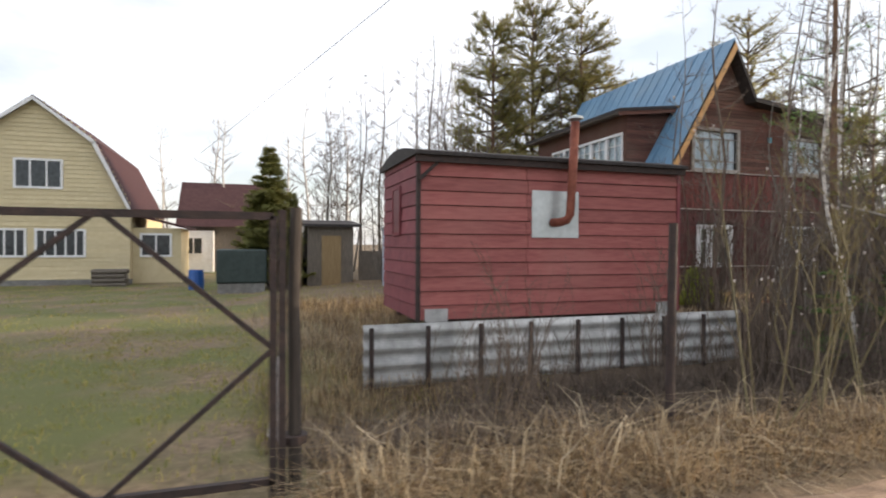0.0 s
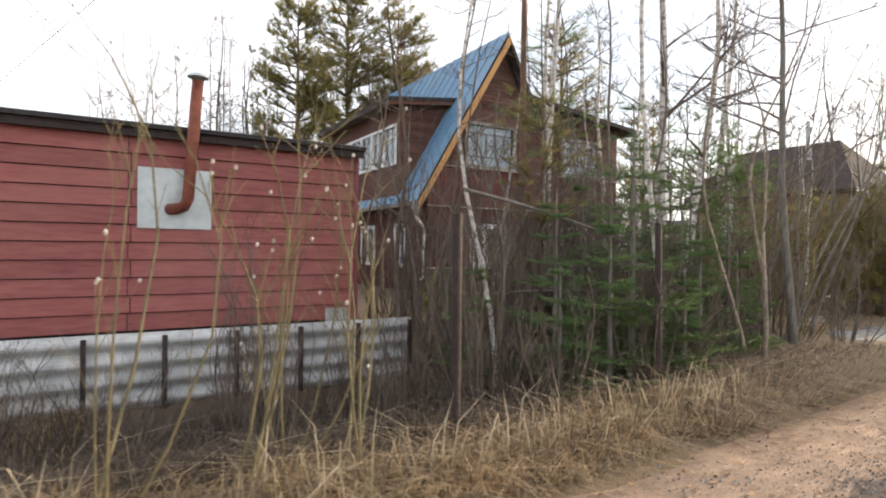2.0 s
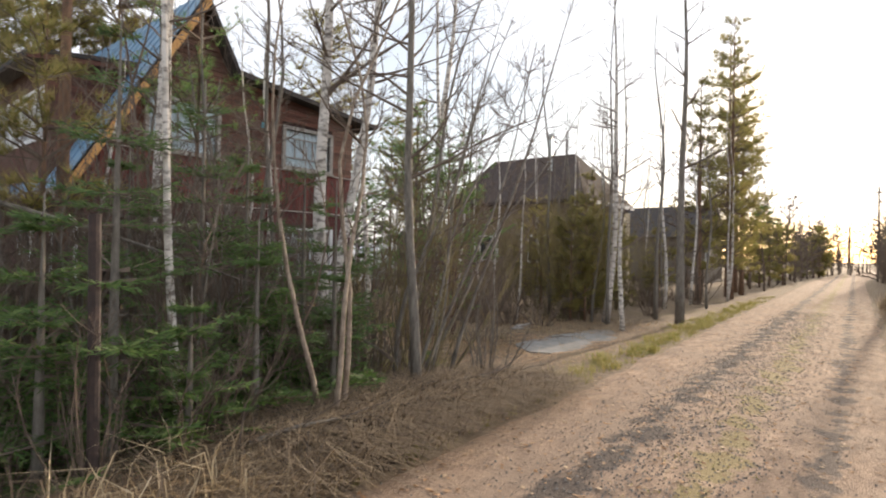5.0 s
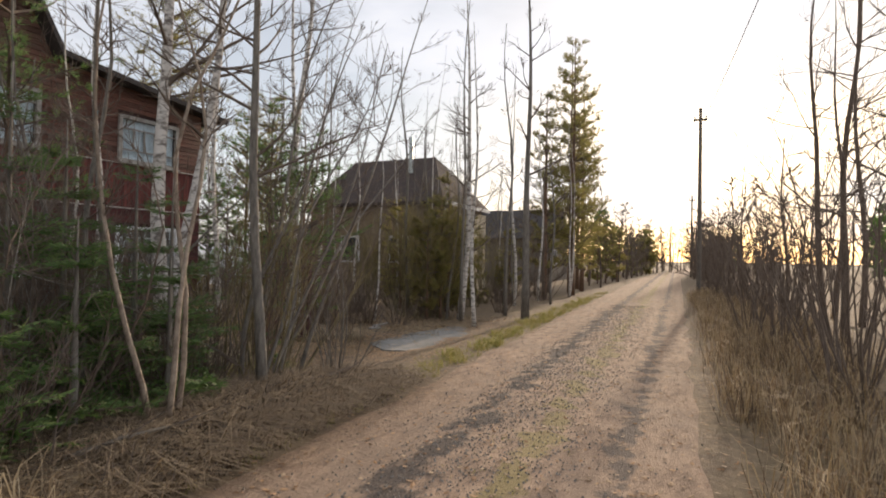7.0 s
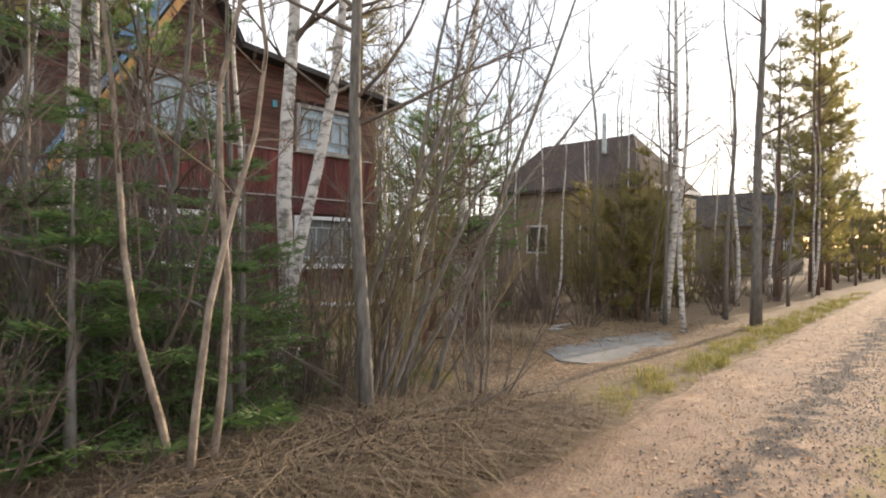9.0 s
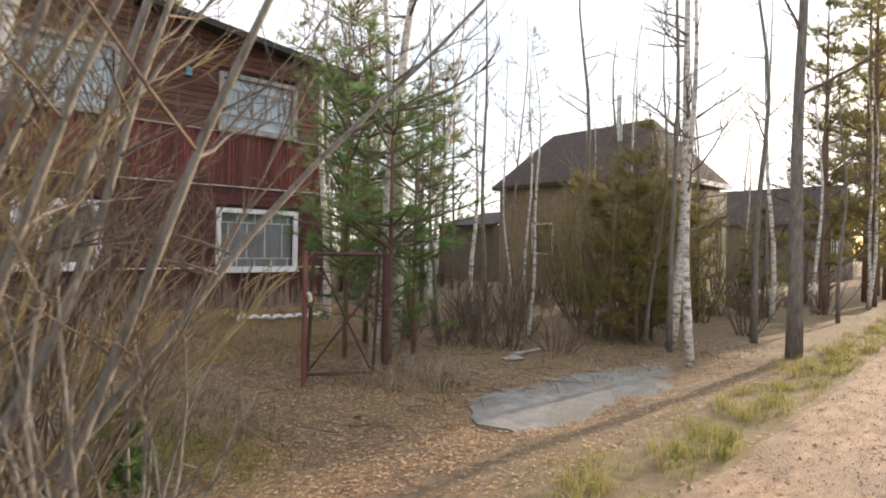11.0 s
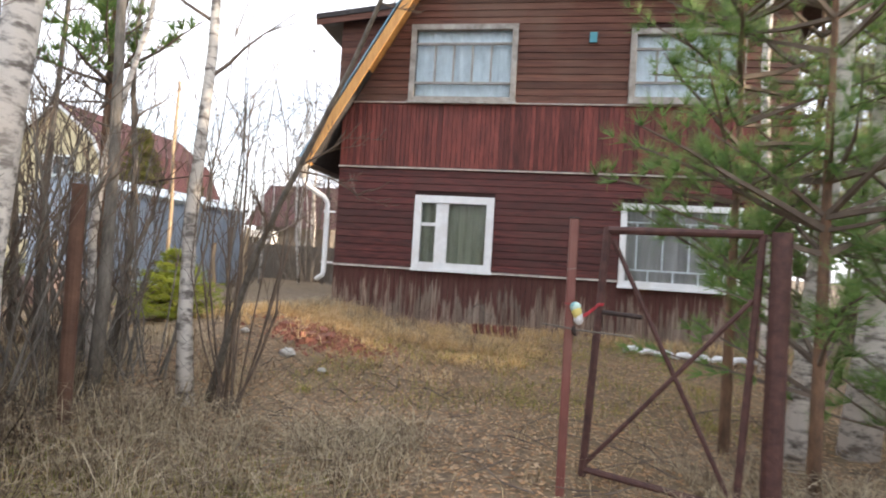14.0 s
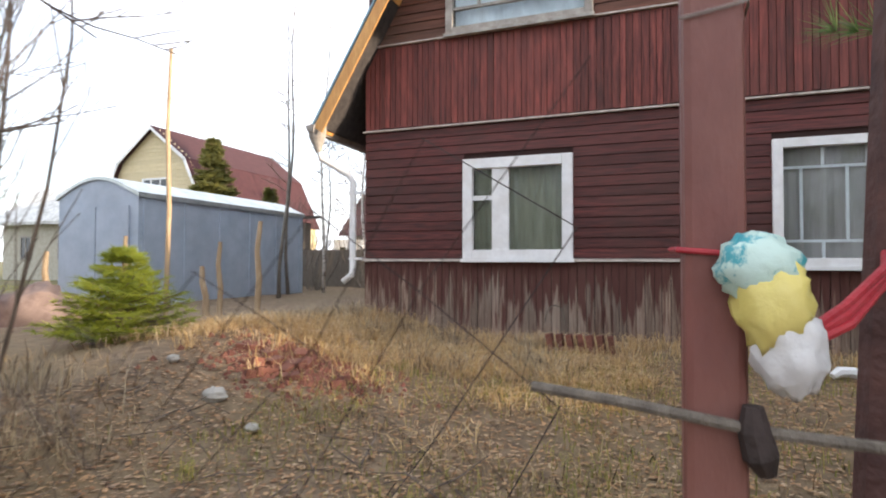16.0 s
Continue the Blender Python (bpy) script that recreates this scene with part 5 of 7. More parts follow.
# polycarbonate greenhouse behind the trees
gh = thing("greenhouse", "pale arched polycarbonate greenhouse behind the trees", "greenhouse")
M_POLY = material("milky_polycarbonate", (0.80, 0.85, 0.90), (0.86, 0.90, 0.94), 0.2, scale=2, bump=0.05)
arc = [(25.0, -0.2)] + [(26.4 - 1.4 * math.cos(math.pi * k / 12), 1.0 + 1.1 * math.sin(math.pi * k / 12)) for k in range(13)] + [(27.8, -0.2)]
part("shell", Mesh().prism(arc, 28.6, 34.6, "x"), M_POLY, gh)
for k in range(7):
    xx = 28.58 + k * 1.0
    part("hoop", Mesh().tube([(xx, 26.4 - 1.42 * math.cos(math.pi * q / 12), 1.0 + 1.12 * math.sin(math.pi * q / 12)) for q in range(13)], 0.02, 6), M_GALV, gh)


# ---- plants ----
def bare_wood(h, r, rng, lean=(0, 0), limbs=16, start=0.3, reach=0.26, wob=0.03, twigs=5, fine=3, rise=0.9, tw=0.0022):
    """A leafless tree about the origin: trunk mesh and crown mesh."""
    tk, cr = Mesh(), Mesh()
    n = 10
    ph = [rng.uniform(0, 6.3) for _ in range(4)]
    path, rad = [], []
    for i in range(n + 1):
        u = i / n
        wx = h * wob * (math.sin(u * 5 + ph[0]) - math.sin(ph[0]) + 0.5 * math.sin(u * 11 + ph[1]) - 0.5 * math.sin(ph[1]))
        wy = h * wob * (math.sin(u * 5 + ph[2]) - math.sin(ph[2]) + 0.5 * math.sin(u * 11 + ph[3]) - 0.5 * math.sin(ph[3]))
        path.append(Vector((lean[0] * u + wx, lean[1] * u + wy, h * u - (0.15 if i == 0 else 0))))
        rad.append(r * (1.15 if i == 0 else 1 - 0.88 * u))
    tk.tube(path, rad, 8)

    def branch(p, d, ln, r0, lev):
        k = 4 if lev == 0 else 3 if lev == 1 else 2
        pts, q = [p], p
        for s in range(k):
            d = (d + Vector((rng.uniform(-.22, .22), rng.uniform(-.22, .22), rng.uniform(-.16, .2) * rise))).normalized()
            q = q + d * (ln / k)
            pts.append(q)
        cr.tube(pts, [max(tw, r0 * (1 - 0.8 * s / k)) for s in range(k + 1)], 5 if lev == 0 else 3, False)
        if lev < 2:
            for _ in range(twigs if lev == 0 else fine):
                f = rng.uniform(0.2, 1.0)
                a = pts[min(k - 1, int(f * k))]
                b = pts[min(k, int(f * k) + 1)]
                dd = ((b - a).normalized() + Vector((rng.uniform(-.8, .8), rng.uniform(-.8, .8), rng.uniform(-.2, .8)))).normalized()
                branch(a.lerp(b, rng.random()), dd, ln * rng.uniform(0.3, 0.55), r0 * 0.42, lev + 1)

    for _ in range(limbs):
        u = start + (0.97 - start) * rng.random() ** 0.8
        i = min(n - 1, int(u * n))
        p = path[i].lerp(path[i + 1], u * n - i)
        a = rng.uniform(0, 6.283)
        d = Vector((math.cos(a), math.sin(a), rng.uniform(0.15, 0.95) * rise))
        branch(p, d.normalized(), h * reach * (1.15 - u) * rng.uniform(0.6, 1.2), max(0.006, rad[i] * 0.42), 0)
    return tk, cr


def needle_tree(h, r, rng, kind, base=0.12, wide=0.22, whorls=14, per=5, tuft=7, needle=(0.014, 0.15), lean=(0, 0), thin=1.0):
    """Pine or spruce about the origin: trunk, limbs and needles."""
    tk, lb, nd = Mesh(), Mesh(), Mesh()
    path = [Vector((lean[0] * u, lean[1] * u, h * u - (0.15 if u == 0 else 0))) for u in [k / 8 for k in range(9)]]
    tk.tube(path, [r * (1 - 0.9 * k / 8) for k in range(9)], 8)

    def spray(c, d, count, w, ln, open_):
        for _ in range(count):
            e = (d + Vector((rng.uniform(-1, 1), rng.uniform(-1, 1), rng.uniform(-1, 1))) * open_).normalized()
            s = e.orthogonal().normalized() * w * 0.5
            tip = c + e * ln * rng.uniform(0.6, 1.2)
            nd.tri(c - s, c + s, tip)

    for k in range(whorls):
        u = base + (0.98 - base) * (k + rng.uniform(-.9, .9)) / whorls
        u = min(0.985, max(base, u))
        if kind == "spruce":
            ln = h * wide * (1.02 - u) ** 0.85
        else:
            ln = h * wide * (0.35 + 0.65 * math.sin(math.pi * min(1, (u - base) / (1 - base) * 0.8 + 0.2)))
        c = Vector((lean[0] * u, lean[1] * u, h * u))
        for _ in range(per):
            if rng.random() > thin:
                continue
            a = rng.uniform(0, 6.283)
            up = rng.uniform(-0.15, 0.15) if kind == "spruce" else rng.uniform(0.05, 0.65)
            d = Vector((math.cos(a), math.sin(a), up)).normalized()
            l2 = ln * rng.uniform(0.65, 1.15)
            pts = [c]
            for s in range(4):
                d = (d + Vector((rng.uniform(-.12, .12), rng.uniform(-.12, .12), 0.07 if kind == "spruce" else rng.uniform(-.08, .16)))).normalized()
                pts.append(pts[-1] + d * l2 / 4)
            lb.tube(pts, [max(0.004, 0.02 * l2 * (1 - s / 5)) for s in range(5)], 4, False)
            steps = max(4, int(l2 / 0.11)) if kind == "spruce" else max(3, int(l2 / 0.2))
            for s in range(steps):
                f = (s + 1) / steps if kind == "spruce" else 0.3 + 0.7 * (s + rng.random()) / steps
                i = min(3, int(f * 4 * 0.999))
                q = pts[i].lerp(pts[i + 1], f * 4 - i if f * 4 - i <= 1 else 1)
                if kind == "spruce":
                    for sd in (-1, 1):
                        sw = d.cross(Vector((0, 0, 1))).normalized() * sd
                        tw = (d * 0.7 + sw + Vector((0, 0, rng.uniform(-.25, .1)))).normalized()
                        tl = l2 * 0.42 * (1.15 - f) + 0.06
                        m = max(2, int(tl / 0.05))
                        for j in range(m):
                            spray(q + tw * tl * j / m, tw, tuft, needle[0], needle[1], 0.55)
                else:
                    off = Vector((rng.uniform(-1, 1), rng.uniform(-1, 1), rng.uniform(-.4, 1))) * l2 * 0.16
                    for j in range(3):
                        spray(q + off * (j / 2), (d * 0.6 + off.normalized() * 0.6 + Vector((0, 0, 0.3))).normalized(), tuft, needle[0], needle[1], 0.8)
    return tk, lb, nd


def plant_bare(name, label, cat, x, y, made, bark, twig, group="", turn=0.0):
    t = thing(name, label, cat, group, at=(x, y, ground_z(x, y)))
    t.rotation_euler = (0, 0, turn)
    part("trunk", made[0], bark, t, smooth=True)
    part("crown", made[1], twig, t)
    return t


def plant_needle(name, label, x, y, made, bark, needle, group=""):
    t = thing(name, label, "tree" if made[0].v[-1][2] > 2 else "sapling", group, at=(x, y, ground_z(x, y)))
    part("trunk", made[0], bark, t, smooth=True)
    tagged(part("bough_frame", made[1], M_TWIG, t), kind="stuff")
    tagged(part("foliage", made[2], needle, t), kind="stuff")
    return t


def bush(x, y, h, stems, spread, rng, mat, name="bush", label="leafless brown bush with many upright stems", r=0.012, lean=(0, 0), twigs=6, group="", catkins=False):
    t = thing(name, label, "bush", group, at=(x, y, ground_z(x, y)))
    st, tw, ck = Mesh(), Mesh(), Mesh()
    for _ in range(stems):
        a, s = rng.uniform(0, 6.283), rng.random() ** 0.6
        hh = h * rng.uniform(0.55, 1.05)
        b = Vector((math.cos(a) * 0.14 * spread, math.sin(a) * 0.14 * spread, -0.1))
        e = Vector((math.cos(a) * spread * s + lean[0], math.sin(a) * spread * s + lean[1], hh))
        k = Vector((rng.uniform(-.3, .3), rng.uniform(-.3, .3), 0)) * hh * 0.6
        pts = [b.lerp(e, u) + k * math.sin(math.pi * u) + Vector((0, 0, 0.15 * hh * math.sin(math.pi * u) * s)) for u in (0, 0.2, 0.4, 0.6, 0.8, 1)]
        rr = r * rng.uniform(0.7, 1.3)
        st.tube(pts, [rr, rr * .9, rr * .75, rr * .55, rr * .4, rr * .18], 5, False)
        for _ in range(twigs):
            f = rng.uniform(0.25, 0.95)
            i = min(4, int(f * 5))
            p = pts[i].lerp(pts[i + 1], f * 5 - i)
            d = ((pts[i + 1] - pts[i]).normalized() + Vector((rng.uniform(-.8, .8), rng.uniform(-.8, .8), rng.uniform(-.1, .5)))).normalized()
            ln = hh * rng.uniform(0.1, 0.28)
            q = p + d * ln * 0.5
            q2 = q + (d + Vector((rng.uniform(-.3, .3), rng.uniform(-.3, .3), 0.25))).normalized() * ln * 0.5
            tw.tube([p, q, q2], [rr * 0.4, rr * 0.28, 0.0018], 3, False)
            if catkins and rng.random() < 0.3:
                ck.tube([q2, q2 + Vector((0.003, 0, 0.012)), q2 + Vector((0.005, 0, 0.026))], [0.004, 0.010, 0.003], 6)
            for _ in range(1):
                d2 = (d + Vector((rng.uniform(-1, 1), rng.uniform(-1, 1), rng.uniform(-.2, .7)))).normalized()
                tw.tube([q, q + d2 * ln * 0.35], [rr * 0.25, 0.0016], 3, False)
    tagged(part("framework", st, mat, t), kind="stuff")
    tagged(part("brush", tw, M_OLIVETWIG if mat == M_OLIVESTEM else M_TWIG, t), kind="stuff")
    if catkins:
        tagged(part("catkins", ck, M_STRIP, t), kind="stuff")
    return t


M_OLIVESTEM = material("olive_willow_bark", (0.105, 0.088, 0.042), (0.20, 0.165, 0.08), 0.8, scale=8, bump=0.2)
M_OLIVETWIG = material("olive_brown_twigs", (0.17, 0.135, 0.06), (0.29, 0.23, 0.11), 0.9, bump=0)
R = random.Random(11)
LB = "slender leafless white-barked birch among the verge trees"
LG = "leafless grey-barked alder in the thicket"
# trees of the thicket, nearest first
plant_bare("birch", LB, "tree", 8.48, 3.75, bare_wood(8.5, 0.036, R, (-0.1, 0.3), 16, 0.3, 0.16, 0.012), M_BIRCH, M_TWIG, "thicket birches")
plant_bare("birch", "crooked white birch leaning over the thicket", "tree", 11.08, 5.41, bare_wood(9.0, 0.085, R, (0.8, 0.5), 15, 0.35, 0.2, 0.022), M_BIRCH, M_TWIG, "thicket birches")
plant_bare("birch", LB, "tree", 9.55, 6.9, bare_wood(9.0, 0.075, R, (0.1, 0.2), 14, 0.35, 0.17, 0.012), M_BIRCH, M_TWIG, "thicket birches")
plant_bare("birch", LB, "tree", 9.9, 7.3, bare_wood(8.6, 0.07, R, (0.35, 0.2), 14, 0.35, 0.17, 0.012), M_BIRCH, M_TWIG, "thicket birches")
plant_bare("alder", LG, "tree", 10.94, 3.64, bare_wood(8.5, 0.058, R, (0.15, 0.1), 18, 0.22, 0.24, 0.008), M_GREYBARK, M_TWIG, "thicket alders")
for k, (x, y, h, lx, ly) in enumerate(((9.47, 3.27, 5.2, 0.45, 0.2), (9.60, 3.33, 5.8, 0.15, 0.1), (9.52, 3.42, 4.6, 0.0, 0.4))):
    plant_bare("sapling", "crooked tan-barked sapling in the verge", "sapling", x, y, bare_wood(h, 0.025, R, (lx, ly), 12, 0.3, 0.17, 0.034), M_TANBARK, M_TWIG, "verge saplings")
# fanned willow clump that leans over the slab
for k in range(8):
    a = R.uniform(0, 6.28)
    plant_bare("willow", "many-stemmed leafless willow leaning over the slab", "tree", 11.5 + 0.28 * math.cos(a), 4.15 + 0.3 * math.sin(a),
               bare_wood(R.uniform(4.2, 6.8), R.uniform(0.022, 0.042), R, (R.uniform(0.8, 4.2), R.uniform(-1.0, 0.6)), 13, 0.2, 0.24, 0.02), M_GREYBARK, M_TWIG, "willow stems")
# inner thicket
for k in range(26):
    x, y = R.uniform(6.6, 12.0), R.uniform(4.6, 11.5)
    if y > 6.2 + (14.57 - x) * 0.58 or (x > 11.2 and y > 6.5):
        continue
    mk = R.random()
    plant_bare("sapling", "thin leafless sapling in the thicket", "sapling", x, y, bare_wood(R.uniform(3.5, 7.5), R.uniform(0.02, 0.045), R, (R.uniform(-.6, .6), R.uniform(-.4, .4)), 11, 0.25, 0.18, 0.02), M_BIRCH if mk < 0.25 else M_GREYBARK if mk < 0.6 else M_BROWNBARK, M_TWIG, "thicket saplings")
# by the garden fence
plant_bare("birch", "stout white birch with dark scars by the fence", "tree", 11.75, 6.15, bare_wood(10.5, 0.11, R, (0.2, 0.3), 15, 0.35, 0.2, 0.01), M_BIRCH, M_TWIG, "fence birches")
plant_bare("alder", LG, "tree", 11.5, 7.25, bare_wood(8.5, 0.045, R, (-0.3, 0.3), 14, 0.3, 0.18, 0.012), M_GREYBARK, M_TWIG, "fence alders")
plant_bare("birch", "pale knobbly birch by the fence", "tree", 11.9, 7.75, bare_wood(7.0, 0.062, R, (-0.5, 0.6), 14, 0.3, 0.18, 0.018), M_BIRCH, M_TWIG, "fence birches")
plant_bare("alder", "grey alder leaning far over the yard", "tree", 11.9, 8.0, bare_wood(3.9, 0.032, R, (2.5, -1.8), 8, 0.3, 0.22, 0.012), M_GREYBARK, M_TWIG, "fence alders")
for x, y in ((11.2, 7.6), (11.0, 8.0), (10.7, 7.2), (10.4, 7.9)):
    plant_bare("sapling", "thin leafless sapling by the fence", "sapling", x, y, bare_wood(R.uniform(5, 7), 0.035, R, (R.uniform(-.4, .4), 0.3), 12, 0.25, 0.18, 0.018), M_BIRCH if x > 11 else M_GREYBARK, M_TWIG, "thicket saplings")
plant_needle("pine", "slim pine with open boughs by the garden fence", 10.7, 8.15, needle_tree(6.2, 0.05, R, "pine", 0.36, 0.22, 9, 4, 22, (0.010, 0.14)), M_PINEBARK, M_NEEDLE, "thicket pines")
for x, y, h in ((5.95, 18.6, 9), (6.35, 19.6, 9.5), (7.0, 21.0, 10), (6.7, 17.2, 7), (8.3, 22.5, 10), (7.6, 24, 11)):
    plant_bare("birch", "thin leafless birch beside the grey garage", "tree", x, y, bare_wood(h, 0.045, R, (R.uniform(-.4, .4), 0), 16, 0.25, 0.16, 0.012), M_GREYBARK if h < 9.4 else M_BIRCH, M_TWIG, "garage birches")
# right of the garden gate
plant_bare("birch", "white birch behind the gate post", "tree", 16.35, 8.15, bare_wood(10, 0.075, R, (0.2, 0.2), 14, 0.4, 0.18, 0.008), M_BIRCH, M_TWIG, "gate birches")
plant_bare("birch", "thick pale birch with wide limbs beside the pines", "tree", 17.0, 8.6, bare_wood(10.5, 0.13, R, (1.1, 0.3), 16, 0.25, 0.26, 0.008), M_BIRCH, M_TWIG, "gate birches")
plant_bare("birch", "white birch behind the gate post", "tree", 17.4, 11.4, bare_wood(10, 0.08, R, (0.2, 0.2), 14, 0.4, 0.18, 0.008), M_BIRCH, M_TWIG, "gate birches")
LP = "young pine with long soft green needles beside the gate"
for x, y, h, b in ((16.25, 7.6, 4.8, 0.08), (17.0, 8.0, 3.9, 0.08), (16.9, 9.2, 5.6, 0.16), (15.95, 8.3, 4.6, 0.3)):
    plant_needle("pine", LP, x, y, needle_tree(h, 0.045, R, "pine", b, 0.26, 14, 4, 26, (0.007, 0.15)), M_PINEBARK, M_NEEDLE, "gate pines")
# dead wood hung up in the thicket
for k, (a, b) in enumerate((((6.3, 4.6, 2.1), (9.2, 4.0, 1.25)), ((7.0, 5.4, 0.9), (10.3, 4.6, 0.75)), ((8.9, 5.0, 1.5), (10.6, 3.9, 0.55)), ((10.0, 3.4, 0.1), (12.0, 3.2, 0.16)), ((8.2, 3.3, 0.05), (9.6, 2.95, 0.25)))):
    a, b = Vector(a), Vector(b)
    db = thing("dead_branch", "grey dead branch fallen across the thicket", "branch", "dead branches")
    side_w = Vector((R.uniform(-.1, .1), R.uniform(-.1, .1), 0.12))
    pts = [a.lerp(b, u) + side_w * math.sin(math.pi * u) for u in (0, 0.2, 0.4, 0.6, 0.8, 1)]
    part("stem", Mesh().tube(pts, [0.024, 0.022, 0.019, 0.016, 0.011, 0.004], 7), M_GREYBARK, db)
    tw = Mesh()
    for _ in range(22):
        i = R.randrange(1, 5)
        p = pts[i].lerp(pts[i + 1], R.random())
        d = ((b - a).normalized() + Vector((R.uniform(-.9, .9), R.uniform(-.9, .9), R.uniform(-.7, .7)))).normalized()
        ln = R.uniform(0.2, 0.7)
        e = p + d * ln * 0.6
        tw.tube([p, e, e + (d + Vector((R.uniform(-.5, .5), R.uniform(-.5, .5), R.uniform(-.3, .4)))).normalized() * ln * 0.4], [0.008, 0.005, 0.002], 4, False)
    tagged(part("brush", tw, M_TWIG, db), kind="stuff")
# spruces in the thicket
LS = "young dark green spruce in the verge thicket"
for x, y, h in ((8.0, 3.85, 3.3), (7.3, 4.3, 2.6), (8.95, 4.5, 3.6), (10.15, 4.1, 2.5), (9.5, 4.4, 2.2), (11.5, 5.4, 1.2), (6.6, 4.9, 2.0), (9.3, 4.35, 3.1), (12.4, 4.9, 0.7), (7.55, 3.75, 2.0), (8.35, 3.45, 1.3), (6.95, 3.85, 1.5), (9.05, 3.75, 1.9), (9.95, 3.85, 1.6), (10.2, 4.7, 3.2), (8.6, 5.2, 3.0)):
    plant_needle("spruce", LS, x, y, needle_tree(h, 0.03 + 0.006 * h, R, "spruce", 0.05, 0.34, int(6 + 3.0 * h), 5, 4, (0.010, 0.085), thin=0.85), M_GREYBARK, M_SPRUCE, "thicket spruces")
plant_needle("pine", "slim pine with a dark trunk inside the thicket", 8.35, 6.2, needle_tree(9.5, 0.075, R, "pine", 0.62, 0.15, 10, 4, 20, (0.012, 0.18)), M_PINEBARK, M_PINEFAR, "thicket pines")
plant_needle("juniper", "bushy yellow-green young conifer in the yard", 9.7, 10.7, needle_tree(0.95, 0.025, R, "spruce", 0.02, 0.75, 22, 9, 5, (0.010, 0.085)), M_BROWNBARK, M_YELGREEN)
plant_needle("spruce", "dense dark green garden conifer in the far yard", 0.75, 24.6, needle_tree(4.0, 0.1, R, "spruce", 0.03, 0.20, 64, 5, 3, (0.05, 0.22)), M_GREYBARK, M_THUJA, "yard conifers")
for x, y, h in ((-0.2, 22.6, 5.6),):
    plant_needle("spruce", "dense conical garden conifer by the cream house", x, y, needle_tree(h, 0.1, R, "spruce", 0.03, 0.29, 64, 6, 3, (0.05, 0.22)), M_GREYBARK, M_THUJA, "yard conifers")
# tall trees behind the houses
LT = "tall pine with an open crown behind the houses"
for x, y, h in ((10.6, 25.5, 13.0), (13.6, 27.0, 15.5), (16.0, 26.0, 14.5), (18.2, 28, 12.5)):
    plant_needle("pine", LT, x, y, needle_tree(h, 0.18, R, "pine", 0.25, 0.19, 24, 6, 8, (0.040, 0.34)), M_PINEBARK, M_PINEFAR, "tall pines")
plant_needle("pine", "tall dark pine behind the red house roof", 25.5, 24, needle_tree(15, 0.17, R, "pine", 0.4, 0.19, 16, 5, 14, (0.024, 0.28)), M_PINEBARK, M_PINEFAR, "tall pines")
for k in range(16):
    x, y = R.uniform(4.0, 16), R.uniform(23.5, 30)
    plant_bare("birch", "tall leafless birch behind the houses", "tree", x, y, bare_wood(R.uniform(8, 13), 0.09, R, (R.uniform(-.5, .5), 0), 20, 0.25, 0.2, 0.012, 5, 3, tw=0.005), M_BIRCH if k % 3 == 0 else M_BROWNBARK, M_TWIG, "background birches")
for x, y, h in ((-2.5, 44, 12), (-3.6, 46, 13), (-0.4, 47, 11), (1.0, 36, 9), (4.5, 34, 10), (3.0, 40, 12), (-8, 52, 12)):
    plant_bare("birch", "tall leafless birch beyond the lawn", "tree", x, y, bare_wood(h, 0.12, R, (R.uniform(-.5, .5), 0), 22, 0.25, 0.22, 0.012, 5, 3), M_BIRCH, M_TWIG, "background birches")
# trees round the slab and down the lane
plant_bare("birch", "white birch at the edge of the slab", "tree", 21.1, 5.95, bare_wood(9.5, 0.11, R, (0.5, 0.1), 15, 0.35, 0.18, 0.01), M_BIRCH, M_TWIG, "lane birches")
plant_bare("alder", "straight grey alder by the lane", "tree", 20.9, 3.95, bare_wood(10.0, 0.11, R, (0.1, 0.1), 16, 0.3, 0.16, 0.006), M_GREYBARK, M_TWIG, "lane alders")
for k in range(34):
    x = R.uniform(18.5, 33)
    y = R.uniform(road_left(x) + 1.4, 12.5)
    if 15 < x < 19.2 and y < 7.2:
        continue
    mk = R.random()
    plant_bare("birch" if mk < 0.5 else "alder", "thin leafless tree between the slab and the neighbour", "tree", x, y, bare_wood(R.uniform(5.5, 10), R.uniform(0.03, 0.07), R, (R.uniform(-.5, .5), R.uniform(-.3, .3)), 13, 0.25, 0.16, 0.012), M_BIRCH if mk < 0.5 else M_GREYBARK, M_TWIG, "slab saplings")
for k in range(26):
    x, y = R.uniform(20, 29.5), R.uniform(6.2, 12.5)
    if y > 2 + 0.70 * (x - 13.7):
        continue
    plant_needle("pine", "young pine among the bare trees near the neighbour", x, y, needle_tree(R.uniform(1.8, 4.0), 0.04, R, "pine", 0.08, 0.26, 11, 4, 16, (0.014, 0.18)), M_PINEBARK, M_PINEFAR, "slab pines")
for k, (x, y, h) in enumerate(((33.5, 5.6, 12.5), (35.5, 6.2, 13.0), (37.5, 6.0, 11.5), (31.5, 6.4, 9.5), (40, 6.8, 11))):
    plant_needle("pine", "tall shaggy pine beside the lane", x, y, needle_tree(h, 0.13, R, "pine", 0.1, 0.12, 20, 5, 9, (0.024, 0.26)), M_PINEBARK, M_PINEFAR, "lane pines")
for k in range(50):
    x = 24 + 76 * (k + R.random()) / 50
    s = 1 if k % 2 else -1
    y = road_left(x) + R.uniform(1.0, 3.5) if s > 0 else road_right(x) - R.uniform(1.2, 4.0)
    plant_bare("birch", "leafless tree along the lane", "tree", x, y, bare_wood(R.uniform(3.5, 6.5) if s < 0 else R.uniform(4, 8), 0.06, R, (R.uniform(-.3, .3), 0), 15, 0.08, 0.28, 0.012, 4, 3, tw=0.010), M_BROWNBARK, M_TWIG, "lane trees")
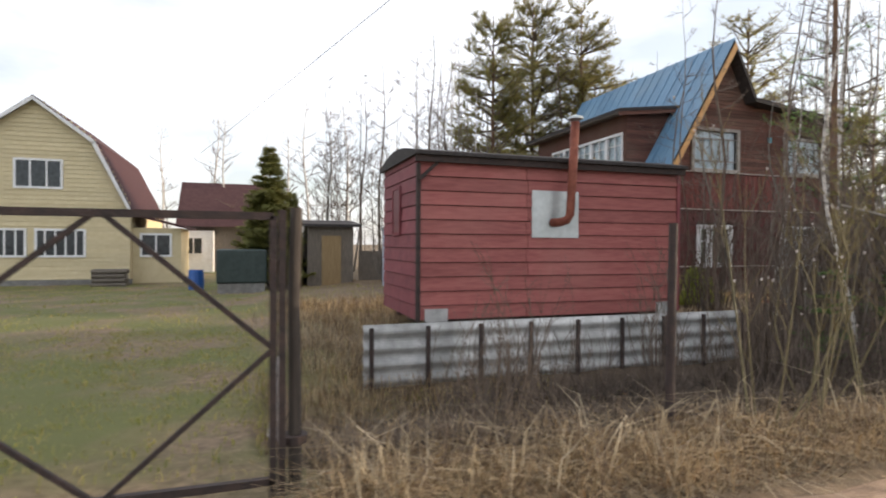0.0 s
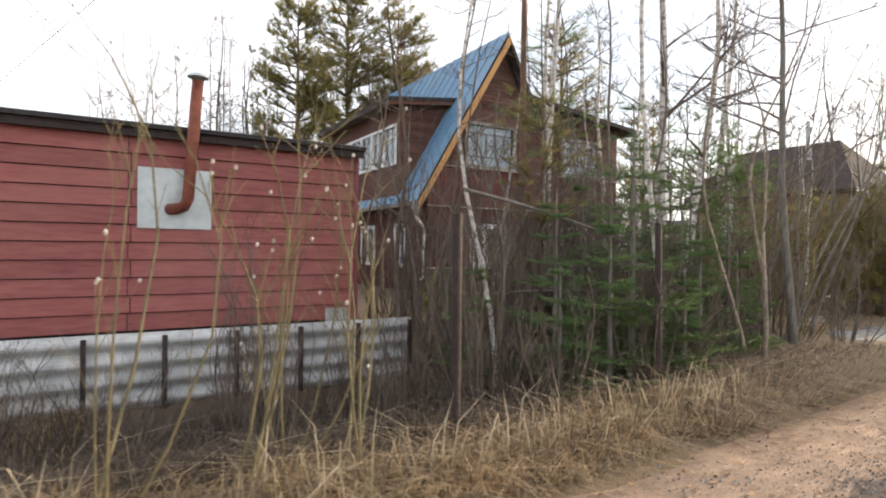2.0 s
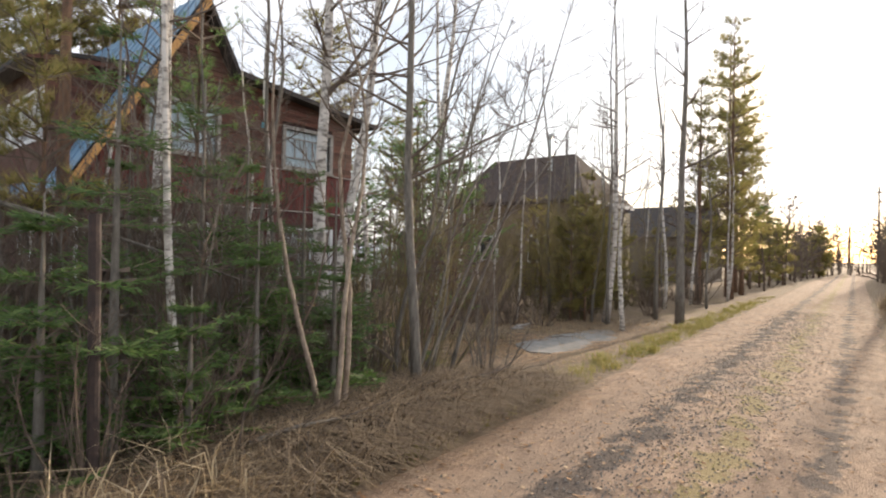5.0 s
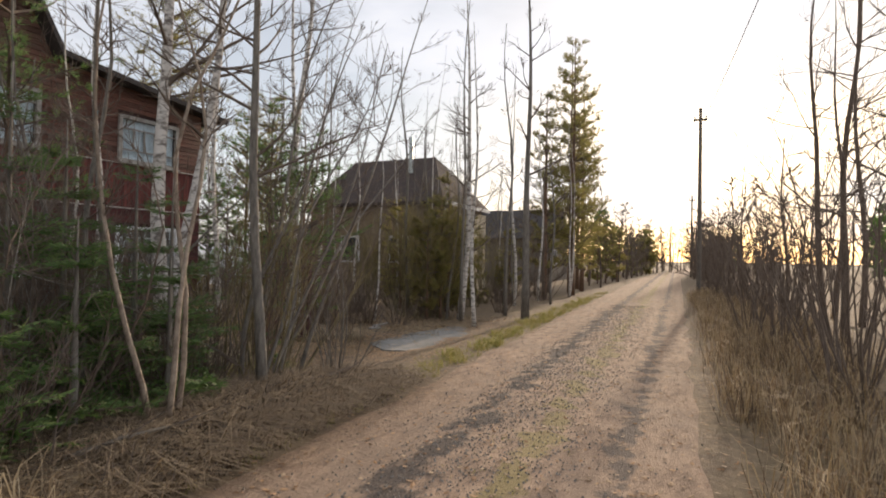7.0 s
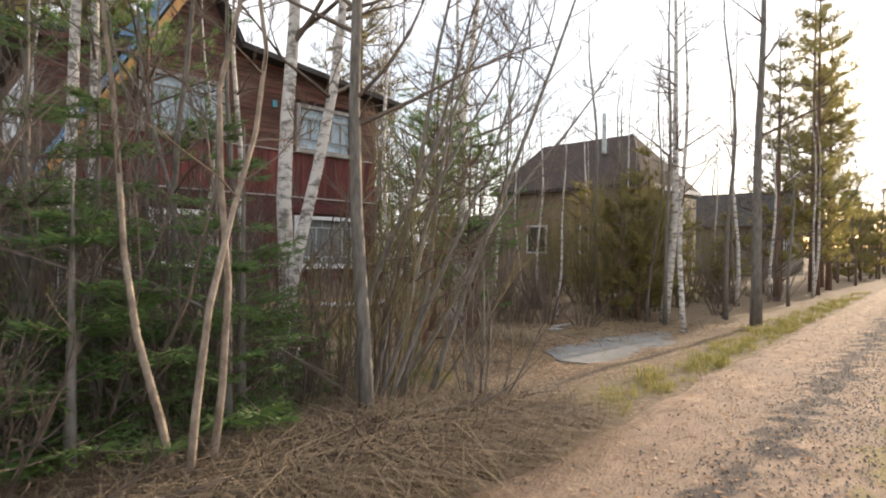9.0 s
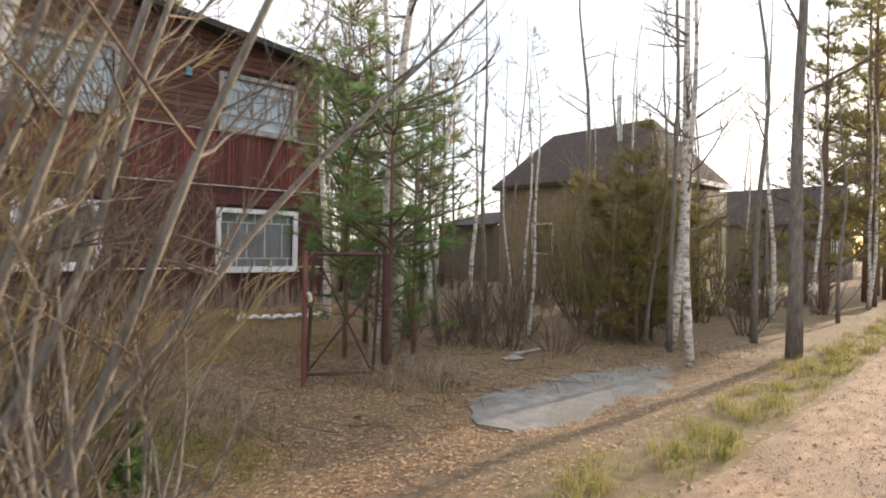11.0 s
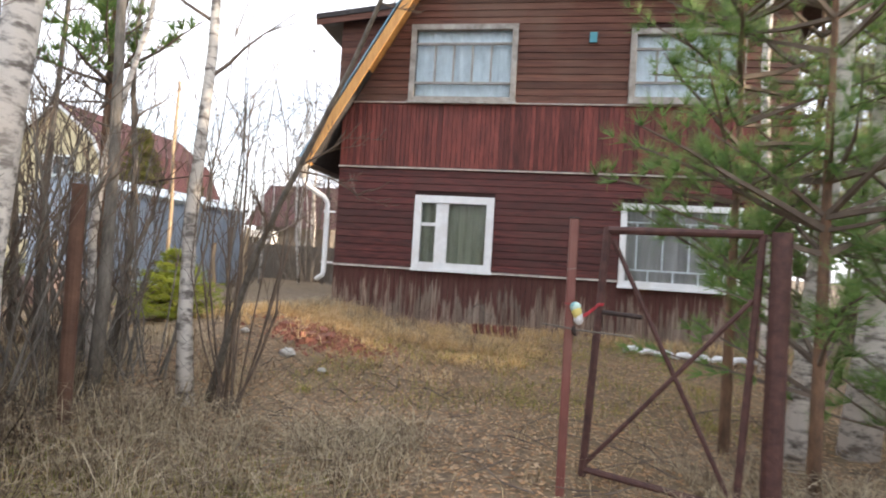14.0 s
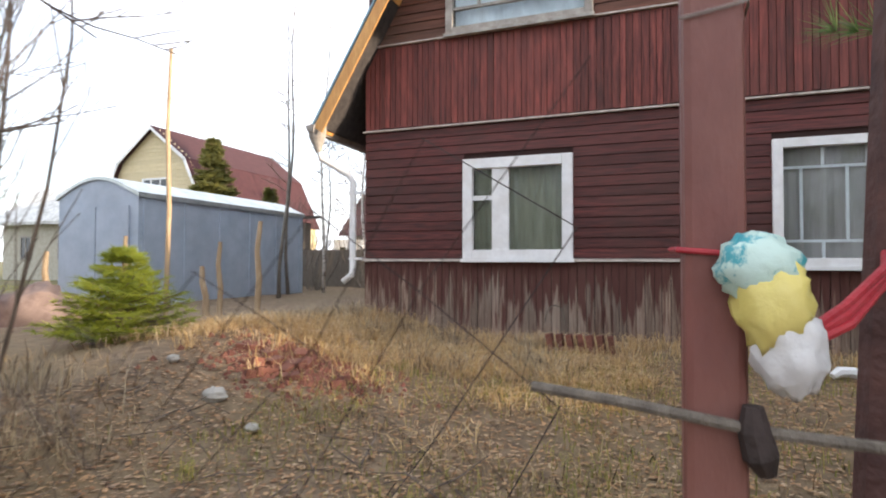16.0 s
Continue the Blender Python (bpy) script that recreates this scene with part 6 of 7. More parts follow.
for x, y, h in ((20.0, -2.6, 8.0), (22.0, -3.6, 9.0), (18.0, -2.6, 7.5), (24.0, -3.4, 8.5), (16.5, -2.9, 6.5), (21.0, -4.4, 8.5)):
    plant_bare("alder", "leafless reddish alder on the lane's sunny side", "tree", x, y, bare_wood(h, 0.07, R, (0, 0), 20, 0.15, 0.26, 0.012), M_BROWNBARK, M_TWIG, "sunny side alders")
for k in range(10):
    x = R.uniform(44, 85)
    plant_needle("pine", "small dark pine far down the lane", x, road_left(x) + R.uniform(1.2, 4), needle_tree(R.uniform(3, 5.5), 0.06, R, "pine", 0.05, 0.2, 12, 4, 7, (0.05, 0.3)), M_PINEBARK, M_PINEFAR, "far lane pines")
for k in range(8):
    x = R.uniform(60, 112)
    side_y = road_left(x) + R.uniform(0.8, 5) if k % 3 else road_right(x) - R.uniform(1.0, 5)
    plant_needle("pine", "dark young pine far down the lane", x, side_y, needle_tree(R.uniform(3.5, 6.5), 0.06, R, "pine", 0.03, 0.2, 11, 4, 6, (0.08, 0.4)), M_PINEBARK, M_PINEFAR, "far lane pines")
# bushes
for k in range(44):
    x = 12.0 + k * 1.25 + R.uniform(-.3, .3)
    bush(x, road_right(x) - R.uniform(0.9, 2.0), R.uniform(2.2, 3.2) + 0.02 * (x - 12), 16, 1.0, R, M_BROWNBARK, label="dense leafless hedge bush beside the lane", twigs=7, group="lane hedge bushes")
for k in range(30):
    x, y = R.uniform(1.0, 8.6), R.uniform(3.3, 5.9)
    bush(x, y, R.uniform(0.8, 2.0), 12, 0.4, R, M_BROWNBARK, label="thin brown canes growing in the verge ditch", r=0.007, twigs=5, group="ditch canes")
for k in range(34):
    x, y = R.uniform(6.6, 12.2), R.uniform(3.4, 8.5)
    if 8.6 < x < 11.3 and y < 4.6:
        continue
    bush(x, y, R.uniform(1.0, 3.0), 14, 0.6, R, M_BROWNBARK if k % 2 else M_GREYBARK, label="leafless thicket bush with crossing twigs", r=0.010, twigs=8, group="thicket bushes")
for k in range(20):
    x, y = R.uniform(20.5, 29.5), R.uniform(6.5, 12.5)
    if y > 2 + 0.95 * (x - 13.7):
        continue
    bush(x, y, R.uniform(2.2, 3.8), 15, 1.0, R, M_OLIVESTEM, label="olive-brown willow bush before the neighbour's house", twigs=8, group="neighbour willows")
for k in range(9):
    bush(R.uniform(17.6, 20.5), R.uniform(7.6, 9.8), R.uniform(0.6, 1.2), 26, 0.6, R, M_BROWNBARK, label="low dark bramble thicket in the yard", r=0.006, twigs=7, group="yard brambles")
for k in range(22):
    x = R.uniform(18.5, 32)
    y = R.uniform(road_left(x) + 2.0, 10.5)
    bush(x, y, R.uniform(0.5, 1.4), 18, 0.8, R, M_BROWNBARK, label="brown leafless bush round the slab", twigs=6, group="slab bushes")
for k in range(10):
    x = R.uniform(9.6, 11.6)
    bush(x, R.uniform(6.2, 5.9 + (14.57 - x) * 0.58), R.uniform(0.7, 1.7), 9, 0.6, R, M_GREYBARK, label="leafless thicket bush with crossing twigs", r=0.009, twigs=8, group="thicket bushes")
for k, (x, y) in enumerate(((3.0, 2.75), (3.7, 2.9), (4.35, 2.8), (4.0, 3.2))):
    bush(x, y, 2.7, 4, 0.5, R, M_OLIVESTEM, "willow_sapling", "greenish willow shoots with white catkins", 0.009, twigs=7, group="catkin willows", catkins=True)

RU = random.Random(404)
# dense willow bush round the leaning stems
for x, y, h, st, sp, mt in ((11.35, 4.0, 2.2, 13, 1.0, M_OLIVESTEM), (11.75, 4.35, 2.6, 13, 1.15, M_BROWNBARK), (11.5, 4.8, 3.0, 11, 1.0, M_OLIVESTEM), (10.95, 4.6, 1.8, 10, 0.9, M_BROWNBARK)):
    bush(x, y, h, st, sp, RU, mt, label="dense olive-brown willow bush at the lane bank", r=0.010, lean=(0.6, 0.0), twigs=20, group="bank willows")
# dark tangle on the ditch floor
for k in range(46):
    x = RU.uniform(5.6, 11.3)
    y = road_left(x) + RU.uniform(1.15, 3.4)
    bush(x, y, RU.uniform(0.5, 1.5), 22, 0.7, RU, M_DARKBARK, label="low dark tangle of dead stems in the ditch", r=0.007, twigs=8, group="ditch tangle")
for k in range(16):
    x = RU.uniform(1.6, 5.6)
    y = road_left(x) + RU.uniform(1.5, 3.6)
    bush(x, y, RU.uniform(0.4, 1.0), 18, 0.6, RU, M_DARKBARK, label="low dark tangle of dead stems in the ditch", r=0.006, twigs=7, group="ditch tangle")

RT = random.Random(77)
for k in range(15):
    x, y = RT.uniform(7.0, 10.0), RT.uniform(4.2, 6.6)
    if y > 6.0 + (14.57 - x) * 0.58:
        continue
    bush(x, y, RT.uniform(1.6, 3.6), 16, 0.9, RT, M_BROWNBARK if k % 3 else M_GREYBARK, label="tangled leafless thicket bush with crossing stems", r=0.011, twigs=11, group="thicket bushes")
plant_needle("pine", "yellow-green young pine rising from the thicket", 7.95, 5.3, needle_tree(3.9, 0.04, RT, "pine", 0.5, 0.20, 8, 4, 18, (0.009, 0.15)), M_PINEBARK, M_PINEFAR, "thicket pines")
for k in range(36):
    x, y = RT.uniform(19.5, 30.0), RT.uniform(13.5, 34)
    if 27.5 < x and y < 29:
        continue
    plant_bare("birch", "thin leafless birch between the two houses", "tree", x, y, bare_wood(RT.uniform(7, 12), RT.uniform(0.04, 0.07), RT, (RT.uniform(-.5, .5), 0), 20, 0.2, 0.22, 0.012, 5, 3, tw=0.006), M_BIRCH if k % 2 else M_GREYBARK, M_TWIG, "birches between houses")
for k in range(7):
    x, y = RT.uniform(20, 27), RT.uniform(17, 32)
    plant_needle("pine", "slender open pine between the two houses", x, y, needle_tree(RT.uniform(6, 10), 0.08, RT, "pine", 0.3, 0.17, 15, 5, 9, (0.03, 0.24)), M_PINEBARK, M_PINEFAR, "pines between houses")
for k in range(16):
    x, y = RT.uniform(2.0, 8.6), RT.uniform(24.5, 33)
    plant_bare("birch", "tall thin birch behind the garage", "tree", x, y, bare_wood(RT.uniform(7, 11), RT.uniform(0.04, 0.06), RT, (RT.uniform(-.5, .5), 0), 20, 0.15, 0.2, 0.012, 5, 3, tw=0.006), M_BIRCH if k % 2 else M_GREYBARK, M_TWIG, "birches behind the garage")
for k in range(26):
    x = 48 + 60 * (k + RT.random()) / 26
    sy = road_left(x) + RT.uniform(0.6, 2.4) if k % 2 else road_right(x) - RT.uniform(0.6, 2.4)
    plant_bare("birch", "leafless brown tree far down the lane", "tree", x, sy, bare_wood(RT.uniform(4.5, 7.5), 0.07, RT, (0, 0), 24, 0.04, 0.3, 0.012, 5, 3, tw=0.014), M_BROWNBARK, M_TWIG, "far lane trees")
for k in range(10):
    bush(RT.uniform(3.4, 8.8), RT.uniform(19.8, 23.6), RT.uniform(1.6, 2.8), 18, 0.9, RT, M_GREYBARK, label="grey leafless bush behind the garage", twigs=7, group="garage bushes")


# olive thicket in front of the neighbour
for k in range(9):
    x = RU.uniform(20.2, 26.5)
    bush(x, 2 + (x - 13.7) * RU.uniform(0.50, 0.80), RU.uniform(2.6, 4.4), 12, 1.1, RU, M_OLIVESTEM, label="olive-brown willow bush before the neighbour's house", r=0.012, twigs=18, group="neighbour willows")
for k in range(6):
    x = RU.uniform(20.5, 26.5)
    plant_needle("pine", "young olive-green pine before the neighbour's house", x, 2 + (x - 13.7) * RU.uniform(0.52, 0.80), needle_tree(RU.uniform(2.4, 4.2), 0.045, RU, "pine", 0.08, 0.26, 13, 4, 14, (0.013, 0.17)), M_PINEBARK, M_PINEFAR, "slab pines")
# grey brush against the garage, low dark brush between the two houses
for x, y, h in ((11.1, 7.3, 2.6), (11.45, 7.9, 3.2), (10.9, 8.0, 3.0), (11.2, 6.7, 2.2)):
    bush(x, y, h, 9, 0.8, RU, M_GREYBARK, label="grey leafless shrub with crossing twigs by the fence", r=0.011, twigs=15, group="fence shrubs")
for k in range(18):
    bush(RU.uniform(19.5, 27), RU.uniform(14.5, 22), RU.uniform(0.7, 1.3), 20, 0.9, RU, M_DARKBARK, label="low dark brush between the two houses", r=0.010, twigs=8, group="house gap brush")
for x, y, h in ((20.6, 14.6, 4.2), (22.3, 17.4, 5.0), (19.9, 11.9, 2.6)):
    plant_needle("pine", "young green pine in the gap between houses", x, y, needle_tree(h, 0.05, RU, "pine", 0.1, 0.24, 14, 5, 16, (0.014, 0.18)), M_PINEBARK, M_NEEDLE, "house gap pines")


# ---- woods on the skyline: far and uncountable ----
def far_woods(name, label, seed, spots, protos, mat):
    rg = random.Random(seed)
    arr = [(np.array(p.v), p.f) for p in protos]
    V, F, off = [], [], 0
    for x, y, h in spots:
        v, f = arr[rg.randrange(len(arr))]
        a, s = rg.uniform(0, 6.283), h / 10
        c, sn = math.cos(a) * s, math.sin(a) * s
        w = np.stack([v[:, 0] * c - v[:, 1] * sn + x, v[:, 0] * sn + v[:, 1] * c + y, v[:, 2] * s - 0.4], 1)
        V.append(w)
        F += [tuple(i + off for i in q) for q in f]
        off += len(w)
    m = Mesh()
    m.v, m.f = np.concatenate(V).tolist(), F
    ob = part(name, m, mat)
    tagged(ob, label, "woods", kind="stuff")


def merged(t):
    m = Mesh()
    for q in t:
        k = len(m.v)
        m.v += [tuple(p) for p in q.v]
        m.f += [tuple(i + k for i in f) for f in q.f]
    return m


RW = random.Random(5)
bare_protos = [merged(bare_wood(10, 0.12, RW, (0, 0), 14, 0.1, 0.24, 0.012, 3, 2, tw=0.016)) for _ in range(4)]
pine_protos = [needle_tree(10, 0.12, RW, "pine", 0.2, 0.17, 13, 4, 4, (0.14, 0.6))[2] for _ in range(3)]
ring = []
for k in range(330):
    a = RW.uniform(0, 6.283)
    d = RW.uniform(48, 78)
    x, y = 10 + d * math.cos(a), 8 + d * math.sin(a)
    if x > 30 and -1.5 < y - 0.06 * x < 5.5:
        continue
    if x < -6 and 24 < y < 46:
        continue
    ring.append((x, y, RW.uniform(5, 9.5)))
for k in range(46):
    x = RW.uniform(86, 112)
    ring.insert(0, (x, 0.045 * x + RW.uniform(-9, 9), RW.uniform(5.5, 8.5)))
far_woods("far_woods", "bare birch woods along the skyline", 1, ring[:125], bare_protos, M_TWIG)
far_woods("far_pines", "dark pine woods along the skyline", 2, [(x, y, h * 0.9) for x, y, h in ring[160:195]], pine_protos, M_NEEDLE)


# ---- grass, litter, stones: uncountable ----
def blades(name, label, cat, spots, mat, width=0.006, height=(0.2, 0.5), lean=0.5, seed=1, curl=0.6):
    rg = np.random.RandomState(seed)
    P = np.array([(x, y, ground_z(x, y)) for x, y in spots])
    n = len(P)
    a = rg.uniform(0, 2 * np.pi, n)
    hh = rg.uniform(height[0], height[1], n)
    ln = rg.uniform(0.1, 1.0, n) * lean * hh
    d = np.stack([np.cos(a), np.sin(a), np.zeros(n)], 1)
    b = a + rg.uniform(-1.2, 1.2, n) + np.pi / 2
    s = np.stack([np.cos(b), np.sin(b), np.zeros(n)], 1) * (width * rg.uniform(0.6, 1.4, n) / 2)[:, None]
    up = np.array([0, 0, 1.0])
    m1 = P + d * (ln * 0.35)[:, None] + up * (hh * 0.6)[:, None]
    tp = P + d * (ln * (1 + curl))[:, None] + up * (hh * (1.0 - 0.45 * np.minimum(1, ln / hh)))[:, None]
    lo = P - up * 0.03
    V = np.stack([lo - s, lo + s, m1 + s * 0.8, m1 - s * 0.8, tp], 1).reshape(-1, 3)
    k = (np.arange(n) * 5)[:, None]
    Q = (k + np.array([0, 1, 2, 3])).tolist()
    T = (k + np.array([3, 2, 4])).tolist()
    m = Mesh()
    m.v, m.f = V.tolist(), [tuple(q) for q in Q] + [tuple(q) for q in T]
    return tagged(part(name, m, mat), label, cat, kind="stuff")


def clumps(rg, n, per, spread, where):
    """Spots in clumps; where() gives a clump's centre."""
    out = []
    for _ in range(n):
        c = where(rg)
        if c is None:
            continue
        k = rg.uniform(0.4, 1.6) * spread
        for _ in range(int(per * rg.uniform(0.5, 1.5))):
            out.append((c[0] + rg.gauss(0, k), c[1] + rg.gauss(0, k)))
    return out


def in_road(x, y, gap=0.0):
    return road_right(x) - gap < y < road_left(x) + gap


rg = random.Random(21)


def verge(r):
    x = r.uniform(-0.35, 8.3)
    return x, road_left(x) + 0.16 + abs(r.gauss(0, 0.42 if x < 3.5 else 0.30))


def low_verge(r):
    x = r.uniform(7.4, 12.6)
    return x, road_left(x) + 0.12 + abs(r.gauss(0, 0.42))


def ditch_side(r):
    x = r.uniform(-0.2, 11.6)
    return x, road_left(x) + r.uniform(1.0, 3.2 if x < 7 else 4.2)


blades("verge_grass", "long golden dry grass on the verge", "grass", [p for p in clumps(rg, 250, 48, 0.075, verge) if not in_road(*p, 0.02)], M_DRYGRASS, 0.007, (0.05, 0.32), 1.8, 2, 1.0)
blades("verge_stalks", "tall bent dry stalks on the verge", "grass", [p for p in clumps(rg, 90, 8, 0.07, verge) if not in_road(*p, 0.05)], M_GREYGRASS, 0.008, (0.25, 0.70), 1.2, 14, 1.0)
blades("matted_straw", "flattened straw matted on the verge", "grass", [p for p in clumps(rg, 600, 16, 0.2, verge) if not in_road(*p, 0.02)], M_GREYGRASS, 0.008, (0.03, 0.12), 4.0, 15, 1.0)
blades("low_verge_grass", "flattened grey and straw grass on the lane bank", "grass", [p for p in clumps(rg, 420, 40, 0.11, low_verge) if not in_road(*p, 0.02)], M_MATGRASS, 0.008, (0.06, 0.30), 2.2, 16, 1.0)
blades("bank_straw", "golden straw tufts on the lane bank", "grass", [p for p in clumps(rg, 70, 40, 0.07, low_verge) if not in_road(*p, 0.02)], M_DRYGRASS, 0.006, (0.08, 0.3), 1.8, 17, 1.0)
M_DARKGRASS = island_material("dark_rotting_stalks", [(0.05, 0.036, 0.026), (0.10, 0.072, 0.05), (0.16, 0.12, 0.08), (0.07, 0.05, 0.035)], 0.85, 0.1)
blades("ditch_grass", "dark brown rotting stalks in the ditch", "grass", clumps(rg, 800, 34, 0.14, ditch_side), M_DARKGRASS, 0.008, (0.10, 0.42), 1.5, 3, 0.9)
blades("thicket_grass", "grey-brown dead grass under the thicket", "grass", clumps(rg, 330, 24, 0.16, lambda r: (lambda x: (x, r.uniform(6.8 if x < 7 else 5.6, 9.0)))(r.uniform(-0.2, 12.0))), M_GREYGRASS, 0.007, (0.1, 0.4), 1.2, 18, 0.8)
blades("edge_grass", "fresh green and straw grass along the lane edge", "grass", [p for p in clumps(rg, 360, 26, 0.07, lambda r: (lambda x: (x, road_left(x) + r.gauss(0.24, 0.26)))(r.uniform(8.5, 34))) if not in_road(*p, -0.05) and noise.noise((p[0] * 1.1, p[1] * 1.6, 2.0)) > -0.12], M_GREENGRASS, 0.005, (0.03, 0.13), 1.6, 4)
blades("yard_grass", "short greyed grass in the red house's yard", "grass", clumps(rg, 700, 18, 0.16, lambda r: (r.uniform(9.5, 22), r.uniform(4.6, 13.2))), M_DRYGRASS, 0.006, (0.04, 0.15), 2.0, 5)
blades("yard_tussocks", "tall pale tussocks by the garden fence", "grass", clumps(rg, 130, 60, 0.09, lambda r: (r.uniform(10.6, 13.7) if r.random() < 0.7 else r.uniform(15.2, 16.6), r.uniform(5.9, 7.8)) if r.random() < 0.8 else (r.uniform(10.2, 14), r.uniform(11, 13.2))), M_GREYGRASS, 0.006, (0.08, 0.34), 2.0, 6, 1.0)
blades("wall_grass", "dry straw grass along the house wall", "grass", clumps(rg, 260, 30, 0.10, lambda r: (r.uniform(10.2, 18.6), r.uniform(12.3, 13.45)) if r.random() < 0.55 else (r.gauss(11.2, 1.0), r.gauss(11.5, 0.6))), M_STRAW, 0.006, (0.06, 0.22), 1.4, 7, 0.9)
blades("green_patch", "fresh green grass patches in the yard", "grass", clumps(rg, 330, 40, 0.14, lambda r: (r.gauss(12.7, 0.5), r.gauss(5.9, 0.45)) if r.random() < 0.45 else (r.uniform(12, 16.5), r.uniform(8.6, 12.6))), M_GREENGRASS, 0.005, (0.03, 0.12), 1.0, 8)
blades("lawn", "short green and straw lawn behind the yard gate", "grass", clumps(rg, 1300, 20, 0.3, lambda r: (r.uniform(-16, 3.5), 3.6 + 25 * r.random() ** 1.4)), M_GREENGRASS, 0.010, (0.03, 0.10), 1.0, 9)
blades("near_lawn", "patchy short grass just behind the yard gate", "grass", clumps(rg, 420, 26, 0.14, lambda r: (r.uniform(-6.5, -0.2), 4.5 + 6 * r.random())), M_GREENGRASS, 0.006, (0.02, 0.07), 1.4, 19)
blades("yard_weeds", "dry weeds round the shed and fence", "grass", clumps(rg, 420, 26, 0.2, lambda r: (r.uniform(-0.2, 3.0), r.uniform(3.2, 14))), M_DRYGRASS, 0.008, (0.1, 0.4), 1.0, 10)
blades("far_verge_grass", "tall pale dry grass on the lane's sunny side", "grass", [p for p in clumps(rg, 700, 34, 0.14, lambda r: (lambda x: (x, road_right(x) - 0.35 - abs(r.gauss(0, 1.1))))(r.uniform(3, 34))) if not in_road(*p, 0.05)], M_DRYGRASS, 0.007, (0.12, 0.65), 1.0, 11, 0.9)
blades("lane_grass", "sparse dry grass in the middle of the lane", "grass", clumps(rg, 300, 12, 0.08, lambda r: (lambda x: (x, (road_left(x) + road_right(x)) / 2 + r.gauss(-0.1, 0.16)))(r.uniform(4, 40))), M_GREENGRASS, 0.005, (0.02, 0.06), 1.2, 12)


def chips(name, label, cat, spots, mat, size, seed, thick=False):
    r = random.Random(seed)
    m = Mesh()
    for x, y in spots:
        z = ground_z(x, y) + (0.024 if in_road(x, y) else 0.006)
        s = r.uniform(*size)
        a = r.uniform(0, 6.283)
        c, sn = math.cos(a) * s, math.sin(a) * s
        if thick:
            k = len(m.v)
            h = s * r.uniform(0.5, 0.9)
            m.v += [(x + c, y + sn, z - .01), (x - sn, y + c, z - .01), (x - c * .9, y - sn, z - .01), (x + sn, y - c * .8, z - .01), (x + c * .3, y + sn * .2, z + h)]
            m.f += [(k, k + 1, k + 4), (k + 1, k + 2, k + 4), (k + 2, k + 3, k + 4), (k + 3, k, k + 4)]
        else:
            t1, t2 = r.uniform(-.3, .6) * s, r.uniform(-.3, .6) * s
            m.quad((x + c, y + sn, z + abs(t1)), (x - sn * .6, y + c * .6, z + 0.004), (x - c, y - sn, z + abs(t2)), (x + sn * .6, y - c * .6, z + 0.006))
    return tagged(part(name, m, mat), label, cat, kind="stuff")


chips("leaf_litter", "brown fallen leaves over the yard", "leaves", [(rg.uniform(11, 21), rg.uniform(3.4, 13.0)) for _ in range(32000)], M_LITTER, (0.007, 0.026), 31)
chips("yard_leaves", "curled brown leaves lying before the fence", "leaves", [(rg.uniform(11.0, 17.5), rg.uniform(4.2, 12.4)) for _ in range(36000)], M_LITTER, (0.007, 0.026), 35)
chips("verge_litter", "brown fallen leaves on the verge", "leaves", [(lambda x: (x, road_left(x) + 0.1 + abs(rg.gauss(0, 1.1))))(rg.uniform(-0.3, 12)) for _ in range(9000)], M_LITTER, (0.012, 0.035), 32)
chips("lane_gravel", "grey stones in the lane's wheel track", "gravel", [(lambda x: (x, (road_left(x) + road_right(x)) / 2 + rg.gauss(0.1, 0.5)))(6 + 20 * rg.random() ** 1.6) for _ in range(17000)], M_PEBBLE, (0.005, 0.017), 33, True)
chips("lane_litter", "scattered dead leaves and straw on the lane", "leaves", [(lambda x: (x, rg.uniform(road_right(x) - 1.4, road_left(x))))(rg.uniform(3, 30)) for _ in range(9000)], M_LITTER, (0.01, 0.032), 34)

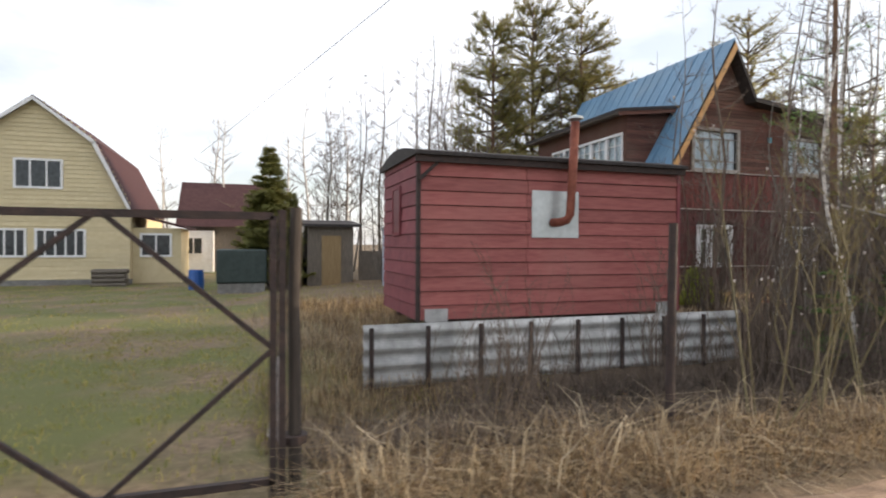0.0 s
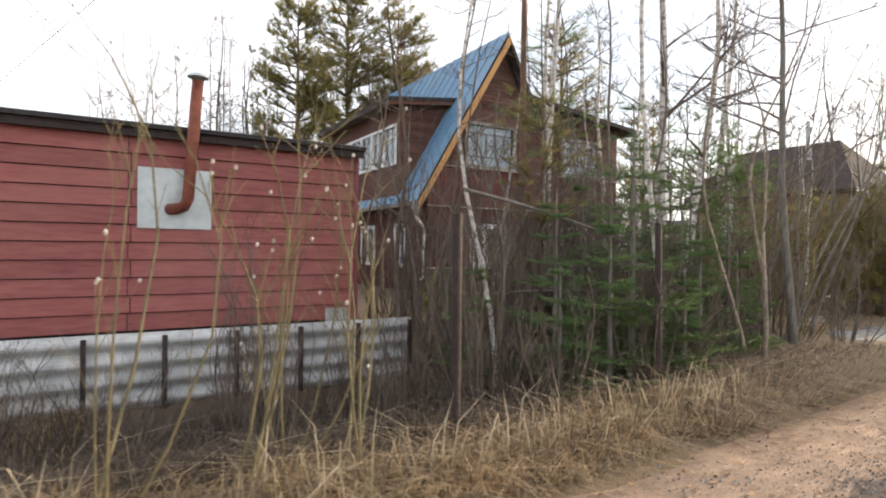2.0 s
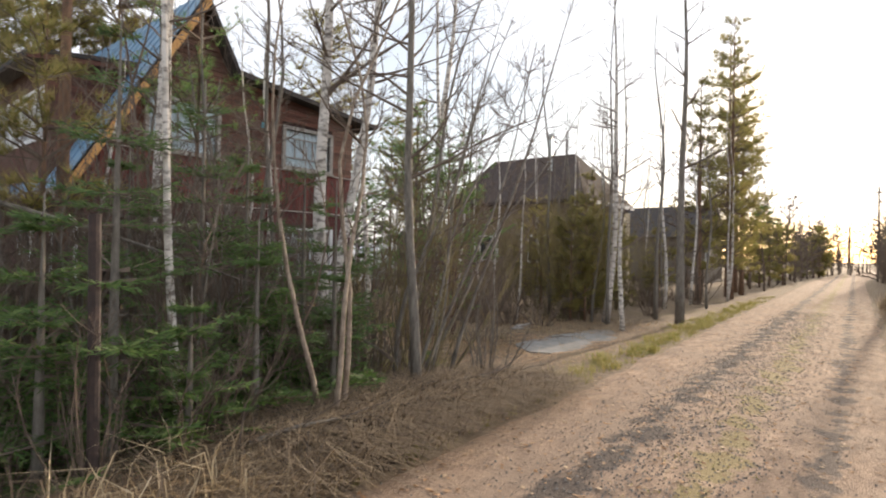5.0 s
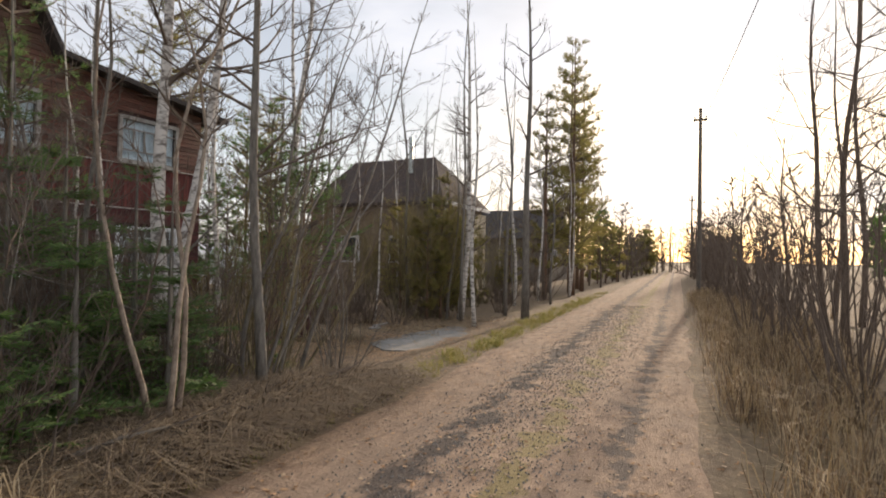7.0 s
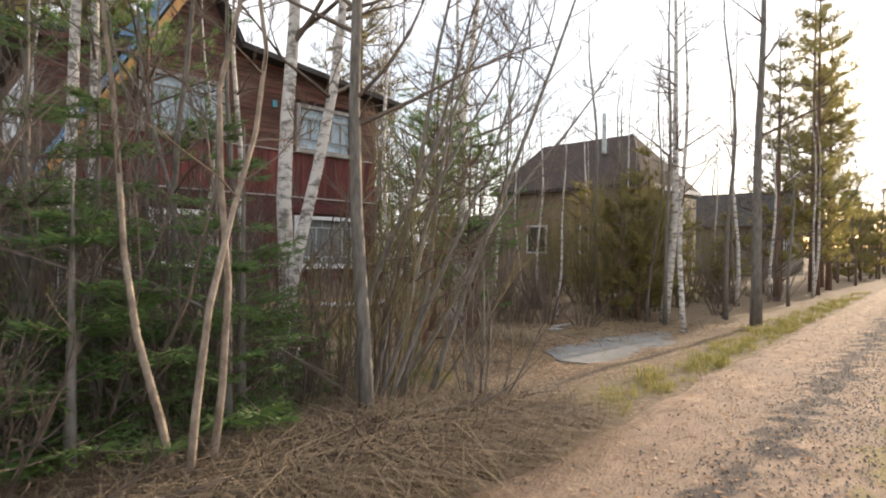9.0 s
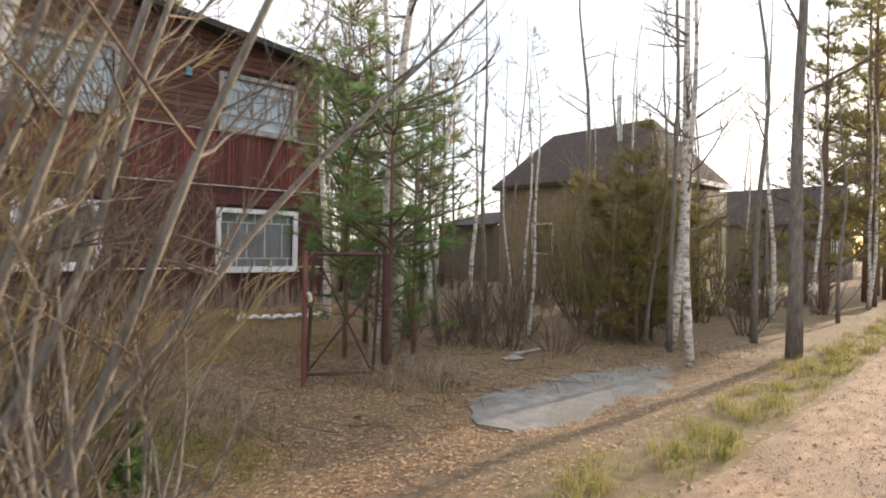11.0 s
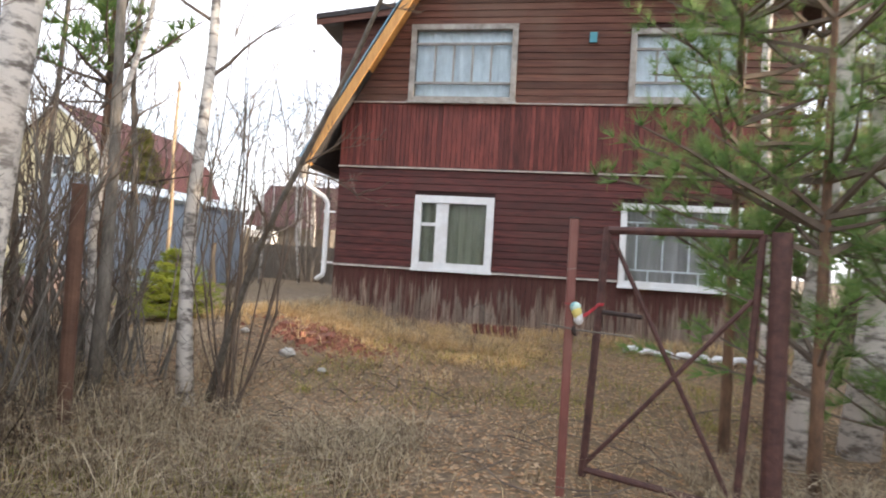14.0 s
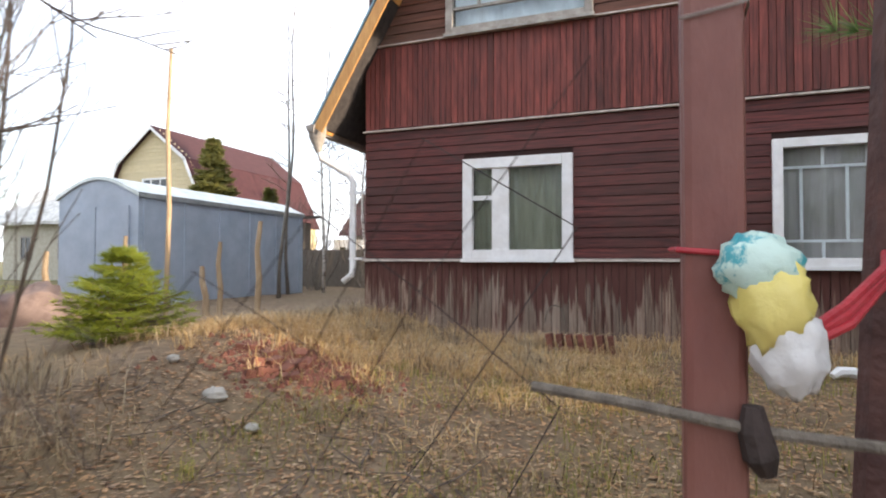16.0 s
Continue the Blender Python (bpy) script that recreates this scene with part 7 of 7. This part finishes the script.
chips("brick_rubble", "crumbled red brick spread over a low heap", "rubble", [(rg.gauss(12.0, 0.36), rg.gauss(10.35, 0.22)) for _ in range(900)], M_BRICK, (0.01, 0.04), 36, True)
blades("mound_grass", "golden matted grass on low mounds by the house", "grass", [p for p in clumps(rg, 240, 40, 0.10, lambda r: (r.uniform(9.8, 14.6), r.gauss(11.7, 0.6))) if (p[0] - 12.0) ** 2 / 0.3 + (p[1] - 10.35) ** 2 / 0.12 > 1], M_STRAW, 0.007, (0.04, 0.16), 2.6, 37, 1.0)
blades("bank_mat", "messy grey straw matted over the lane bank", "grass", [p for p in clumps(rg, 330, 46, 0.12, lambda r: (lambda x: (x, road_left(x) + 0.25 + 1.3 * r.random()))(r.uniform(8.6, 12.5))) if not in_road(*p, 0.05)], M_MATGRASS, 0.009, (0.10, 0.42), 2.2, 38, 1.0)
blades("bank_tufts", "bright yellow-green tufts at the lane edge", "grass", [p for p in clumps(rg, 140, 44, 0.07, lambda r: (lambda x: (x, road_left(x) + r.gauss(0.22, 0.2)))(9.5 + 20 * r.random() ** 1.5)) if not in_road(*p, -0.02)], M_GREENGRASS, 0.007, (0.06, 0.20), 1.3, 39)


def sticks(name, label, spots, mat, seed):
    r = random.Random(seed)
    m = Mesh()
    for x, y in spots:
        a, ln, q = r.uniform(0, 6.283), r.uniform(0.15, 0.6), r.uniform(0.003, 0.007)
        dx, dy = math.cos(a) * ln / 2, math.sin(a) * ln / 2
        b = r.uniform(-.3, .3) * ln
        m.tube([(x - dx, y - dy, ground_z(x - dx, y - dy) + 0.015), (x - dy * b, y + dx * b, ground_z(x, y) + r.uniform(0.02, 0.09)), (x + dx, y + dy, ground_z(x + dx, y + dy) + r.uniform(0.01, 0.14))], [q, q * 0.8, q * 0.3], 4, False)
    return tagged(part(name, m, mat), label, "twigs", kind="stuff")


sticks("fallen_twigs", "dead grey twigs strewn under the thicket", [(lambda x: (x, road_left(x) + 0.2 + 2.6 * rg.random()))(rg.uniform(3.0, 13.0)) for _ in range(700)], M_GREYBARK, 40)
sticks("yard_twigs", "dead twigs strewn round the slab and gate", [(rg.uniform(11, 21), rg.uniform(5.2, 9.5)) for _ in range(420)], M_TWIG, 41)
